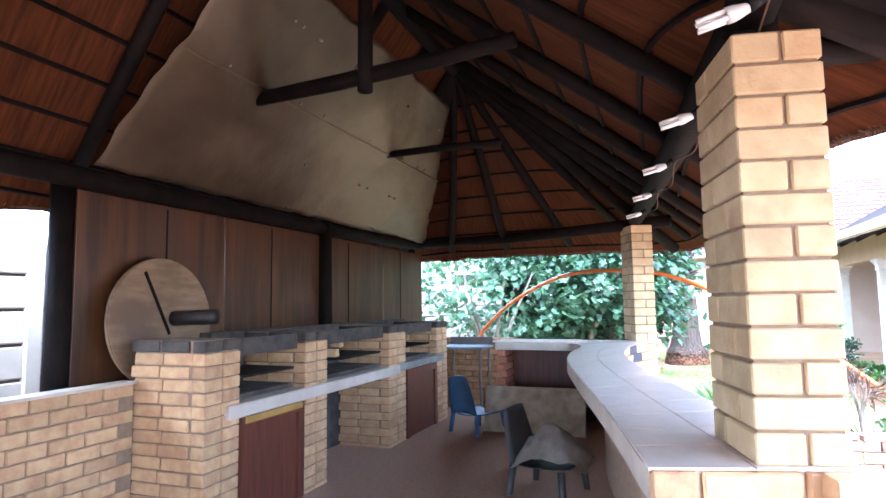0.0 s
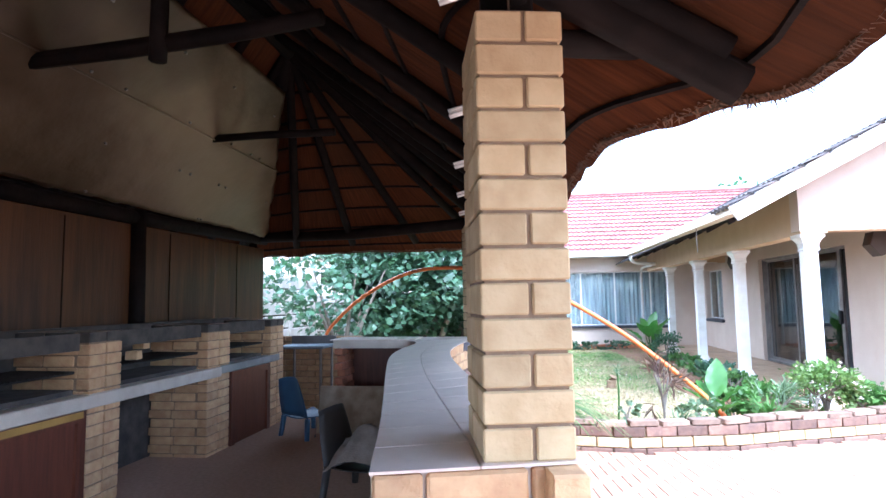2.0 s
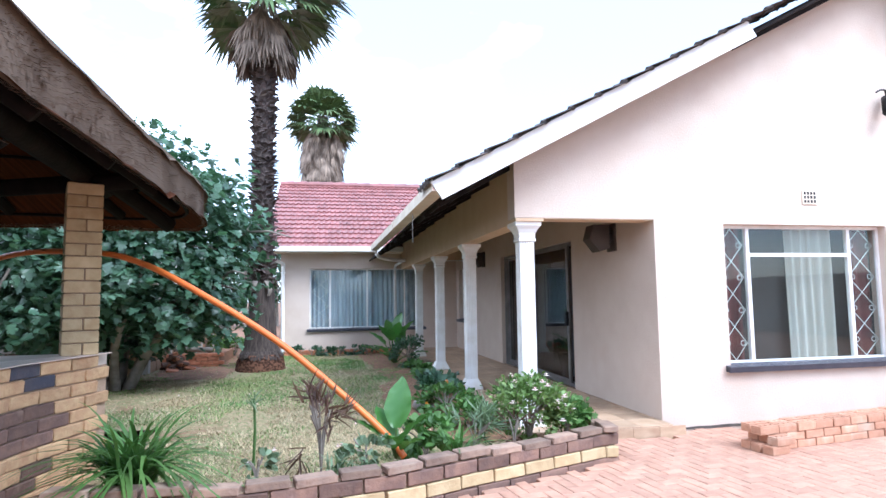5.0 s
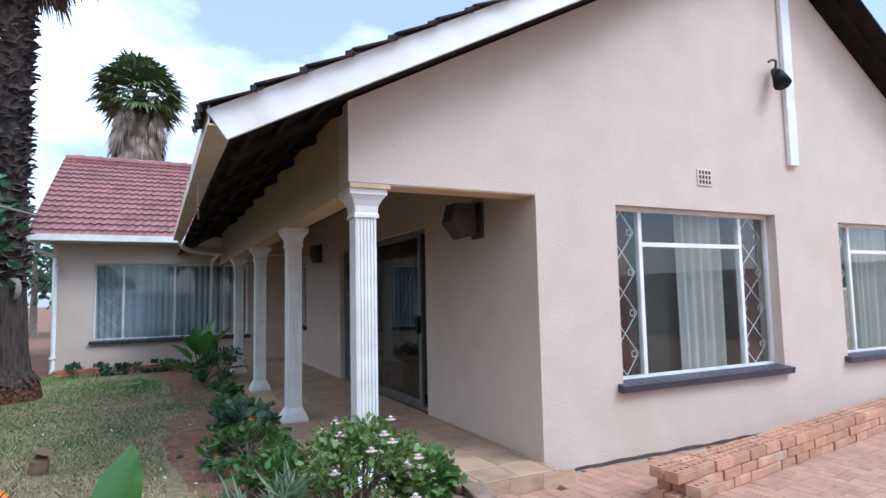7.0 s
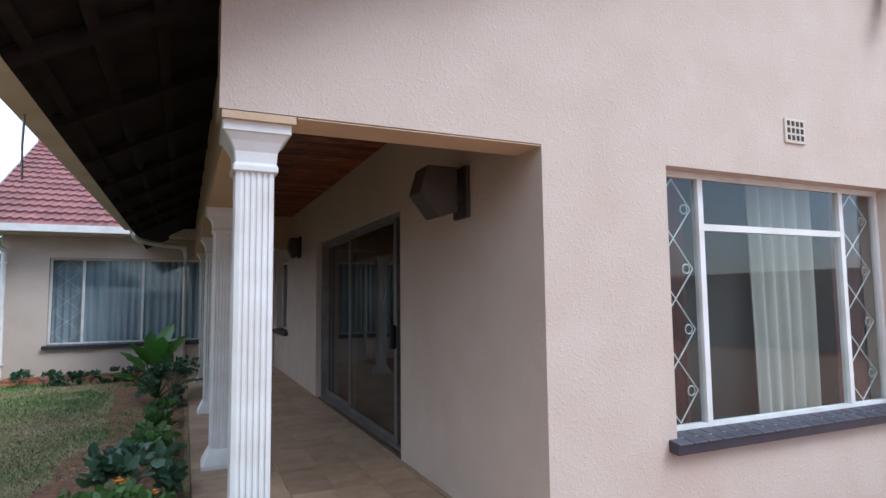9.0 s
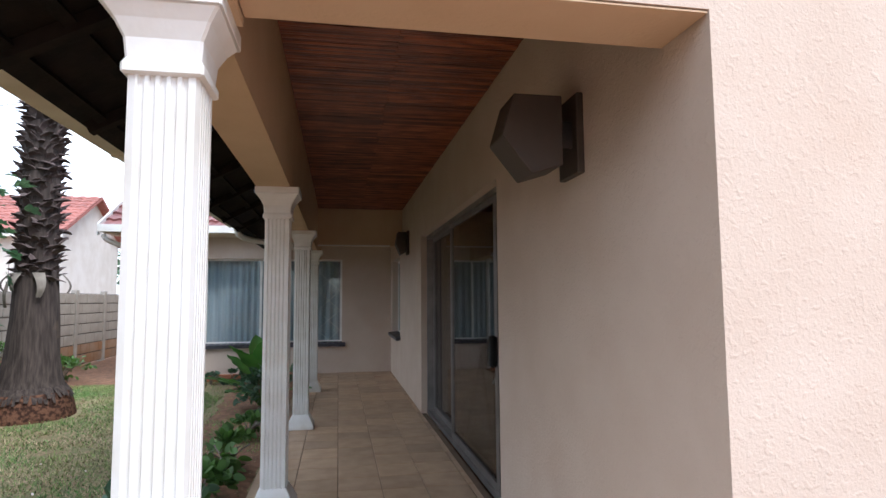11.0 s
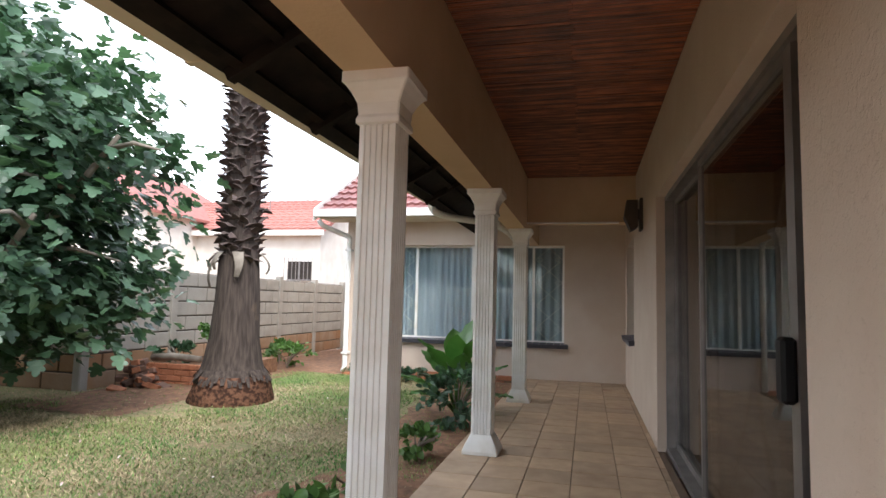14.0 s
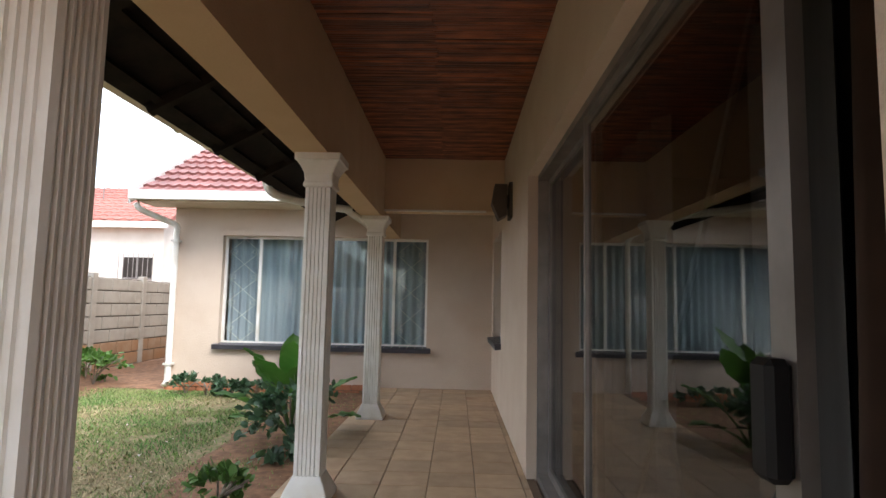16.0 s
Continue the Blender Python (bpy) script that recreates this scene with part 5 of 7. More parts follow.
def strappy(name, x, y, z, n, length, mat, label, width=0.035, droop=0.9, category="plant"):
    t = thing(name, label, category, "", "", (x, y, z))
    vs, fs = [], []
    for i in range(n):
        a = random.uniform(0, 6.28)
        L = length * random.uniform(0.6, 1.1)
        lean = random.uniform(0.35, 1.05)
        side = Vector((-math.sin(a), math.cos(a), 0)) * width * random.uniform(0.6, 1) / 2
        b = Vector((random.gauss(0, 0.05), random.gauss(0, 0.05), 0))
        k0 = len(vs)
        for s in range(7):
            f = s / 6
            out = lean * L * f * (0.5 + 0.5 * f)
            up = L * (f * 0.9 - droop * lean * f * f * 0.75)
            p = b + Vector((math.cos(a) * out, math.sin(a) * out, up))
            wdt = (1 - f ** 3) * 0.95 + 0.05
            vs += [p - side * wdt, p + side * wdt]
        for s in range(6):
            q = k0 + 2 * s
            fs.append((q, q + 1, q + 3, q + 2))
    mesh_part("leaves", vs, fs, mat, t, "", True)
    return t


def broad_plant(name, x, y, z, leaves, label, wide=0.27):
    t = thing(name, label, "plant", "", "", (x, y, z))
    for a, tilt, L, size in leaves:
        d = Vector((math.cos(a) * math.sin(tilt), math.sin(a) * math.sin(tilt), math.cos(tilt)))
        tip = d * L
        bm = bmesh.new()
        tube(bm, [(0, 0, 0), tip * 0.5 + Vector((0, 0, 0.03)), tip], [0.016, 0.012, 0.007], 6)
        part("stalk", bm, M_LEAF, t)
        lb = bmesh.new()
        out = Vector((math.cos(a), math.sin(a), 0))
        ld = (d * 0.9 + out * 0.25 + Vector((0, 0, -0.1))).normalized()
        s = ld.cross(Vector((0, 0, 1)))
        s = s.normalized() if s.length > 0.05 else Vector((1, 0, 0))
        nn = s.cross(ld)
        rows = []
        for i in range(10):
            f = i / 9
            wd = wide * size * math.sin(math.pi * min(f * 0.96 + 0.04, 1)) ** 0.7 * (1.25 - 0.5 * f)
            c = tip + ld * (size * f) + nn * (-0.18 * size * f * f)
            rows.append([lb.verts.new(c + s * wd * u + nn * (0.22 * wd * abs(u) + 0.012 * math.sin(i * 2.1 + u * 5))) for u in (-1, -0.5, 0, 0.5, 1)])
        for r0, r1 in zip(rows, rows[1:]):
            for j in range(4):
                lb.faces.new((r0[j], r0[j + 1], r1[j + 1], r1[j]))
        part("leaf", lb, M_LEAF_BIG, t, "", True)
    return t


# ---------------------------------------------------------------- brick flower bed
def bed_y(x):
    pts = ((0.02, 5.96), (0.7, 5.85), (1.30, 5.80), (2.26, 5.98), (2.82, 6.21), (3.42, 6.43), (4.08, 6.68))
    for (a, b), (c, d) in zip(pts, pts[1:]):
        if x <= c:
            return b + (d - b) * (x - a) / (c - a)
    return pts[-1][1]


bed = thing("flower_bed", "curved raised flower bed edged with brown and yellow bricks", "flower bed")
bed_line = [Vector((x, bed_y(x))) for x in [0.02 + 4.1 * i / 40 for i in range(41)]]
bed_line = [p for p in bed_line] + [Vector((4.12, 7.0)), Vector((4.08, 7.38))]
LB = total(bed_line)
yel = brick_mesh("brick", 0.279, 0.11, 0.088, M_BRICK_Y, 0.007, 0.008)
brn = brick_mesh("brick", 0.279, 0.11, 0.088, M_BRICK_BR, 0.007, 0.008)
cap = brick_mesh("brick", 0.262, 0.128, 0.05, M_CAP, 0.007, 0.014)
for c, me in ((0, brn), (1, yel), (2, brn), (3, cap)):
    s = 0.12 + (0.145 if c % 2 else 0)
    while s < LB - 0.08:
        p, t = along(bed_line, s), along(bed_line, s + 0.06) - along(bed_line, s - 0.06)
        z = (-0.01, 0.085, 0.183, 0.257)[c]
        ob = lay("brick", me, bed, p.x, p.y + 0.06, z, math.atan2(t.y, t.x), 0.03 if c == 3 else 0.005)
        s += 0.29 if c < 3 else 0.288
bm = bmesh.new()
o1, o2 = offset_line(bed_line, 0.03), offset_line(bed_line, 0.10)
prism(bm, [(p.x, p.y) for p in o1] + [(p.x, p.y) for p in o2[::-1]], -0.1, 0.232)
part("mortar_core", bm, M_MORTAR, bed)
bm = bmesh.new()
g = []
for i in range(36):
    x = 0.0 + 4.06 * i / 35
    row = []
    for j in range(9):
        f = j / 8
        y = bed_y(x) + 0.10 + f * (0.75 if x < 3.2 else 0.62)
        z = 0.21 * (1 - f ** 1.6) + 0.0 + 0.02 * noise.noise(Vector((x * 3, y * 3, 0)))
        row.append(bm.verts.new((x, y, z)))
    g.append(row)
for i in range(35):
    for j in range(8):
        bm.faces.new((g[i][j], g[i + 1][j], g[i + 1][j + 1], g[i][j + 1]))
part("soil", bm, M_SOIL, bed, "dark garden soil", True)

strappy("agapanthus", 0.55, 6.22, 0.19, 210, 0.95, M_LEAF, "clump of arching dark green strap leaves in the flower bed", 0.032, 1.3)
strappy("spider_plant", 1.85, 6.22, 0.2, 34, 0.26, M_LEAF_PALE, "small tuft of pale striped leaves in the flower bed", 0.022, 0.8)
strappy("spider_plant", 2.75, 6.52, 0.18, 46, 0.36, M_LEAF, "grassy green tuft in the flower bed", 0.03, 0.7)
shrub("bronze_plant", 1.74, 6.45, 0.18, 0.40, 0.58, M_LEAF_BR, "leggy bronze-leaved plant in the flower bed", 110, 0.17, BLADE, 9, None, "plant")
t = thing("seed_stalk", "single upright bud stalk rising from the flower bed", "plant", "", "", (1.28, 6.38, 0.18))
bm = bmesh.new()
tube(bm, [(0, 0, 0), (0.01, 0, 0.3), (0, 0.01, 0.52)], [0.012, 0.01, 0.008], 6)
part("stem", bm, M_LEAF, t)
vs, fs = [], []
for i in range(16):
    leaf(vs, fs, Vector((0, 0, 0.44 + 0.006 * i)), rnd_dir(1.2), rnd_dir(1), 0.10, BLADE)
mesh_part("bud_leaf", vs, fs, M_LEAF_PALE, t)
broad_plant("broad_leaved_plant", 2.30, 6.62, 0.17, [(1.2, 0.06, 0.22, 0.42), (3.0, 0.50, 0.12, 0.32), (-0.6, 0.35, 0.14, 0.34), (4.4, 0.6, 0.10, 0.30), (2.1, 0.3, 0.12, 0.33), (5.3, 0.7, 0.1, 0.28)], "young plant with large upright glossy leaves in the flower bed", 0.25)
shrub("silver_plant", 2.05, 6.38, 0.2, 0.42, 0.2, M_LEAF_PALE, "low silvery plant spilling over the bed edge", 160, 0.06, OVAL, 5, (M_PETAL_W, 5, 0.02, "small white flowers"), "plant")
shrub("silver_plant", 1.33, 6.15, 0.22, 0.22, 0.16, M_LEAF_PALE, "tiny pale plant in the flower bed", 60, 0.06, OVAL, 4, (M_PETAL_W, 3, 0.02, "small white flowers"), "plant")
shrub("leafy_clump", 2.98, 6.85, 0.12, 0.5, 0.32, M_LEAF_PALE, "grey-green leafy clump in the flower bed", 150, 0.16, BLADE, 5, None, "plant")
shrub("leafy_clump", 2.6, 7.0, 0.08, 0.55, 0.30, M_LEAF, "low green leafy clump beside the lawn", 260, 0.09, OVAL, 5, None, "plant")
shrub("geranium_bush", 3.50, 6.98, 0.16, 0.68, 0.52, M_LEAF_YG, "round bush with small leaves and pale pink-white blooms", 2600, 0.044, OVAL, 18, (M_PETAL_W, 46, 0.034, "faded white flower heads"), "bush")
shrub("geranium_bush", 3.85, 7.00, 0.14, 0.42, 0.34, M_LEAF, "low green bush at the corner of the flower bed", 700, 0.055, LOBED, 8, None, "bush")
shrub("bronze_plant", 3.28, 6.72, 0.18, 0.26, 0.26, M_LEAF_BR, "small bronze-leaved plant in the flower bed", 70, 0.13, BLADE, 5, None, "plant")

# strip along the veranda
for x, y, w, h, m, nn, sz, lab in ((3.25, 8.05, 0.6, 0.30, M_LEAF, 620, 0.062, "low dark green groundcover beside the veranda"), (3.15, 8.85, 0.7, 0.34, M_LEAF, 640, 0.062, "low leafy border plants with orange blooms"),
                                   (3.2, 9.75, 0.55, 0.36, M_LEAF_FIG, 330, 0.10, "dark green border shrub beside the veranda"), (3.28, 11.35, 0.5, 0.30, M_LEAF, 200, 0.10, "small leafy border plant"),
                                   (3.36, 13.75, 0.62, 0.62, M_LEAF_FIG, 520, 0.075, "woody little bush beside the veranda"), (3.30, 12.5, 0.42, 0.26, M_LEAF, 170, 0.075, "small green border plant in bare earth")):
    shrub("border_shrub", x, y, 0.02, w, h, m, lab, nn, sz, OVAL, 9, (M_PETAL_O, 7, 0.03, "orange flowers") if y == 8.85 else None)
shrub("border_shrub", 3.26, 10.6, 0.02, 0.42, 0.28, M_LEAF, "low leafy green border plant beside the veranda", 300, 0.08, OVAL, 8)
broad_plant("elephant_ear", 3.18, 14.45, 0.02, [(0.9, 0.1, 0.7, 0.44), (5.6, 0.3, 0.62, 0.44), (3.9, 0.35, 0.58, 0.4), (-1.9, 0.45, 0.55, 0.44), (-1.2, 0.35, 0.42, 0.44), (0.3, 0.6, 0.4, 0.4), (3.3, 0.85, 0.4, 0.44), (1.9, 0.2, 0.55, 0.48), (-2.4, 0.75, 0.36, 0.42), (4.9, 0.15, 0.52, 0.46), (-0.4, 1.05, 0.4, 0.38), (4.2, 1.0, 0.38, 0.4), (2.6, 0.5, 0.45, 0.44)], "tall elephant-ear plant with large glossy leaves by the veranda")
for i in range(6):
    shrub("wing_border_plant", 1.1 + i * 0.33, 16.75 + random.uniform(-0.1, 0.1), 0.02, 0.46, 0.22, M_LEAF_FIG, "low green border plant at the foot of the wing", 170, 0.07, OVAL, 5, None, "plant")
shrub("marigold", -0.95, 17.9, 0.05, 0.5, 0.4, M_LEAF, "marigold clump with orange flowers near the fence", 260, 0.08, OVAL, 7, (M_PETAL_O, 14, 0.04, "orange flower heads"), "plant")
shrub("fence_shrub", -0.45, 17.3, 0.05, 0.8, 0.42, M_LEAF, "low green shrub near the fence", 420, 0.08)
shrub("fence_shrub", -0.8, 15.8, 0.25, 0.7, 0.6, M_LEAF, "small green shrub in the raised brick bed", 420, 0.08)
shrub("fence_shrub", -1.2, 15.4, 0.25, 0.4, 0.35, M_LEAF_FIG, "small dark shrub by the fence", 250, 0.08)

# stump and stone on the lawn
bm = bmesh.new()
tube(bm, [(0, 0, -0.05), (0.02, 0.0, 0.10), (0.05, -0.02, 0.17)], [0.075, 0.07, 0.065], 9)
tagged(part("tree_stump", bm, M_DISK), "short sawn stump standing in the lawn", "stump").location = (1.62, 9.6, 0.03)
bm = bmesh.new()
bmesh.ops.create_icosphere(bm, subdivisions=2, radius=0.13)
for v in bm.verts:
    v.co *= 1 + 0.3 * noise.noise(v.co * 7)
    v.co.z *= 0.75
tagged(part("garden_stone", bm, M_CONCRETE), "rough grey stone lying beside the border", "stone").location = (2.92, 9.15, 0.09)

# ---------------------------------------------------------------- big palm
def fan_leaf(verts, faces, base, d, size, droop=0.3, blades=16, spread=2.4):
    d = d.normalized()
    s = d.cross(Vector((0, 0, 1)))
    s = s.normalized() if s.length > 0.05 else Vector((1, 0, 0))
    nn = s.cross(d)
    hub = base + d * size * 0.55
    k = len(verts)
    verts += [base - s * 0.02, base + s * 0.02, hub + s * 0.02, hub - s * 0.02]
    faces.append((k, k + 1, k + 2, k + 3))
    for i in range(blades):
        a = (i / (blades - 1) - 0.5) * spread
        u = d * math.cos(a) + s * math.sin(a)
        L = size * (0.62 - 0.12 * abs(a)) * random.uniform(0.85, 1.1)
        q = Vector((-math.sin(a), math.cos(a), 0))
        side = (s * math.cos(a) - d * math.sin(a)) * size * 0.035
        k = len(verts)
        m = hub + u * L * 0.6 - nn * 0.02
        tip = hub + u * L - Vector((0, 0, droop * L)) * random.uniform(0.4, 1.2)
        verts += [hub, m - side, tip, m + side]
        faces.append((k, k + 1, k + 2, k + 3))


def fan_palm(x, y, z, trunk, top, crown, label, detailed):
    t = thing("fan_palm", label, "palm tree", "", "", (x, y, z))
    bm = bmesh.new()
    tube(bm, [(0, 0, zz) for zz, r in trunk], [r for zz, r in trunk], 28)
    for v in bm.verts:
        k = 1 + 0.05 * noise.noise(Vector((v.co.x * 4, v.co.y * 4, v.co.z * 1.3)))
        v.co.x *= k
        v.co.y *= k
    part("trunk", bm, M_BARK, t, "grey-brown fibrous trunk", True)
    vs, fs = [], []
    for i in range(150 if detailed else 420):
        a = random.uniform(0, 6.28)
        h = top - random.uniform(0.0, crown * (0.5 if detailed else 1.6))
        d = Vector((math.cos(a), math.sin(a), -random.uniform(1.2, 3.0) * (1 if detailed else 1.3)))
        off = 0.2 if detailed else random.uniform(0.3, 0.85)
        fan_leaf(vs, fs, Vector((math.cos(a) * off, math.sin(a) * off, h)), d, crown * random.uniform(0.38, 0.62) * (1 if detailed else 1.15), 0.5, 9, 1.3)
    mesh_part("dead_skirt", vs, fs, M_DEADFR, t, "hanging skirt of dead fronds")
    vs, fs = [], []
    fronds = 64 if detailed else 84
    for i in range(fronds):
        a = i * 2.4
        el = -0.45 + 1.9 * (i / (fronds - 1))
        d = Vector((math.cos(a) * math.cos(el), math.sin(a) * math.cos(el), math.sin(el)))
        fan_leaf(vs, fs, Vector((0, 0, top)), d, crown * random.uniform(0.85, 1.1) * (1 if detailed else 0.98), 0.35, 18)
    mesh_part("crown", vs, fs, M_FROND, t, "fan-shaped green fronds")
    return t


PALM = (0.50, 14.25)
palm = fan_palm(PALM[0], PALM[1], 0.0, [(0.25, 0.43), (0.36, 0.37), (0.48, 0.335), (0.75, 0.29), (1.2, 0.26), (1.7, 0.232), (2.0, 0.21), (5.0, 0.19), (7.0, 0.18)], 7.6, 1.5, "tall fan palm with shaggy leaf bases in the lawn", True)
bm = bmesh.new()
tube(bm, [(0, 0, -0.05), (0, 0, 0.06), (0, 0, 0.2), (0, 0, 0.33)], [0.50, 0.48, 0.445, 0.41], 40)
for v in bm.verts:
    k = 1 + 0.07 * noise.noise(Vector((v.co.x * 9, v.co.y * 9, v.co.z * 5)))
    v.co.x *= k
    v.co.y *= k
part("root_collar", bm, M_ROOTS, palm, "brown matted root collar", True)
vs, fs = [], []
for i in range(46):
    a = i * 2 * math.pi / 46 + random.uniform(-0.05, 0.05)
    o, s = Vector((math.cos(a), math.sin(a), 0)), Vector((-math.sin(a), math.cos(a), 0))
    k = len(vs)
    w = random.uniform(0.03, 0.05)
    L = random.uniform(0.06, 0.14)
    vs += [o * 0.365 - s * w + Vector((0, 0, 0.40)), o * 0.365 + s * w + Vector((0, 0, 0.40)), o * 0.46 + s * w * 0.4 + Vector((0, 0, 0.36 - L)), o * 0.46 - s * w * 0.4 + Vector((0, 0, 0.36 - L))]
    fs.append((k, k + 1, k + 2, k + 3))
mesh_part("peeling_bark", vs, fs, M_BARK, palm, "peeling bark edge")


def boot_mesh():
    b = bmesh.new()
    outline = [(-0.105, -0.02, -0.03), (0.105, -0.02, -0.03), (0.085, 0.03, 0.045), (0.045, 0.085, 0.085), (-0.035, 0.10, 0.09), (-0.08, 0.035, 0.05)]
    lo = [b.verts.new((x, y, z)) for x, y, z in outline]
    hi = [b.verts.new((x * 0.9, y + 0.022, z + 0.006)) for x, y, z in outline]
    b.faces.new(lo[::-1])
    b.faces.new(hi)
    for i in range(6):
        j = (i + 1) % 6
        b.faces.new((lo[i], lo[j], hi[j], hi[i]))
    me = bpy.data.meshes.new("leaf_base")
    b.to_mesh(me)
    b.free()
    me.materials.append(M_BOOT)
    return me


boot = boot_mesh()
TWIST = 0.5
rest_v, rest_f = [], []
count = 0
zz = 1.72
k = 0
while zz < 7.0:
    ring = 13
    for i in range(ring):
        a = (i + (0.5 if k % 2 else 0)) * 2 * math.pi / ring + random.uniform(-0.12, 0.12)
        r = 0.195 - 0.007 * (zz - 1.7)
        m = Matrix.Translation((math.cos(a) * r, math.sin(a) * r, zz + random.uniform(-0.03, 0.03))) @ Matrix.Rotation(a - math.pi / 2, 4, "Z") @ Matrix.Rotation(random.uniform(-0.95, 0.15), 4, "X") @ Matrix.Rotation(random.uniform(-TWIST, TWIST), 4, "Y") @ Matrix.Rotation(random.uniform(-TWIST, TWIST), 4, "Z") @ Matrix.Diagonal((random.uniform(0.45, 0.85), random.uniform(0.5, 1.25), random.uniform(0.5, 1.2), 1))
        if count < 290:
            ob = new("leaf_base", boot)
            ob.parent = palm
            ob.matrix_local = m
        else:
            o = len(rest_v)
            rest_v += [m @ v.co for v in boot.vertices]
            rest_f += [tuple(o + q for q in p.vertices) for p in boot.polygons]
        count += 1
    zz += 0.088
    k += 1
tagged(mesh_part("leaf_base", rest_v, rest_f, M_BOOT, palm), kind="stuff")
for a, L in ((4.0, 0.42), (4.3, 0.22), (5.2, 0.30), (3.5, 0.22), (0.3, 0.25)):
    o, s = Vector((math.cos(a), math.sin(a), 0)), Vector((-math.sin(a), math.cos(a), 0))
    rows = []
    for q in range(6):
        f = q / 5
        c = o * (0.25 + 0.10 * math.sin(f * 2.4)) + Vector((0, 0, 1.77 - L * f)) + s * 0.03 * math.sin(f * 3)
        wd = 0.065 * (1 - 0.6 * f)
        rows.append((c - s * wd, c + o * 0.02, c + s * wd))
    vs = [p for row in rows for p in row]
    fs = [(q * 3 + e, q * 3 + e + 1, q * 3 + e + 4, q * 3 + e + 3) for q in range(5) for e in range(2)]
    mesh_part("hanging_sheath", vs, fs, M_WOODY, palm, "torn grey leaf sheath", True)

fan_palm(1.50, 36.0, 0.0, [(0, 0.5), (4, 0.36), (12, 0.3)], 11.6, 2.2, "distant tall fan palm with a skirt of dead fronds", False)

# ---------------------------------------------------------------- fig tree
fig = thing("fig_tree", "spreading fig tree with large lobed dark green leaves", "tree", "", "", (-1.45, 12.2, 0))
bm = bmesh.new()
ends = []
for i in range(9):
    a = i * 0.7 + random.uniform(-0.2, 0.2)
    r = random.uniform(1.1, 2.0)
    h = random.uniform(1.7, 3.2)
    p = spline([(0.12 * math.cos(a), 0.12 * math.sin(a), -0.1), (0.35 * r * math.cos(a), 0.3 * r * math.sin(a), h * 0.38), (0.75 * r * math.cos(a + 0.15), 0.6 * r * math.sin(a + 0.15), h * 0.75), (r * math.cos(a + 0.2), 0.8 * r * math.sin(a + 0.2), h)], 5)
    tube(bm, p, [0.085 * (1 - 0.75 * j / (len(p) - 1)) for j in range(len(p))], 7)
    for q in (8, 11, 14):
        d = rnd_dir(0.4)
        e = p[q] + Vector((d.x * 0.8, d.y * 0.7, abs(d.z) * 0.7 - 0.15))
        tube(bm, [p[q], (p[q] + e) / 2 + Vector((0, 0, 0.06)), e], [0.028, 0.02, 0.01], 5)
        ends.append(e)
part("trunk", bm, M_WOODY, fig, "grey forked limbs", True)
vs, fs = [], []
clumps = []
while len(clumps) < 340:
    d = rnd_dir(0.0)
    r = random.uniform(0.62, 1.04)
    c = Vector((d.x * 2.05 * r, d.y * 1.6 * r, 2.1 + d.z * 2.0 * r))
    if c.z < 0.6 or noise.noise(c * 0.9) < -0.30:
        continue
    clumps.append((c, d))
for c, d in clumps:
    for i in range(40):
        p = c + Vector((random.gauss(0, 0.2), random.gauss(0, 0.2), random.gauss(0, 0.17)))
        dd = (Vector((d.x, d.y, -0.25)) + rnd_dir() * 0.9)
        leaf(vs, fs, p, dd, (Vector((d.x * 0.5, d.y * 0.5, 1.0)) + rnd_dir() * 0.5), random.uniform(0.10, 0.18), LOBED, 0.25)
mesh_part("crown", vs, fs, M_LEAF_FIG, fig, "large lobed leaves")
# a second, lower tree behind the lapa
fig2 = thing("fig_tree", "bushy fig tree growing behind the lapa wall", "tree", "", "", (-3.0, 10.6, 0))
bm = bmesh.new()
for i in range(6):
    a = i * 1.05
    p = spline([(0, 0, -0.1), (0.3 * math.cos(a), 0.3 * math.sin(a), 0.9), (0.8 * math.cos(a), 0.6 * math.sin(a), 2.0)], 4)
    tube(bm, p, [0.06, 0.055, 0.05, 0.045, 0.04, 0.03, 0.025, 0.02, 0.015], 6)
part("trunk", bm, M_WOODY, fig2, "grey forked limbs", True)
vs, fs = [], []
for k in range(52):
    d = rnd_dir(0.0)
    r = random.uniform(0.6, 1.0)
    c = Vector((d.x * 1.5 * r, d.y * 0.9 * r, 1.75 + d.z * 1.25 * r))
    for i in range(26):
        p = c + Vector((random.gauss(0, 0.18), random.gauss(0, 0.16), random.gauss(0, 0.15)))
        leaf(vs, fs, p, (Vector((d.x, d.y, -0.25)) + rnd_dir() * 0.9), rnd_dir(1.3), random.uniform(0.09, 0.15), LOBED, 0.2)
mesh_part("crown", vs, fs, M_LEAF_FIG, fig2, "large lobed leaves")

# ---------------------------------------------------------------- precast fence
fence = thing("precast_fence", "grey precast concrete fence of posts and slotted panels", "fence", kind="structure")
# x0, y0, x1, y1 and the stretch's height
FENCE = ((-4.9, -3.0, -4.9, 14.1, 1.25), (-4.9, 14.1, -1.57, 14.12, 1.0), (-1.57, 14.12, -1.55, 23.6, 1.0))
BAY = 1.53
pm = bevelled(-0.07, 0.07, -0.06, 0.06, -0.3, 1.68, 0.012)
post_me = bpy.data.meshes.new("post")
pm.to_mesh(post_me)
pm.free()
post_me.materials.append(M_PRECAST)
panels = []
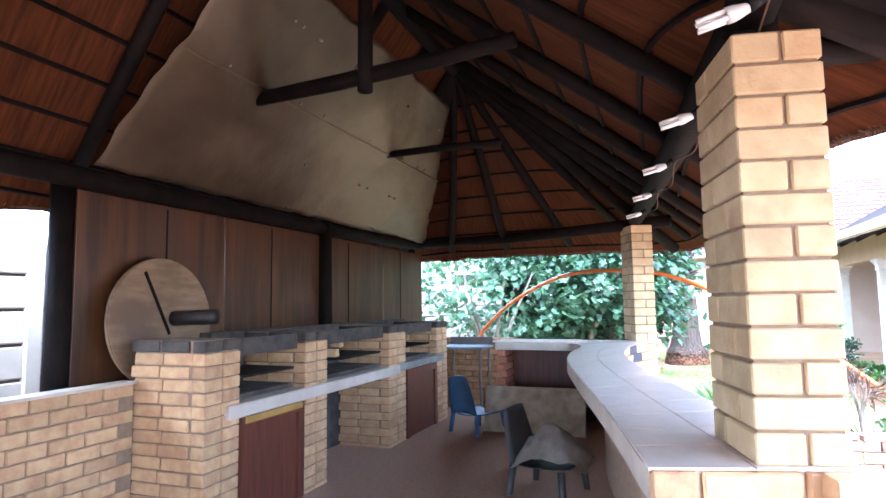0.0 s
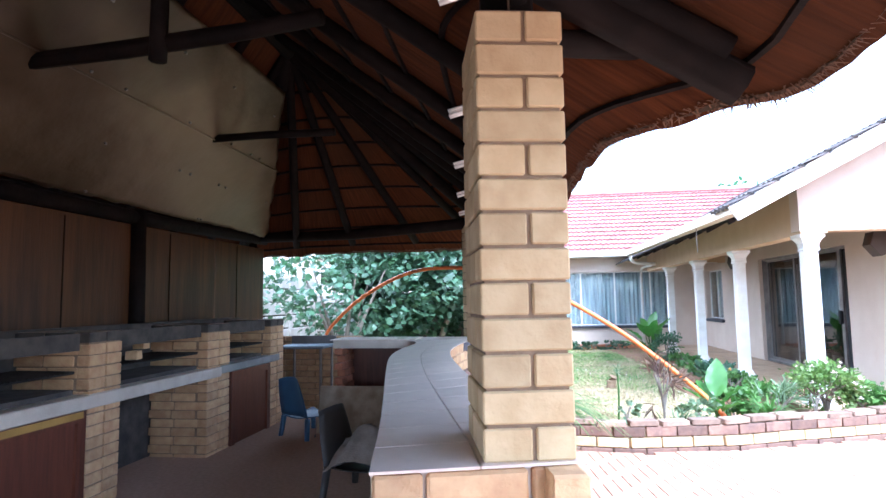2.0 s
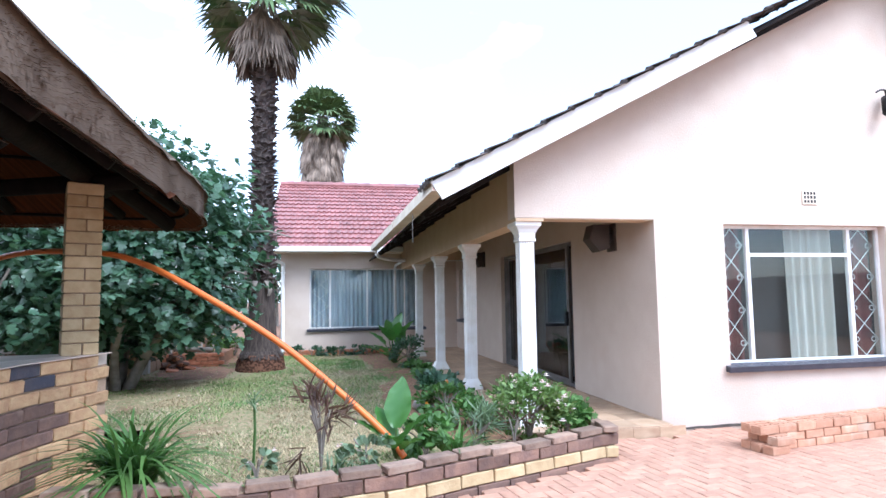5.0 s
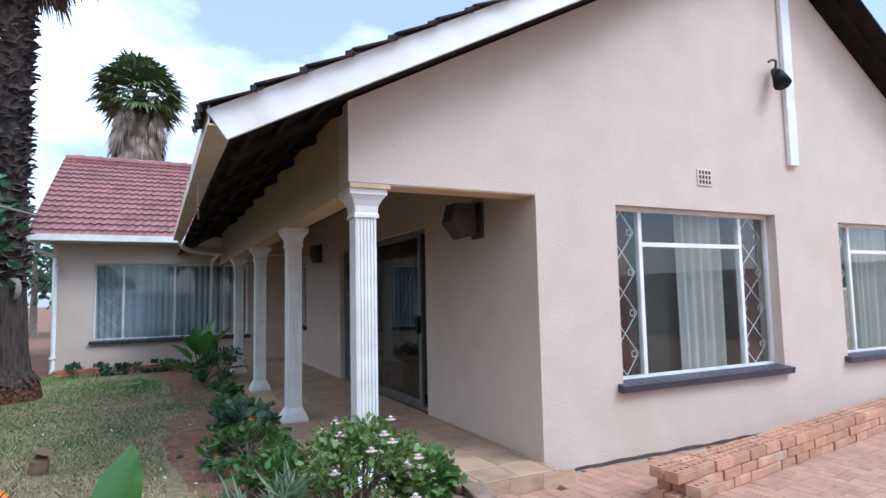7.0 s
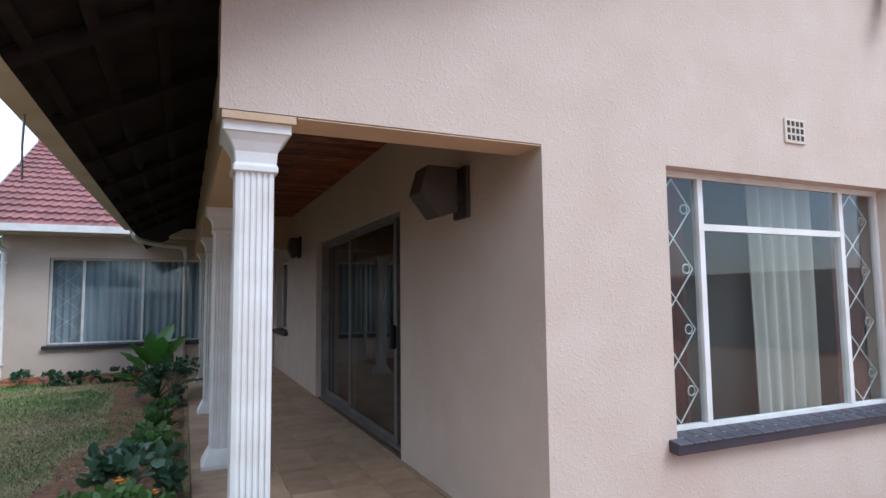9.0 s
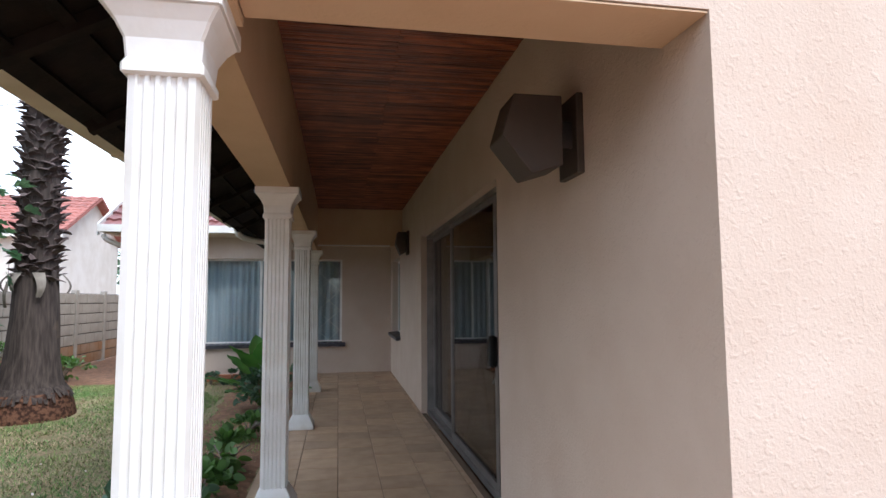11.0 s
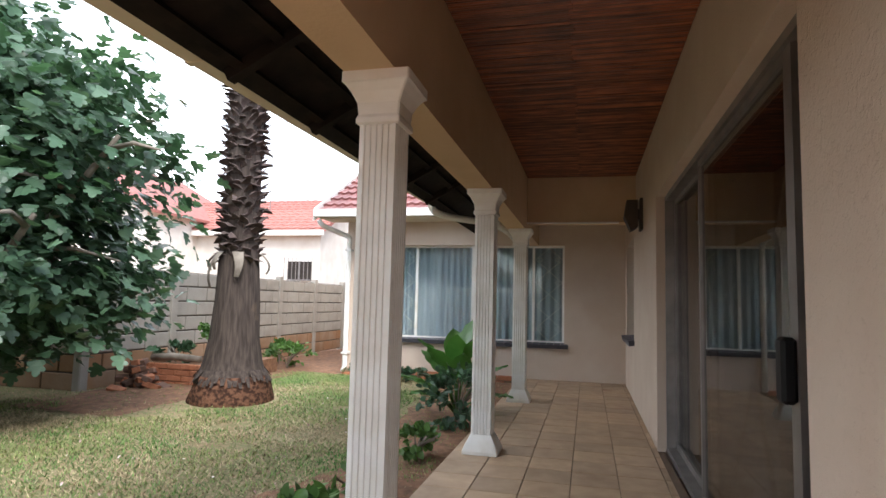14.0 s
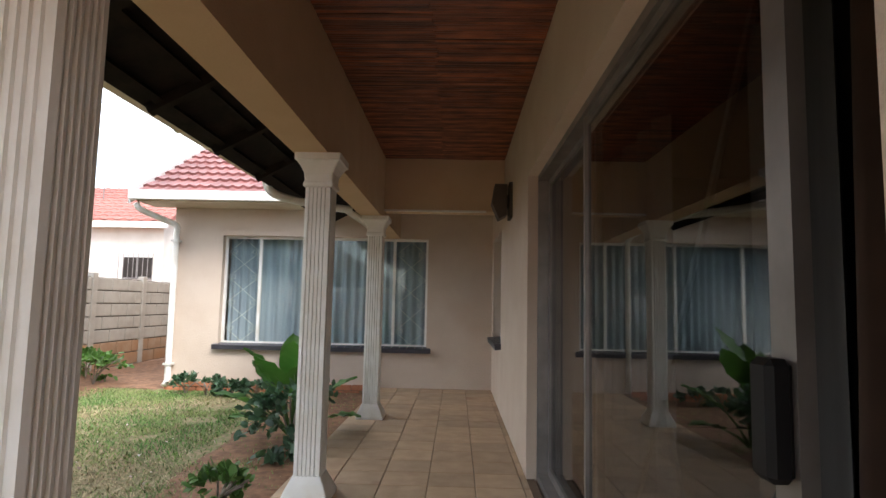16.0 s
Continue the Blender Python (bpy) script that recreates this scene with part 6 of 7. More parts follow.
for var in range(2):
    b = bmesh.new()
    cuts = (-0.72, -0.24, 0.24, 0.72) if var == 0 else (-0.72, -0.48, 0.0, 0.48, 0.72)
    for a, c in zip(cuts, cuts[1:]):
        x = bevelled(a + 0.009, c - 0.009, -0.034, 0.034, 0.010, 0.218, 0.009)
        tmp = bpy.data.meshes.new("tmp")
        x.to_mesh(tmp)
        x.free()
        b.from_mesh(tmp)
        bpy.data.meshes.remove(tmp)
    box(b, -0.72, 0.72, -0.012, 0.012, 0.0, 0.228)
    b.faces.ensure_lookup_table()
    for f in b.faces[-6:]:
        f.material_index = 1
    me = bpy.data.meshes.new("panel")
    b.to_mesh(me)
    b.free()
    me.materials.append(M_PRECAST)
    me.materials.append(M_JOINT)
    panels.append(me)
soiled = []
for me in panels:
    me = me.copy()
    me.materials[0] = M_PRECAST_D
    soiled.append(me)
for x0, y0, x1, y1, tall in FENCE:
    fa, fb = Vector((x0, y0)), Vector((x1, y1))
    bays = int(round((fb - fa).length / BAY))
    step = (fb - fa) / bays
    ang = math.atan2(step.y, step.x)
    for i in range(bays):
        p, m = fa + step * i, fa + step * (i + 0.5)
        ob = new("post", post_me)
        ob.parent = fence
        ob.location, ob.rotation_euler = (p.x, p.y, 0), (0, 0, ang)
        ob.scale.z = tall
        for c in range(7):
            ob = new("panel", (soiled if c < 2 else panels)[c % 2])
            ob.parent = fence
            ob.location, ob.rotation_euler = (m.x, m.y, (c * 0.228 + 0.01) * tall), (0, 0, ang)
            ob.scale = (step.length / BAY, 1, tall)
# low brick terrace at the fence
terrace = thing("brick_terrace", "low orange brick edging wall in front of the fence", "low wall")
tb = brick_mesh("brick", 0.215, 0.10, 0.07, M_BRICK_RED, 0.006, 0.006)
bm = bmesh.new()
box(bm, -1.48, -0.42, 15.02, 15.09, -0.1, 0.31)
part("mortar_core", bm, M_MORTAR, terrace)
for c in range(4):
    for k in range(5):
        lay("brick", tb, terrace, -1.38 + k * 0.225 + (0.05 if c % 2 else -0.05), 15.02, 0.03 + c * 0.08, 0, 0.006)
bm = bmesh.new()
box(bm, -1.49, -0.42, 15.09, 16.9, -0.1, 0.25)
part("soil", bm, M_SOIL, terrace)
rubble_mats = (tb, brick_mesh("brick", 0.215, 0.10, 0.07, M_BRICK_BR, 0.008, 0.01))
pile = thing("rubble_heap", "heap of broken bricks and roots beside the terrace", "rubble")
for i in range(34):
    ob = new("brick", random.choice(rubble_mats))
    ob.parent = pile
    r = abs(random.gauss(0, 0.4))
    a = random.uniform(0, 6.28)
    ob.location = (-1.18 + r * math.cos(a) * 0.45, 14.66 + r * math.sin(a) * 0.4, max(0.05, 0.36 - 0.42 * r) * random.uniform(0.3, 1.0))
    ob.rotation_euler = (random.uniform(-0.5, 0.5), random.uniform(-0.5, 0.5), random.uniform(0, 3.1))
bm = bmesh.new()
tube(bm, [(-1.30, 15.05, 0.37), (-0.95, 15.05, 0.395), (-0.55, 15.07, 0.375)], [0.05, 0.055, 0.045], 9)
tagged(part("log", bm, M_WOODY, None, "", True), "grey log lying on the brick edging", "log")

# ---------------------------------------------------------------- neighbour's house
nb = thing("neighbour_house", "white plastered neighbouring house with faded red tile roofs", "house", at=(-1.5, 0, 0))


def gable_house(x0, x1, y0, y1, ez, rz, along_x, parent):
    b = bmesh.new()
    box(b, x0, x1, y0, y1, -0.3, ez)
    if along_x:
        ym = (y0 + y1) / 2
        for x in (x0, x1):
            b.faces.new([b.verts.new(p) for p in ((x, y0, ez), (x, y1, ez), (x, ym, rz))])
    else:
        xm = (x0 + x1) / 2
        for y in (y0, y1):
            b.faces.new([b.verts.new(p) for p in ((x0, y, ez), (x1, y, ez), (xm, y, rz))])
    part("wall", b, M_NWALL, parent)
    r = bmesh.new()
    o = 0.35
    if along_x:
        ym = (y0 + y1) / 2
        sl = [((x0 - o, y0 - o, ez - o * (rz - ez) / (ym - y0)), (x1 + o, y0 - o, ez - o * (rz - ez) / (ym - y0)), (x1 + o, ym, rz), (x0 - o, ym, rz)), ((x0 - o, y1 + o, ez - 0.2), (x0 - o, ym, rz), (x1 + o, ym, rz), (x1 + o, y1 + o, ez - 0.2))]
    else:
        xm = (x0 + x1) / 2
        sl = [((x0 - o, y0 - o, ez - 0.2), (xm, y0 - o, rz), (xm, y1 + o, rz), (x0 - o, y1 + o, ez - 0.2)), ((x1 + o, y0 - o, ez - 0.2), (x1 + o, y1 + o, ez - 0.2), (xm, y1 + o, rz), (xm, y0 - o, rz))]
    for q in sl:
        lo = [r.verts.new(p) for p in q]
        hi = [r.verts.new(Vector(p) + Vector((0, 0, 0.12))) for p in q]
        r.faces.new(lo[::-1])
        r.faces.new(hi)
        for i in range(4):
            j = (i + 1) % 4
            r.faces.new((lo[i], lo[j], hi[j], hi[i]))
    rf = part("roof", r, M_ROOF_N, parent, "faded red tiled roof")
    return rf


rf = gable_house(-13.0, -4.6, 30.0, 36.0, 4.15, 5.75, True, nb)
# courses of tiles on its roof
sx = (5.75 - 4.15) / 3.0
for k in range(11):
    b = bmesh.new()
    f0 = k / 11
    y, z = 29.65 + 3.35 * f0, 3.96 + 0.12 + 1.79 * f0
    n = 60
    prev = None
    for i in range(n + 1):
        x = -13.3 + 9.05 * i / n
        zz = z + 0.05 + 0.035 * math.sin(i * 2.1)
        cur = (b.verts.new((x, y, zz)), b.verts.new((x, y + 0.33, zz + 0.13)), b.verts.new((x, y, zz - 0.06)))
        if prev:
            b.faces.new((prev[0], cur[0], cur[1], prev[1]))
            b.faces.new((prev[2], cur[2], cur[0], prev[0]))
        prev = cur
    part("tile_course", b, M_ROOF_N, rf)
gable_house(-19.0, -10.5, 27.0, 34.0, 4.6, 7.0, False, nb)
bm = bmesh.new()
box(bm, -13.3, -4.3, 29.55, 29.68, 3.80, 4.02)
part("fascia", bm, M_WHITE, nb, "white gutter board")
for x0, x1, z0, z1 in ((-9.1, -7.9, 2.35, 3.0), (-6.0, -4.95, 1.95, 2.75), (-12.6, -11.6, 2.3, 3.0)):
    # panes take the near-black colour to stand for the unlit inside
    wn_ = bmesh.new()
    box(wn_, x0, x1, 29.93, 30.02, z0, z1)
    w = part("window", wn_, M_DARKIN, nb, "dark barred window")
    for i in range(8):
        x = x0 - 0.1 + (x1 - x0 + 0.2) * i / 7
        b = bmesh.new()
        tube(b, [(x, 29.80, z0 - 0.15), (x, 29.80, z1 + 0.15)], 0.014, 5)
        part("burglar_bar", b, M_IRON if x0 < -7 else M_ALU, w)
    b = bmesh.new()
    box(b, x0, x1, 29.90, 29.93, z0, z0 + 0.06)
    box(b, (x0 + x1) / 2 - 0.03, (x0 + x1) / 2 + 0.03, 29.90, 29.93, z0, z1)
    part("window_frame", b, M_ALU, w)
aerial = thing("tv_aerial", "thin metal television aerial on the neighbouring roof", "aerial")
bm = bmesh.new()
tube(bm, [(-9.4, 31.5, 5.0), (-9.4, 31.5, 9.2)], 0.02, 5)
tube(bm, [(-10.4, 31.5, 9.0), (-8.4, 31.5, 9.3)], 0.015, 5)
part("mast", bm, M_ALU, aerial)
bm = bmesh.new()
for i in range(8):
    tube(bm, [(-10.3 + i * 0.25, 31.2, 9.02 + i * 0.037), (-10.3 + i * 0.25, 31.8, 9.02 + i * 0.037)], 0.01, 4)
part("element", bm, M_ALU, aerial)
# distant greenery beyond the fence
bg = thing("distant_tree", "dark green trees beyond the neighbouring houses", "tree", "", "", (0, 0, 0))
vs, fs = [], []
for cx, cy, cz, r in ((-3.2, 40, 4.0, 2.6), (-1.5, 42, 3.0, 2.2), (-6.5, 44, 4.5, 2.8), (13.0, 38, 6.0, 2.4), (16.5, 40, 6.2, 2.2)):
    for i in range(900):
        d = rnd_dir(0.2)
        p = Vector((cx, cy, cz)) + d * r * random.uniform(0.6, 1.05)
        leaf(vs, fs, p, rnd_dir(), rnd_dir(1), random.uniform(0.25, 0.5), OVAL)
mesh_part("crown", vs, fs, M_LEAF_FIG, bg)
bm = bmesh.new()
for cx, cy, cz in ((-3.2, 40, 4.0), (-1.5, 42, 3.0), (-6.5, 44, 4.5), (13.0, 38, 6.0), (16.5, 40, 6.2)):
    tube(bm, [(cx, cy, -0.3), (cx, cy, cz)], [0.2, 0.1], 7)
part("trunk", bm, M_WOODY, bg)

# ---------------------------------------------------------------- orange pipe
bm = bmesh.new()
tube(bm, spline([(-2.85, 9.05, 0.75), (-2.65, 8.97, 1.05), (-2.05, 8.68, 1.50), (-1.2, 8.25, 1.83), (-0.3, 7.76, 1.83), (0.2, 7.47, 1.72), (0.70, 7.18, 1.48), (1.38, 6.95, 1.06), (1.95, 6.72, 0.60), (2.25, 6.62, 0.32), (2.36, 6.57, 0.18)], 8), 0.026, 10)
tagged(part("orange_pipe", bm, M_ORANGE, None, "", True), "long bent orange plastic conduit arching over the garden", "pipe")

# ---------------------------------------------------------------- brick stack on the paving
stack = thing("brick_stack", "long low stack of orange perforated bricks on the paving", "brick stack")
bm = bevelled(-0.108, 0.108, -0.051, 0.051, -0.035, 0.024, 0.003)
v0 = len(bm.verts)
cols, rows_ = 3, 1
vv = {}
for i in range(8):
    for j in range(4):
        vv[i, j] = bm.verts.new((-0.105 + 0.21 * (0, 0.135, 0.275, 0.43, 0.57, 0.725, 0.865, 1)[i], -0.048 + 0.096 * (0, 0.34, 0.66, 1)[j], 0.035))
holes = []
for i in range(7):
    for j in range(3):
        f = bm.faces.new((vv[i, j], vv[i + 1, j], vv[i + 1, j + 1], vv[i, j + 1]))
        if i % 2 == 1 and j == 1:
            holes.append(f)
edge = [vv[i, 0] for i in range(8)] + [vv[7, j] for j in range(1, 4)] + [vv[i, 3] for i in range(6, -1, -1)] + [vv[0, j] for j in range(2, 0, -1)]
low_e = [bm.verts.new(v.co + Vector((0, 0, -0.012))) for v in edge]
for i in range(len(edge)):
    j = (i + 1) % len(edge)
    bm.faces.new((low_e[i], low_e[j], edge[j], edge[i]))
got = bmesh.ops.extrude_discrete_faces(bm, faces=holes)
for f in got["faces"]:
    for v in f.verts:
        v.co.z -= 0.045
holed = bpy.data.meshes.new("brick")
bm.to_mesh(holed)
bm.free()
holed.materials.append(M_BRICK_HOLE)
a0, b0 = Vector((5.48, 6.67)), Vector((9.9, 7.33))
dd = (b0 - a0).normalized()
nn = Vector((-dd.y, dd.x))
turn = math.atan2(dd.y, dd.x)
for c in range(3):
    for r in range(2):
        k = 0
        s = 0.11 + (0.09 if c == 1 else 0) + random.uniform(-0.02, 0.02)
        while s < 4.5:
            p = a0 + dd * s + nn * (r * 0.125 + random.uniform(-0.008, 0.008))
            lay("brick", holed, stack, p.x, p.y, 0.036 + c * 0.073, turn + random.uniform(-0.04, 0.04), 0.004)
            s += 0.226
for s, t, z in ((0.10, -0.115, 0.036), (0.16, -0.115, 0.109)):
    p = a0 + dd * s + nn * t
    lay("brick", holed, stack, p.x, p.y, z, turn + 0.08)


# ---------------------------------------------------------------- lapa contents
def plastic_chair(name, x, y, turn, mat, label):
    c = thing(name, label, "chair", "plastic chairs", "", (0, 0, 0))
    c.matrix_world = Matrix.Translation((x, y, LAPA)) @ Matrix.Rotation(turn, 4, "Z")

    def shell(rows, th):
        b = bmesh.new()
        g = [[b.verts.new(p) for p in r] for r in rows]
        for r0, r1 in zip(g, g[1:]):
            for i in range(len(r0) - 1):
                b.faces.new((r0[i], r0[i + 1], r1[i + 1], r1[i]))
        bmesh.ops.recalc_face_normals(b, faces=b.faces[:])
        bmesh.ops.solidify(b, geom=b.faces[:], thickness=th)
        return b

    seat = [[(-0.22 + 0.44 * i / 8, -0.22 + 0.44 * j / 8, 0.43 + 0.03 * abs(i / 4 - 1) ** 2 - 0.015 * math.sin(j * 0.4)) for i in range(9)] for j in range(9)]
    part("seat", shell(seat, 0.008), mat, c, "", True)
    back_rows = [[((-0.22 + 0.44 * i / 8) * (1 - 0.25 * (j / 8) ** 2), 0.21 + 0.09 * j / 8 - 0.05 * (1 - abs(i / 4 - 1) ** 2), 0.44 + 0.40 * j / 8 + 0.03 * (1 - (i / 4 - 1) ** 2) * (j / 8)) for i in range(9)] for j in range(9)]
    part("backrest", shell(back_rows, 0.008), mat, c, "", True)
    for sx, sy in ((-1, -1), (1, -1), (-1, 1), (1, 1)):
        b = bmesh.new()
        tube(b, [(sx * 0.25, sy * 0.25, 0.0), (sx * 0.225, sy * 0.225, 0.22), (sx * 0.2, sy * 0.2, 0.435)], [0.022, 0.026, 0.03], 8)
        part("leg", b, mat, c, "", True)
    return c


plastic_chair("plastic_chair", -2.02, 6.45, radians(150), M_BLUEPL, "blue moulded plastic garden chair on the lapa floor")
plastic_chair("plastic_chair", -0.85, 4.55, radians(75), M_GREYPL, "faded grey plastic chair drawn up under the counter")
vs, fs = [], []
n = 14
for j in range(n + 1):
    for i in range(n + 1):
        u, v = i / n - 0.5, j / n - 0.5
        z = 0.27 * math.exp(-6 * (u * u + v * v)) + 0.035 * noise.noise(Vector((u * 7, v * 7, 1))) + 0.03 * noise.noise(Vector((u * 16, v * 9, 4))) - 0.12 * max(0, abs(u) - 0.4) * 4
        vs.append((-0.80 + u * 0.56, 4.52 + v * 0.54, LAPA + 0.47 + max(z, -0.02)))
for j in range(n):
    for i in range(n):
        a = j * (n + 1) + i
        fs.append((a, a + 1, a + n + 2, a + n + 1))
tagged(mesh_part("cloth", vs, fs, M_CLOTH, None, "", True), "crumpled pale cloths heaped on the grey chair", "cloth")
bm = bevelled(-0.62, 0.55, -0.012, 0.012, 0, 0.74, 0.01, Matrix.Translation((-1.35, 6.45, LAPA)) @ Matrix.Rotation(radians(-14), 4, "X"))
tagged(part("table_top", bm, M_BOARD), "pale chipboard table top leaning in the lapa", "table top")
bm = bmesh.new()
tube(bm, spline([(-1.95, 6.32, LAPA + 0.02), (-1.9, 6.30, LAPA + 0.25), (-1.86, 6.32, LAPA + 0.03), (-1.0, 6.30, LAPA + 0.02)], 5), 0.009, 6)
tagged(part("bent_wire", bm, M_IRON, None, "", True), "bent steel leg frame lying before the board", "metal frame")
# wooden cable-drum end
drum = thing("cable_drum_end", "round worn wooden drum end with a dark pipe through it", "wooden disk")
bm = bmesh.new()
tilt = Matrix.Translation((-3.40, 3.16, 1.335)) @ Matrix.Rotation(radians(-3), 4, "Y")
tube(bm, [(-0.02, 0, 0), (0.02, 0, 0)], 0.47, 48)
moved(bm, tilt)
bmesh.ops.bevel(bm, geom=[e for e in bm.edges if len(e.link_faces) == 2 and len(e.link_faces[0].verts) + len(e.link_faces[1].verts) > 40], offset=0.008, segments=2, affect="EDGES")
part("disk", bm, M_DISK, drum)
bm = bmesh.new()
tube(bm, [(-3.38, 3.24, 1.36), (-3.05, 3.32, 1.37)], 0.055, 12)
part("pipe", bm, M_IRON, drum, "black pipe stub", True)
bm = bmesh.new()
box(bm, -0.018, 0.026, -0.012, 0.012, -0.1, 0.40, tilt @ Matrix.Rotation(radians(25), 4, "X"))
part("crack_strip", bm, M_POLE, drum)
# steel wash table beside the far wall
sink = thing("steel_table", "grey-blue metal wash table behind the barbecue", "table")
bm = bevelled(-2.95, -2.3, 7.62, 8.15, 0.80, 0.84, 0.01)
part("top", bm, material("painted_metal", (0.27, 0.33, 0.38), 0.35, metal=0.3), sink)
bm = bmesh.new()
box(bm, -2.95, -2.3, 8.12, 8.15, 0.84, 0.95)
part("splash_back", bm, M_ALU, sink)
for x in (-2.9, -2.35):
    for y in (7.66, 8.1):
        bm = bmesh.new()
        tube(bm, [(x, y, LAPA), (x, y, 0.80)], 0.018, 7)
        part("leg", bm, M_ALU, sink)


# bulbs along the beam
def bulb(x, y, z):
    b = thing("lamp_bulb", "bare white tubular energy-saving bulb hung under the beam", "light bulb", "beam bulbs")
    m = Matrix.Translation((x, y, z)) @ Matrix.Rotation(radians(-14), 4, "Y") @ Matrix.Scale(0.8, 4)
    bm = bmesh.new()
    tube(bm, [m @ Vector((0.02, 0, 0)), m @ Vector((-0.035, 0, 0)), m @ Vector((-0.06, 0, 0))], [0.016, 0.026, 0.026], 10)
    part("base", bm, M_LAMPGLASS, b, "", True)
    for dy in (-0.016, 0.016):
        for dz in (-0.014, 0.014):
            bm = bmesh.new()
            tube(bm, [m @ Vector((-0.06, dy, dz)), m @ Vector((-0.165, dy, dz))], 0.008, 7)
            part("tube", bm, M_LAMPGLASS, b, "", True)
    bm = bmesh.new()
    tube(bm, [m @ Vector((0.02, 0, 0)), m @ Vector((0.075, 0, 0.02))], 0.02, 8)
    part("socket", bm, M_BLACKPL, b, "", True)


cable = []
for k in range(5):
    x, y, z = 0.32 - 0.11 * k, 1.71 + 1.03 * k, 2.295
    bulb(x, y, z)
    cable += [(x + 0.07, y, z + 0.02), (x + 0.05, y + 0.55, z - 0.03)]
bm = bmesh.new()
tube(bm, spline(cable[:-1], 5), 0.004, 5)
tagged(part("lamp_cable", bm, M_STRAW, None, "", True), "thin brown cable looped along the beam between bulbs", "cable")


# ---------------------------------------------------------------- pieces of floors and roofs
# veranda tiles
tile_me = brick_mesh("tile", 0.298, 0.298, 0.014, M_TILE_VER, 0.003)
for j in range(33):
    y = 7.55 + j * 0.303
    for i in range(6):
        x = 3.735 + i * 0.303
        if i == 5:
            ob = lay("tile", tile_me, floor, VW - 0.03, y, FLOOR - 0.007, 0, 0.0015)
            ob.scale = (0.135, 1, 1)
            ob.location.x = VW - 0.023
            continue
        lay("tile", tile_me, floor, x, y, FLOOR - 0.007, 0.0, 0.0012)
# step edge
for i in range(6):
    ob = lay("tile", tile_me, floor, 3.71 + i * 0.285, 7.395, FLOOR - 0.075, 0)
    ob.rotation_euler = (math.pi / 2, 0, 0)
    ob.scale = (0.95, 0.42, 0.7)


# roof tiles of the wing: two shallow rolls and a drip edge
def roof_tile_mesh(name, mat, w=0.30, l=0.36):
    b = bmesh.new()
    n = 12
    rows = []
    for y, dz in ((0, 0.042), (l, 0.0)):
        rows.append([b.verts.new((-w / 2 + w * i / n, y, dz + 0.022 * max(0, math.sin(i / n * 2 * math.pi * 2 - 0.6)) ** 0.8)) for i in range(n + 1)])
    lip = [b.verts.new(v.co + Vector((0, 0, -0.042))) for v in rows[0]]
    for i in range(n):
        b.faces.new((rows[0][i], rows[0][i + 1], rows[1][i + 1], rows[1][i]))
        b.faces.new((lip[i], lip[i + 1], rows[0][i + 1], rows[0][i]))
    me = bpy.data.meshes.new(name)
    b.to_mesh(me)
    b.free()
    me.materials.append(mat)
    return me


wing_roof = thing("roof_wing", "bright red concrete tile roof of the wing", "roof", kind="structure")
rt = roof_tile_mesh("tile", M_ROOF_R)
wa = math.atan(WK)
slope_len = (WR - WE) / math.cos(wa)
rest_v, rest_f = [], []
cnt = 0
for r in range(16):
    s = r * 0.318 - 0.03
    if s > slope_len - 0.2:
        break
    for i in range(26):
        x = 0.46 + i * 0.298
        p = Vector((x, WE + s * math.cos(wa), 2.635 + s * math.sin(wa)))
        m = Matrix.Translation(p) @ Matrix.Rotation(wa, 4, "X") @ Matrix.Rotation(random.uniform(-0.006, 0.006), 4, "Z")
        if i < 19:
            ob = new("tile", rt)
            ob.parent = wing_roof
            ob.matrix_local = m
        else:
            o = len(rest_v)
            rest_v += [m @ v.co for v in rt.vertices]
            rest_f += [tuple(o + q for q in f.vertices) for f in rt.polygons]
tagged(mesh_part("tiles", rest_v, rest_f, M_ROOF_R, wing_roof), kind="stuff")
bm = bmesh.new()
tube(bm, [(0, 0, 0), (0.41, 0, 0.01)], [0.10, 0.115], 10)
ridge_me = bpy.data.meshes.new("ridge_tile")
bm.to_mesh(ridge_me)
bm.free()
ridge_me.materials.append(M_ROOF_R)
for i in range(20):
    ob = new("ridge_tile", ridge_me)
    ob.parent = wing_roof
    ob.location = (0.34 + i * 0.40, WR - 0.02, 2.66 + WK * (WR - WE))
bm = bmesh.new()
v = [bm.verts.new(p) for p in ((0.28, WE - 0.05, 2.50), (0.28, WR, 2.50 + WK * (WR - WE)), (0.28, WR, 2.70 + WK * (WR - WE)), (0.28, WE - 0.05, 2.70))]
w = [bm.verts.new(q.co + Vector((0.03, 0, 0))) for q in v]
bm.faces.new(v[::-1])
bm.faces.new(w)
for i in range(4):
    j = (i + 1) % 4
    bm.faces.new((v[i], v[j], w[j], w[i]))
part("verge_board", bm, M_WHITE, wing_roof)

# grey tiles of the main roof: the verge and the eave
main_roof = thing("roof_tiles", "weathered grey-brown concrete tiles at the edge of the house roof", "roof", kind="structure")
gt = roof_tile_mesh("tile", M_ROOF_D)
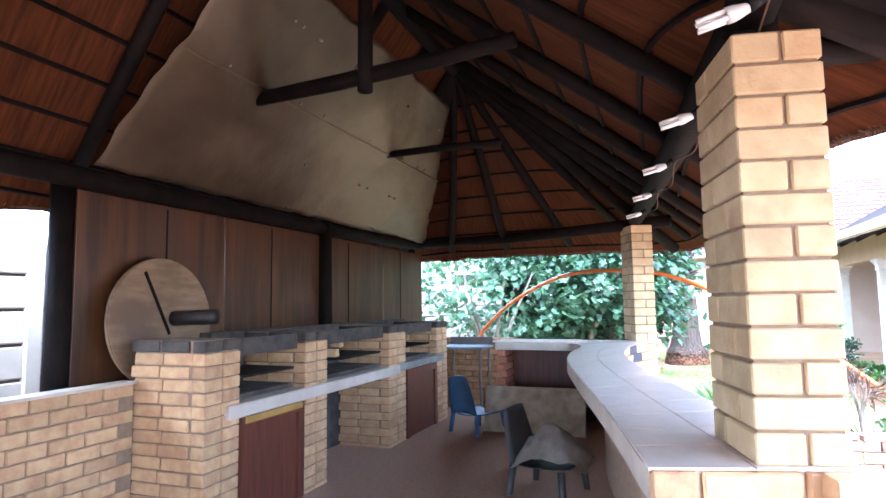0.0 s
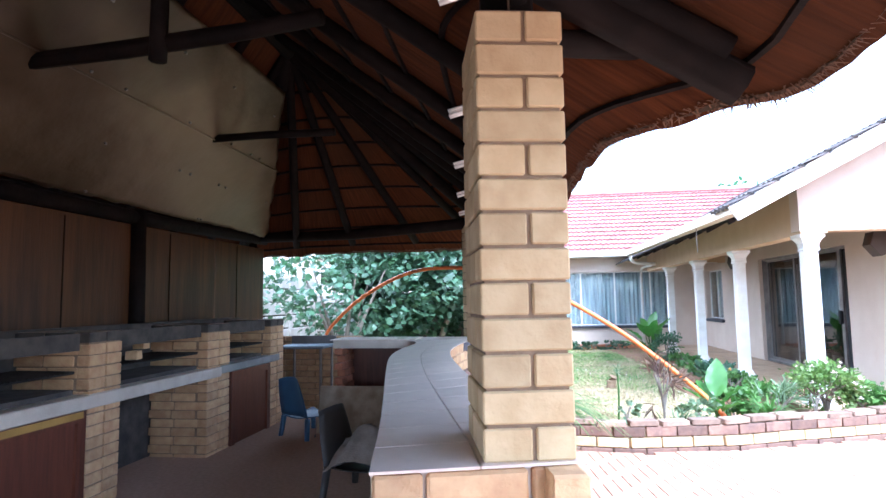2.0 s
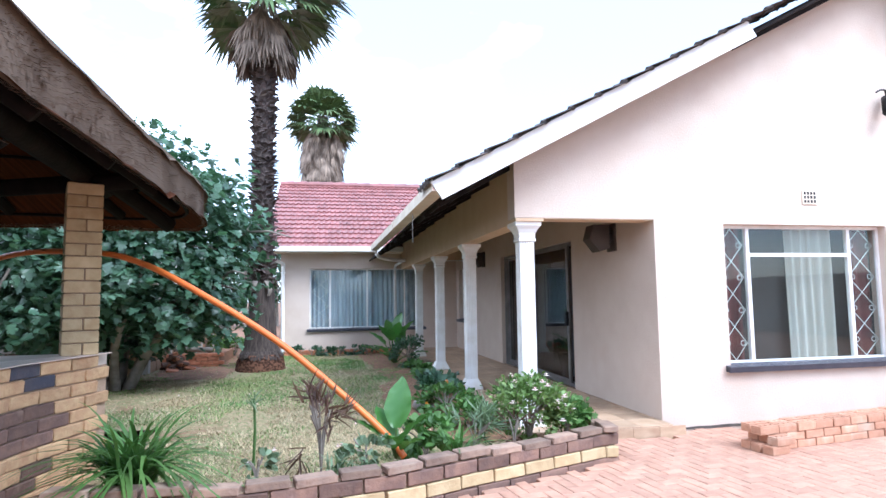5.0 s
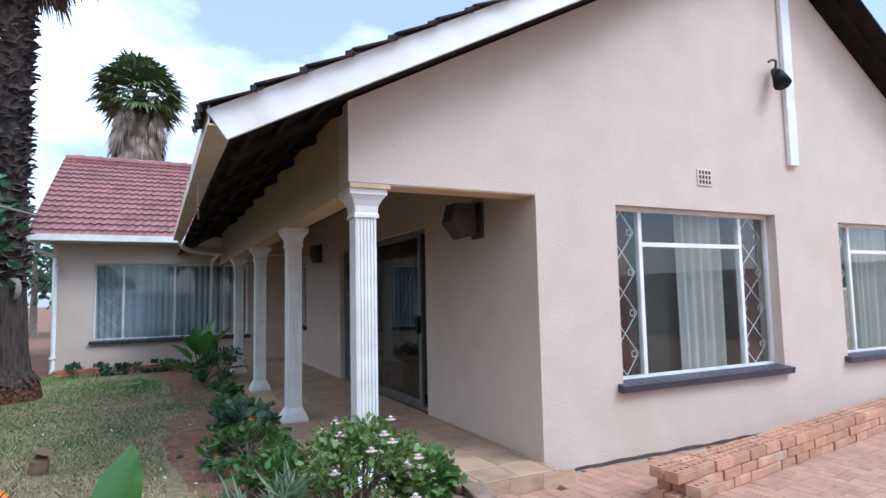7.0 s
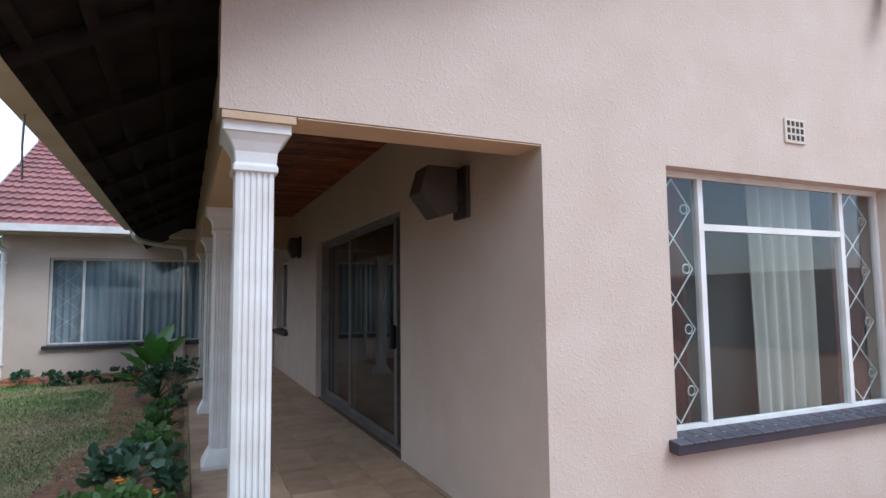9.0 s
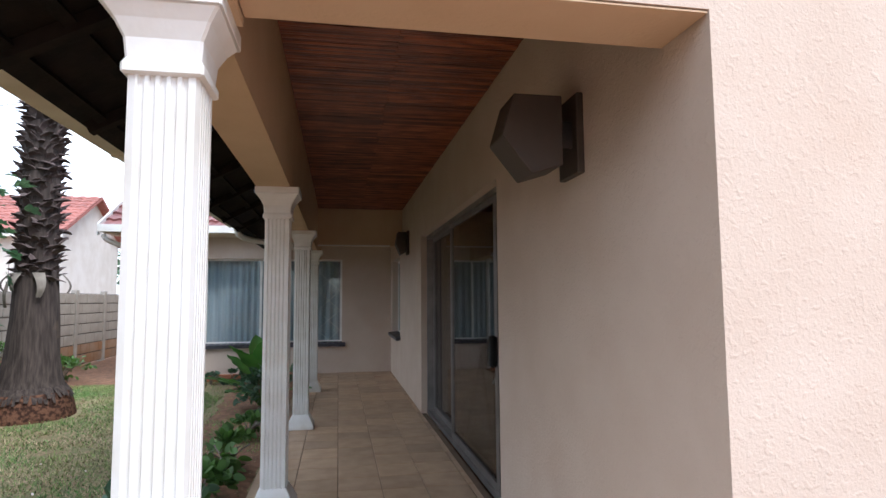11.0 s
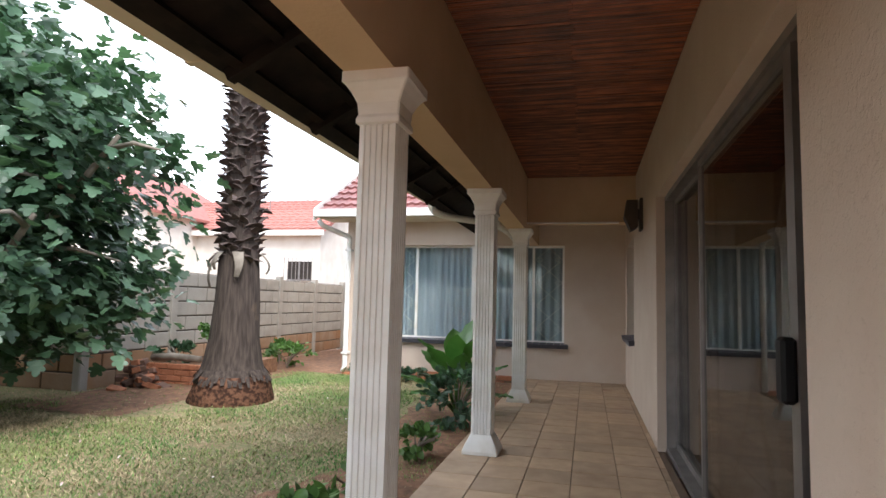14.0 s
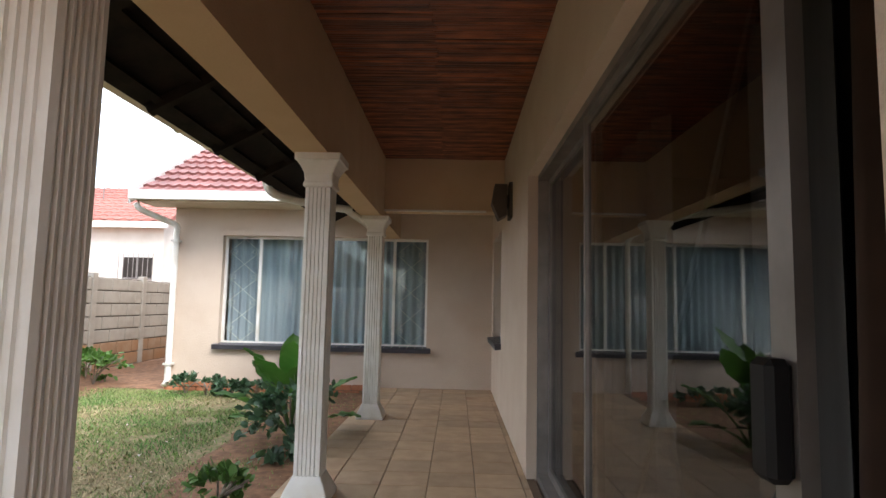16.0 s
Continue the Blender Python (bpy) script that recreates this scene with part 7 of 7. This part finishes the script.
for sgn, x0, k, n in ((1, EAVE_X - 0.05, ROOF_K, 19), (-1, 13.0, 0.68, 16)):
    a = math.atan(k)
    for r in range(n):
        s = r * 0.318
        for c in range(2 if sgn > 0 else 1):
            yy = ROOF_Y0 + 0.06 + c * 0.29 + (0.0 if sgn > 0 else 0.2)
            p = Vector((x0 + sgn * s * math.cos(a), yy, (roof_z(EAVE_X) + 0.06 if sgn > 0 else roof_z(13.0)) + 0.11 + s * math.sin(a)))
            m = Matrix.Translation(p) @ Matrix.Rotation(-sgn * math.pi / 2, 4, "Z") @ Matrix.Rotation(a + random.uniform(0.0, 0.05), 4, "X")
            ob = new("tile", gt)
            ob.parent = main_roof
            ob.matrix_local = m

# clay pavers, laid in a herringbone
pav = bevelled(-0.097, 0.097, -0.047, 0.047, -0.04, 0.0, 0.004)
pav_me = bpy.data.meshes.new("paver")
pav.to_mesh(pav_me)
pav.free()
pav_me.materials.append(M_PAVER)
lapa_edge = [(p.x, p.y) for p in outer[:-1]]


def on_paving(x, y):
    if y > 7.36 and x > 3.5 and x < 5.2:
        return False
    if y > 7.56 or y < -1.5 or x > 11.5:
        return False
    if -0.3 < x < 4.2 and y > bed_y(max(x, 0.05)) + 0.02:
        return False
    if x < 0.62 and y > 1.6:
        c = min(lapa_edge, key=lambda q: abs(q[1] - y))
        return x > c[0] + 0.02
    return x > 0.62 - 0.1


rest_v, rest_f = [], []
count = 0
U = 0.1
rot = Matrix.Rotation(radians(8), 2)
for i in range(-130, 130):
    for j in range(-130, 130):
        k = (i - j) % 4
        if k == 0:
            c, turn = Vector((i * U + U, j * U + U / 2)), 0.0
        elif k == 3:
            c, turn = Vector((i * U + U / 2, j * U + U)), math.pi / 2
        else:
            continue
        c = rot @ c
        if not on_paving(c.x, c.y):
            continue
        turn += radians(8)
        z = 0.004 * noise.noise(Vector((c.x * 0.9, c.y * 0.9, 0))) + random.uniform(-0.0015, 0.0015)
        if count < 300 and 3.0 < c.x < 6.2 and 4.6 < c.y < 7.0:
            ob = new("paver", pav_me)
            ob.parent = bed_sand
            ob.location, ob.rotation_euler = (c.x, c.y, z), (random.uniform(-0.012, 0.012), random.uniform(-0.012, 0.012), turn)
            count += 1
        else:
            m = Matrix.Translation((c.x, c.y, z)) @ Matrix.Rotation(turn, 4, "Z") @ Matrix.Rotation(random.uniform(-0.012, 0.012), 4, "X")
            o = len(rest_v)
            rest_v += [m @ v.co for v in pav_me.vertices]
            rest_f += [tuple(o + q for q in f.vertices) for f in pav_me.polygons]
tagged(mesh_part("pavers", rest_v, rest_f, M_PAVER_S, bed_sand), kind="stuff")

# bare earth along the veranda and the fence
def earth_strip(name, x0, x1, y0, y1, label):
    b = bmesh.new()
    n, k = int((y1 - y0) / 0.12), 12
    g = []
    for j in range(n + 1):
        y = y0 + (y1 - y0) * j / n
        a = x0 + 0.30 * noise.noise(Vector((0.3, y * 0.9, x0))) + 0.12 * noise.noise(Vector((0.3, y * 3.1, x0)))
        c = x1 + (0.30 * noise.noise(Vector((7.3, y * 0.9, x1))) + 0.12 * noise.noise(Vector((5.3, y * 3.1, x1))) if x1 < 3 else 0)
        if x0 < -3:
            a = x0
        g.append([b.verts.new((a + (c - a) * i / k, y, lawn_height(a + (c - a) * i / k, y) + (0.005 if 0 < i < k else -0.01) + (0.03 * abs(noise.noise(Vector((i * 0.9, y * 4, 1)))) if 0 < i < k else 0))) for i in range(k + 1)])
    for r0, r1 in zip(g, g[1:]):
        for i in range(k):
            b.faces.new((r0[i], r0[i + 1], r1[i + 1], r1[i]))
    setting(part(name, b, M_SOIL, None, "", True), label, "soil")


earth_strip("ground_border", 2.62, 3.58, 7.55, 17.1, "bare brown earth of the border beside the veranda")
earth_strip("ground_fence", -1.5, 0.1, 13.0, 17.15, "bare brown earth at the foot of the fence")

earth_strip("ground_side", -1.45, 0.62, 17.1, 23.6, "bare red earth between the wing and the fence")
bm = bmesh.new()
box(bm, -6.0, 8.0, 17.1, 30.0, -0.29, -0.03)
plain("ground_yard", bm, M_SOIL, "bare earth of the yard behind the wing", "ground")

# grass
gvs, gfs, dvs, dfs = [], [], [], []
tries = 0
while tries < 240000:
    tries += 1
    x, y = random.uniform(-3.3, 3.5), random.uniform(6.6, 17.0)
    if x < 0.05 and y < 9.2 or y < bed_y(max(x, 0.05)) + 0.7 or (Vector((x, y)) - Vector(PALM)).length < 0.55:
        continue
    p = noise.noise(Vector((x * 0.55, y * 0.55, 7))) + 0.5 * noise.noise(Vector((x * 1.9, y * 1.9, 2)))
    bare = p < -0.24 or (x > 2.55 and p < 0.3) or (x < -0.2 and y > 13.4 and p < 0.45)
    if bare and random.random() < 0.88:
        continue
    dry = noise.noise(Vector((x * 0.8, y * 0.8, 21))) + random.uniform(-0.45, 0.45) - 0.075 * (y - 12.5) > -0.02
    h = random.uniform(0.015, 0.045) * (0.75 if dry else 1.0)
    a = random.uniform(0, 6.28)
    lean = random.uniform(0.5, 2.6 if dry else 1.7)
    w = random.uniform(0.003, 0.006)
    b = Vector((x, y, lawn_height(x, y) - 0.003))
    tip = b + Vector((math.cos(a) * lean * h, math.sin(a) * lean * h, h))
    s = Vector((-math.sin(a), math.cos(a), 0)) * w
    vs, fs = (dvs, dfs) if dry else (gvs, gfs)
    k = len(vs)
    vs += [b - s, b + s, tip]
    fs.append((k, k + 1, k + 2))
tagged(mesh_part("grass", gvs, gfs, M_GRASS), "short patchy green lawn grass", "grass", kind="stuff")
tagged(mesh_part("dry_grass", dvs, dfs, M_DRY), "short dry straw-coloured lawn grass", "grass", kind="stuff")
# fallen petals and bits on the lawn
vs, fs = [], []
for i in range(110):
    x, y = random.choice(((1.9, 10.8), (2.2, 13.2), (0.4, 11.4), (2.6, 9.4)))
    x, y = x + random.gauss(0, 0.5), y + random.gauss(0, 0.7)
    leaf(vs, fs, Vector((x, y, lawn_height(x, y) + 0.03)), rnd_dir(), rnd_dir(2), random.uniform(0.014, 0.03), OVAL)
tagged(mesh_part("fallen_petals", vs, fs, M_PETAL_W), "scattered fallen white petals on the lawn", "petals", kind="stuff")
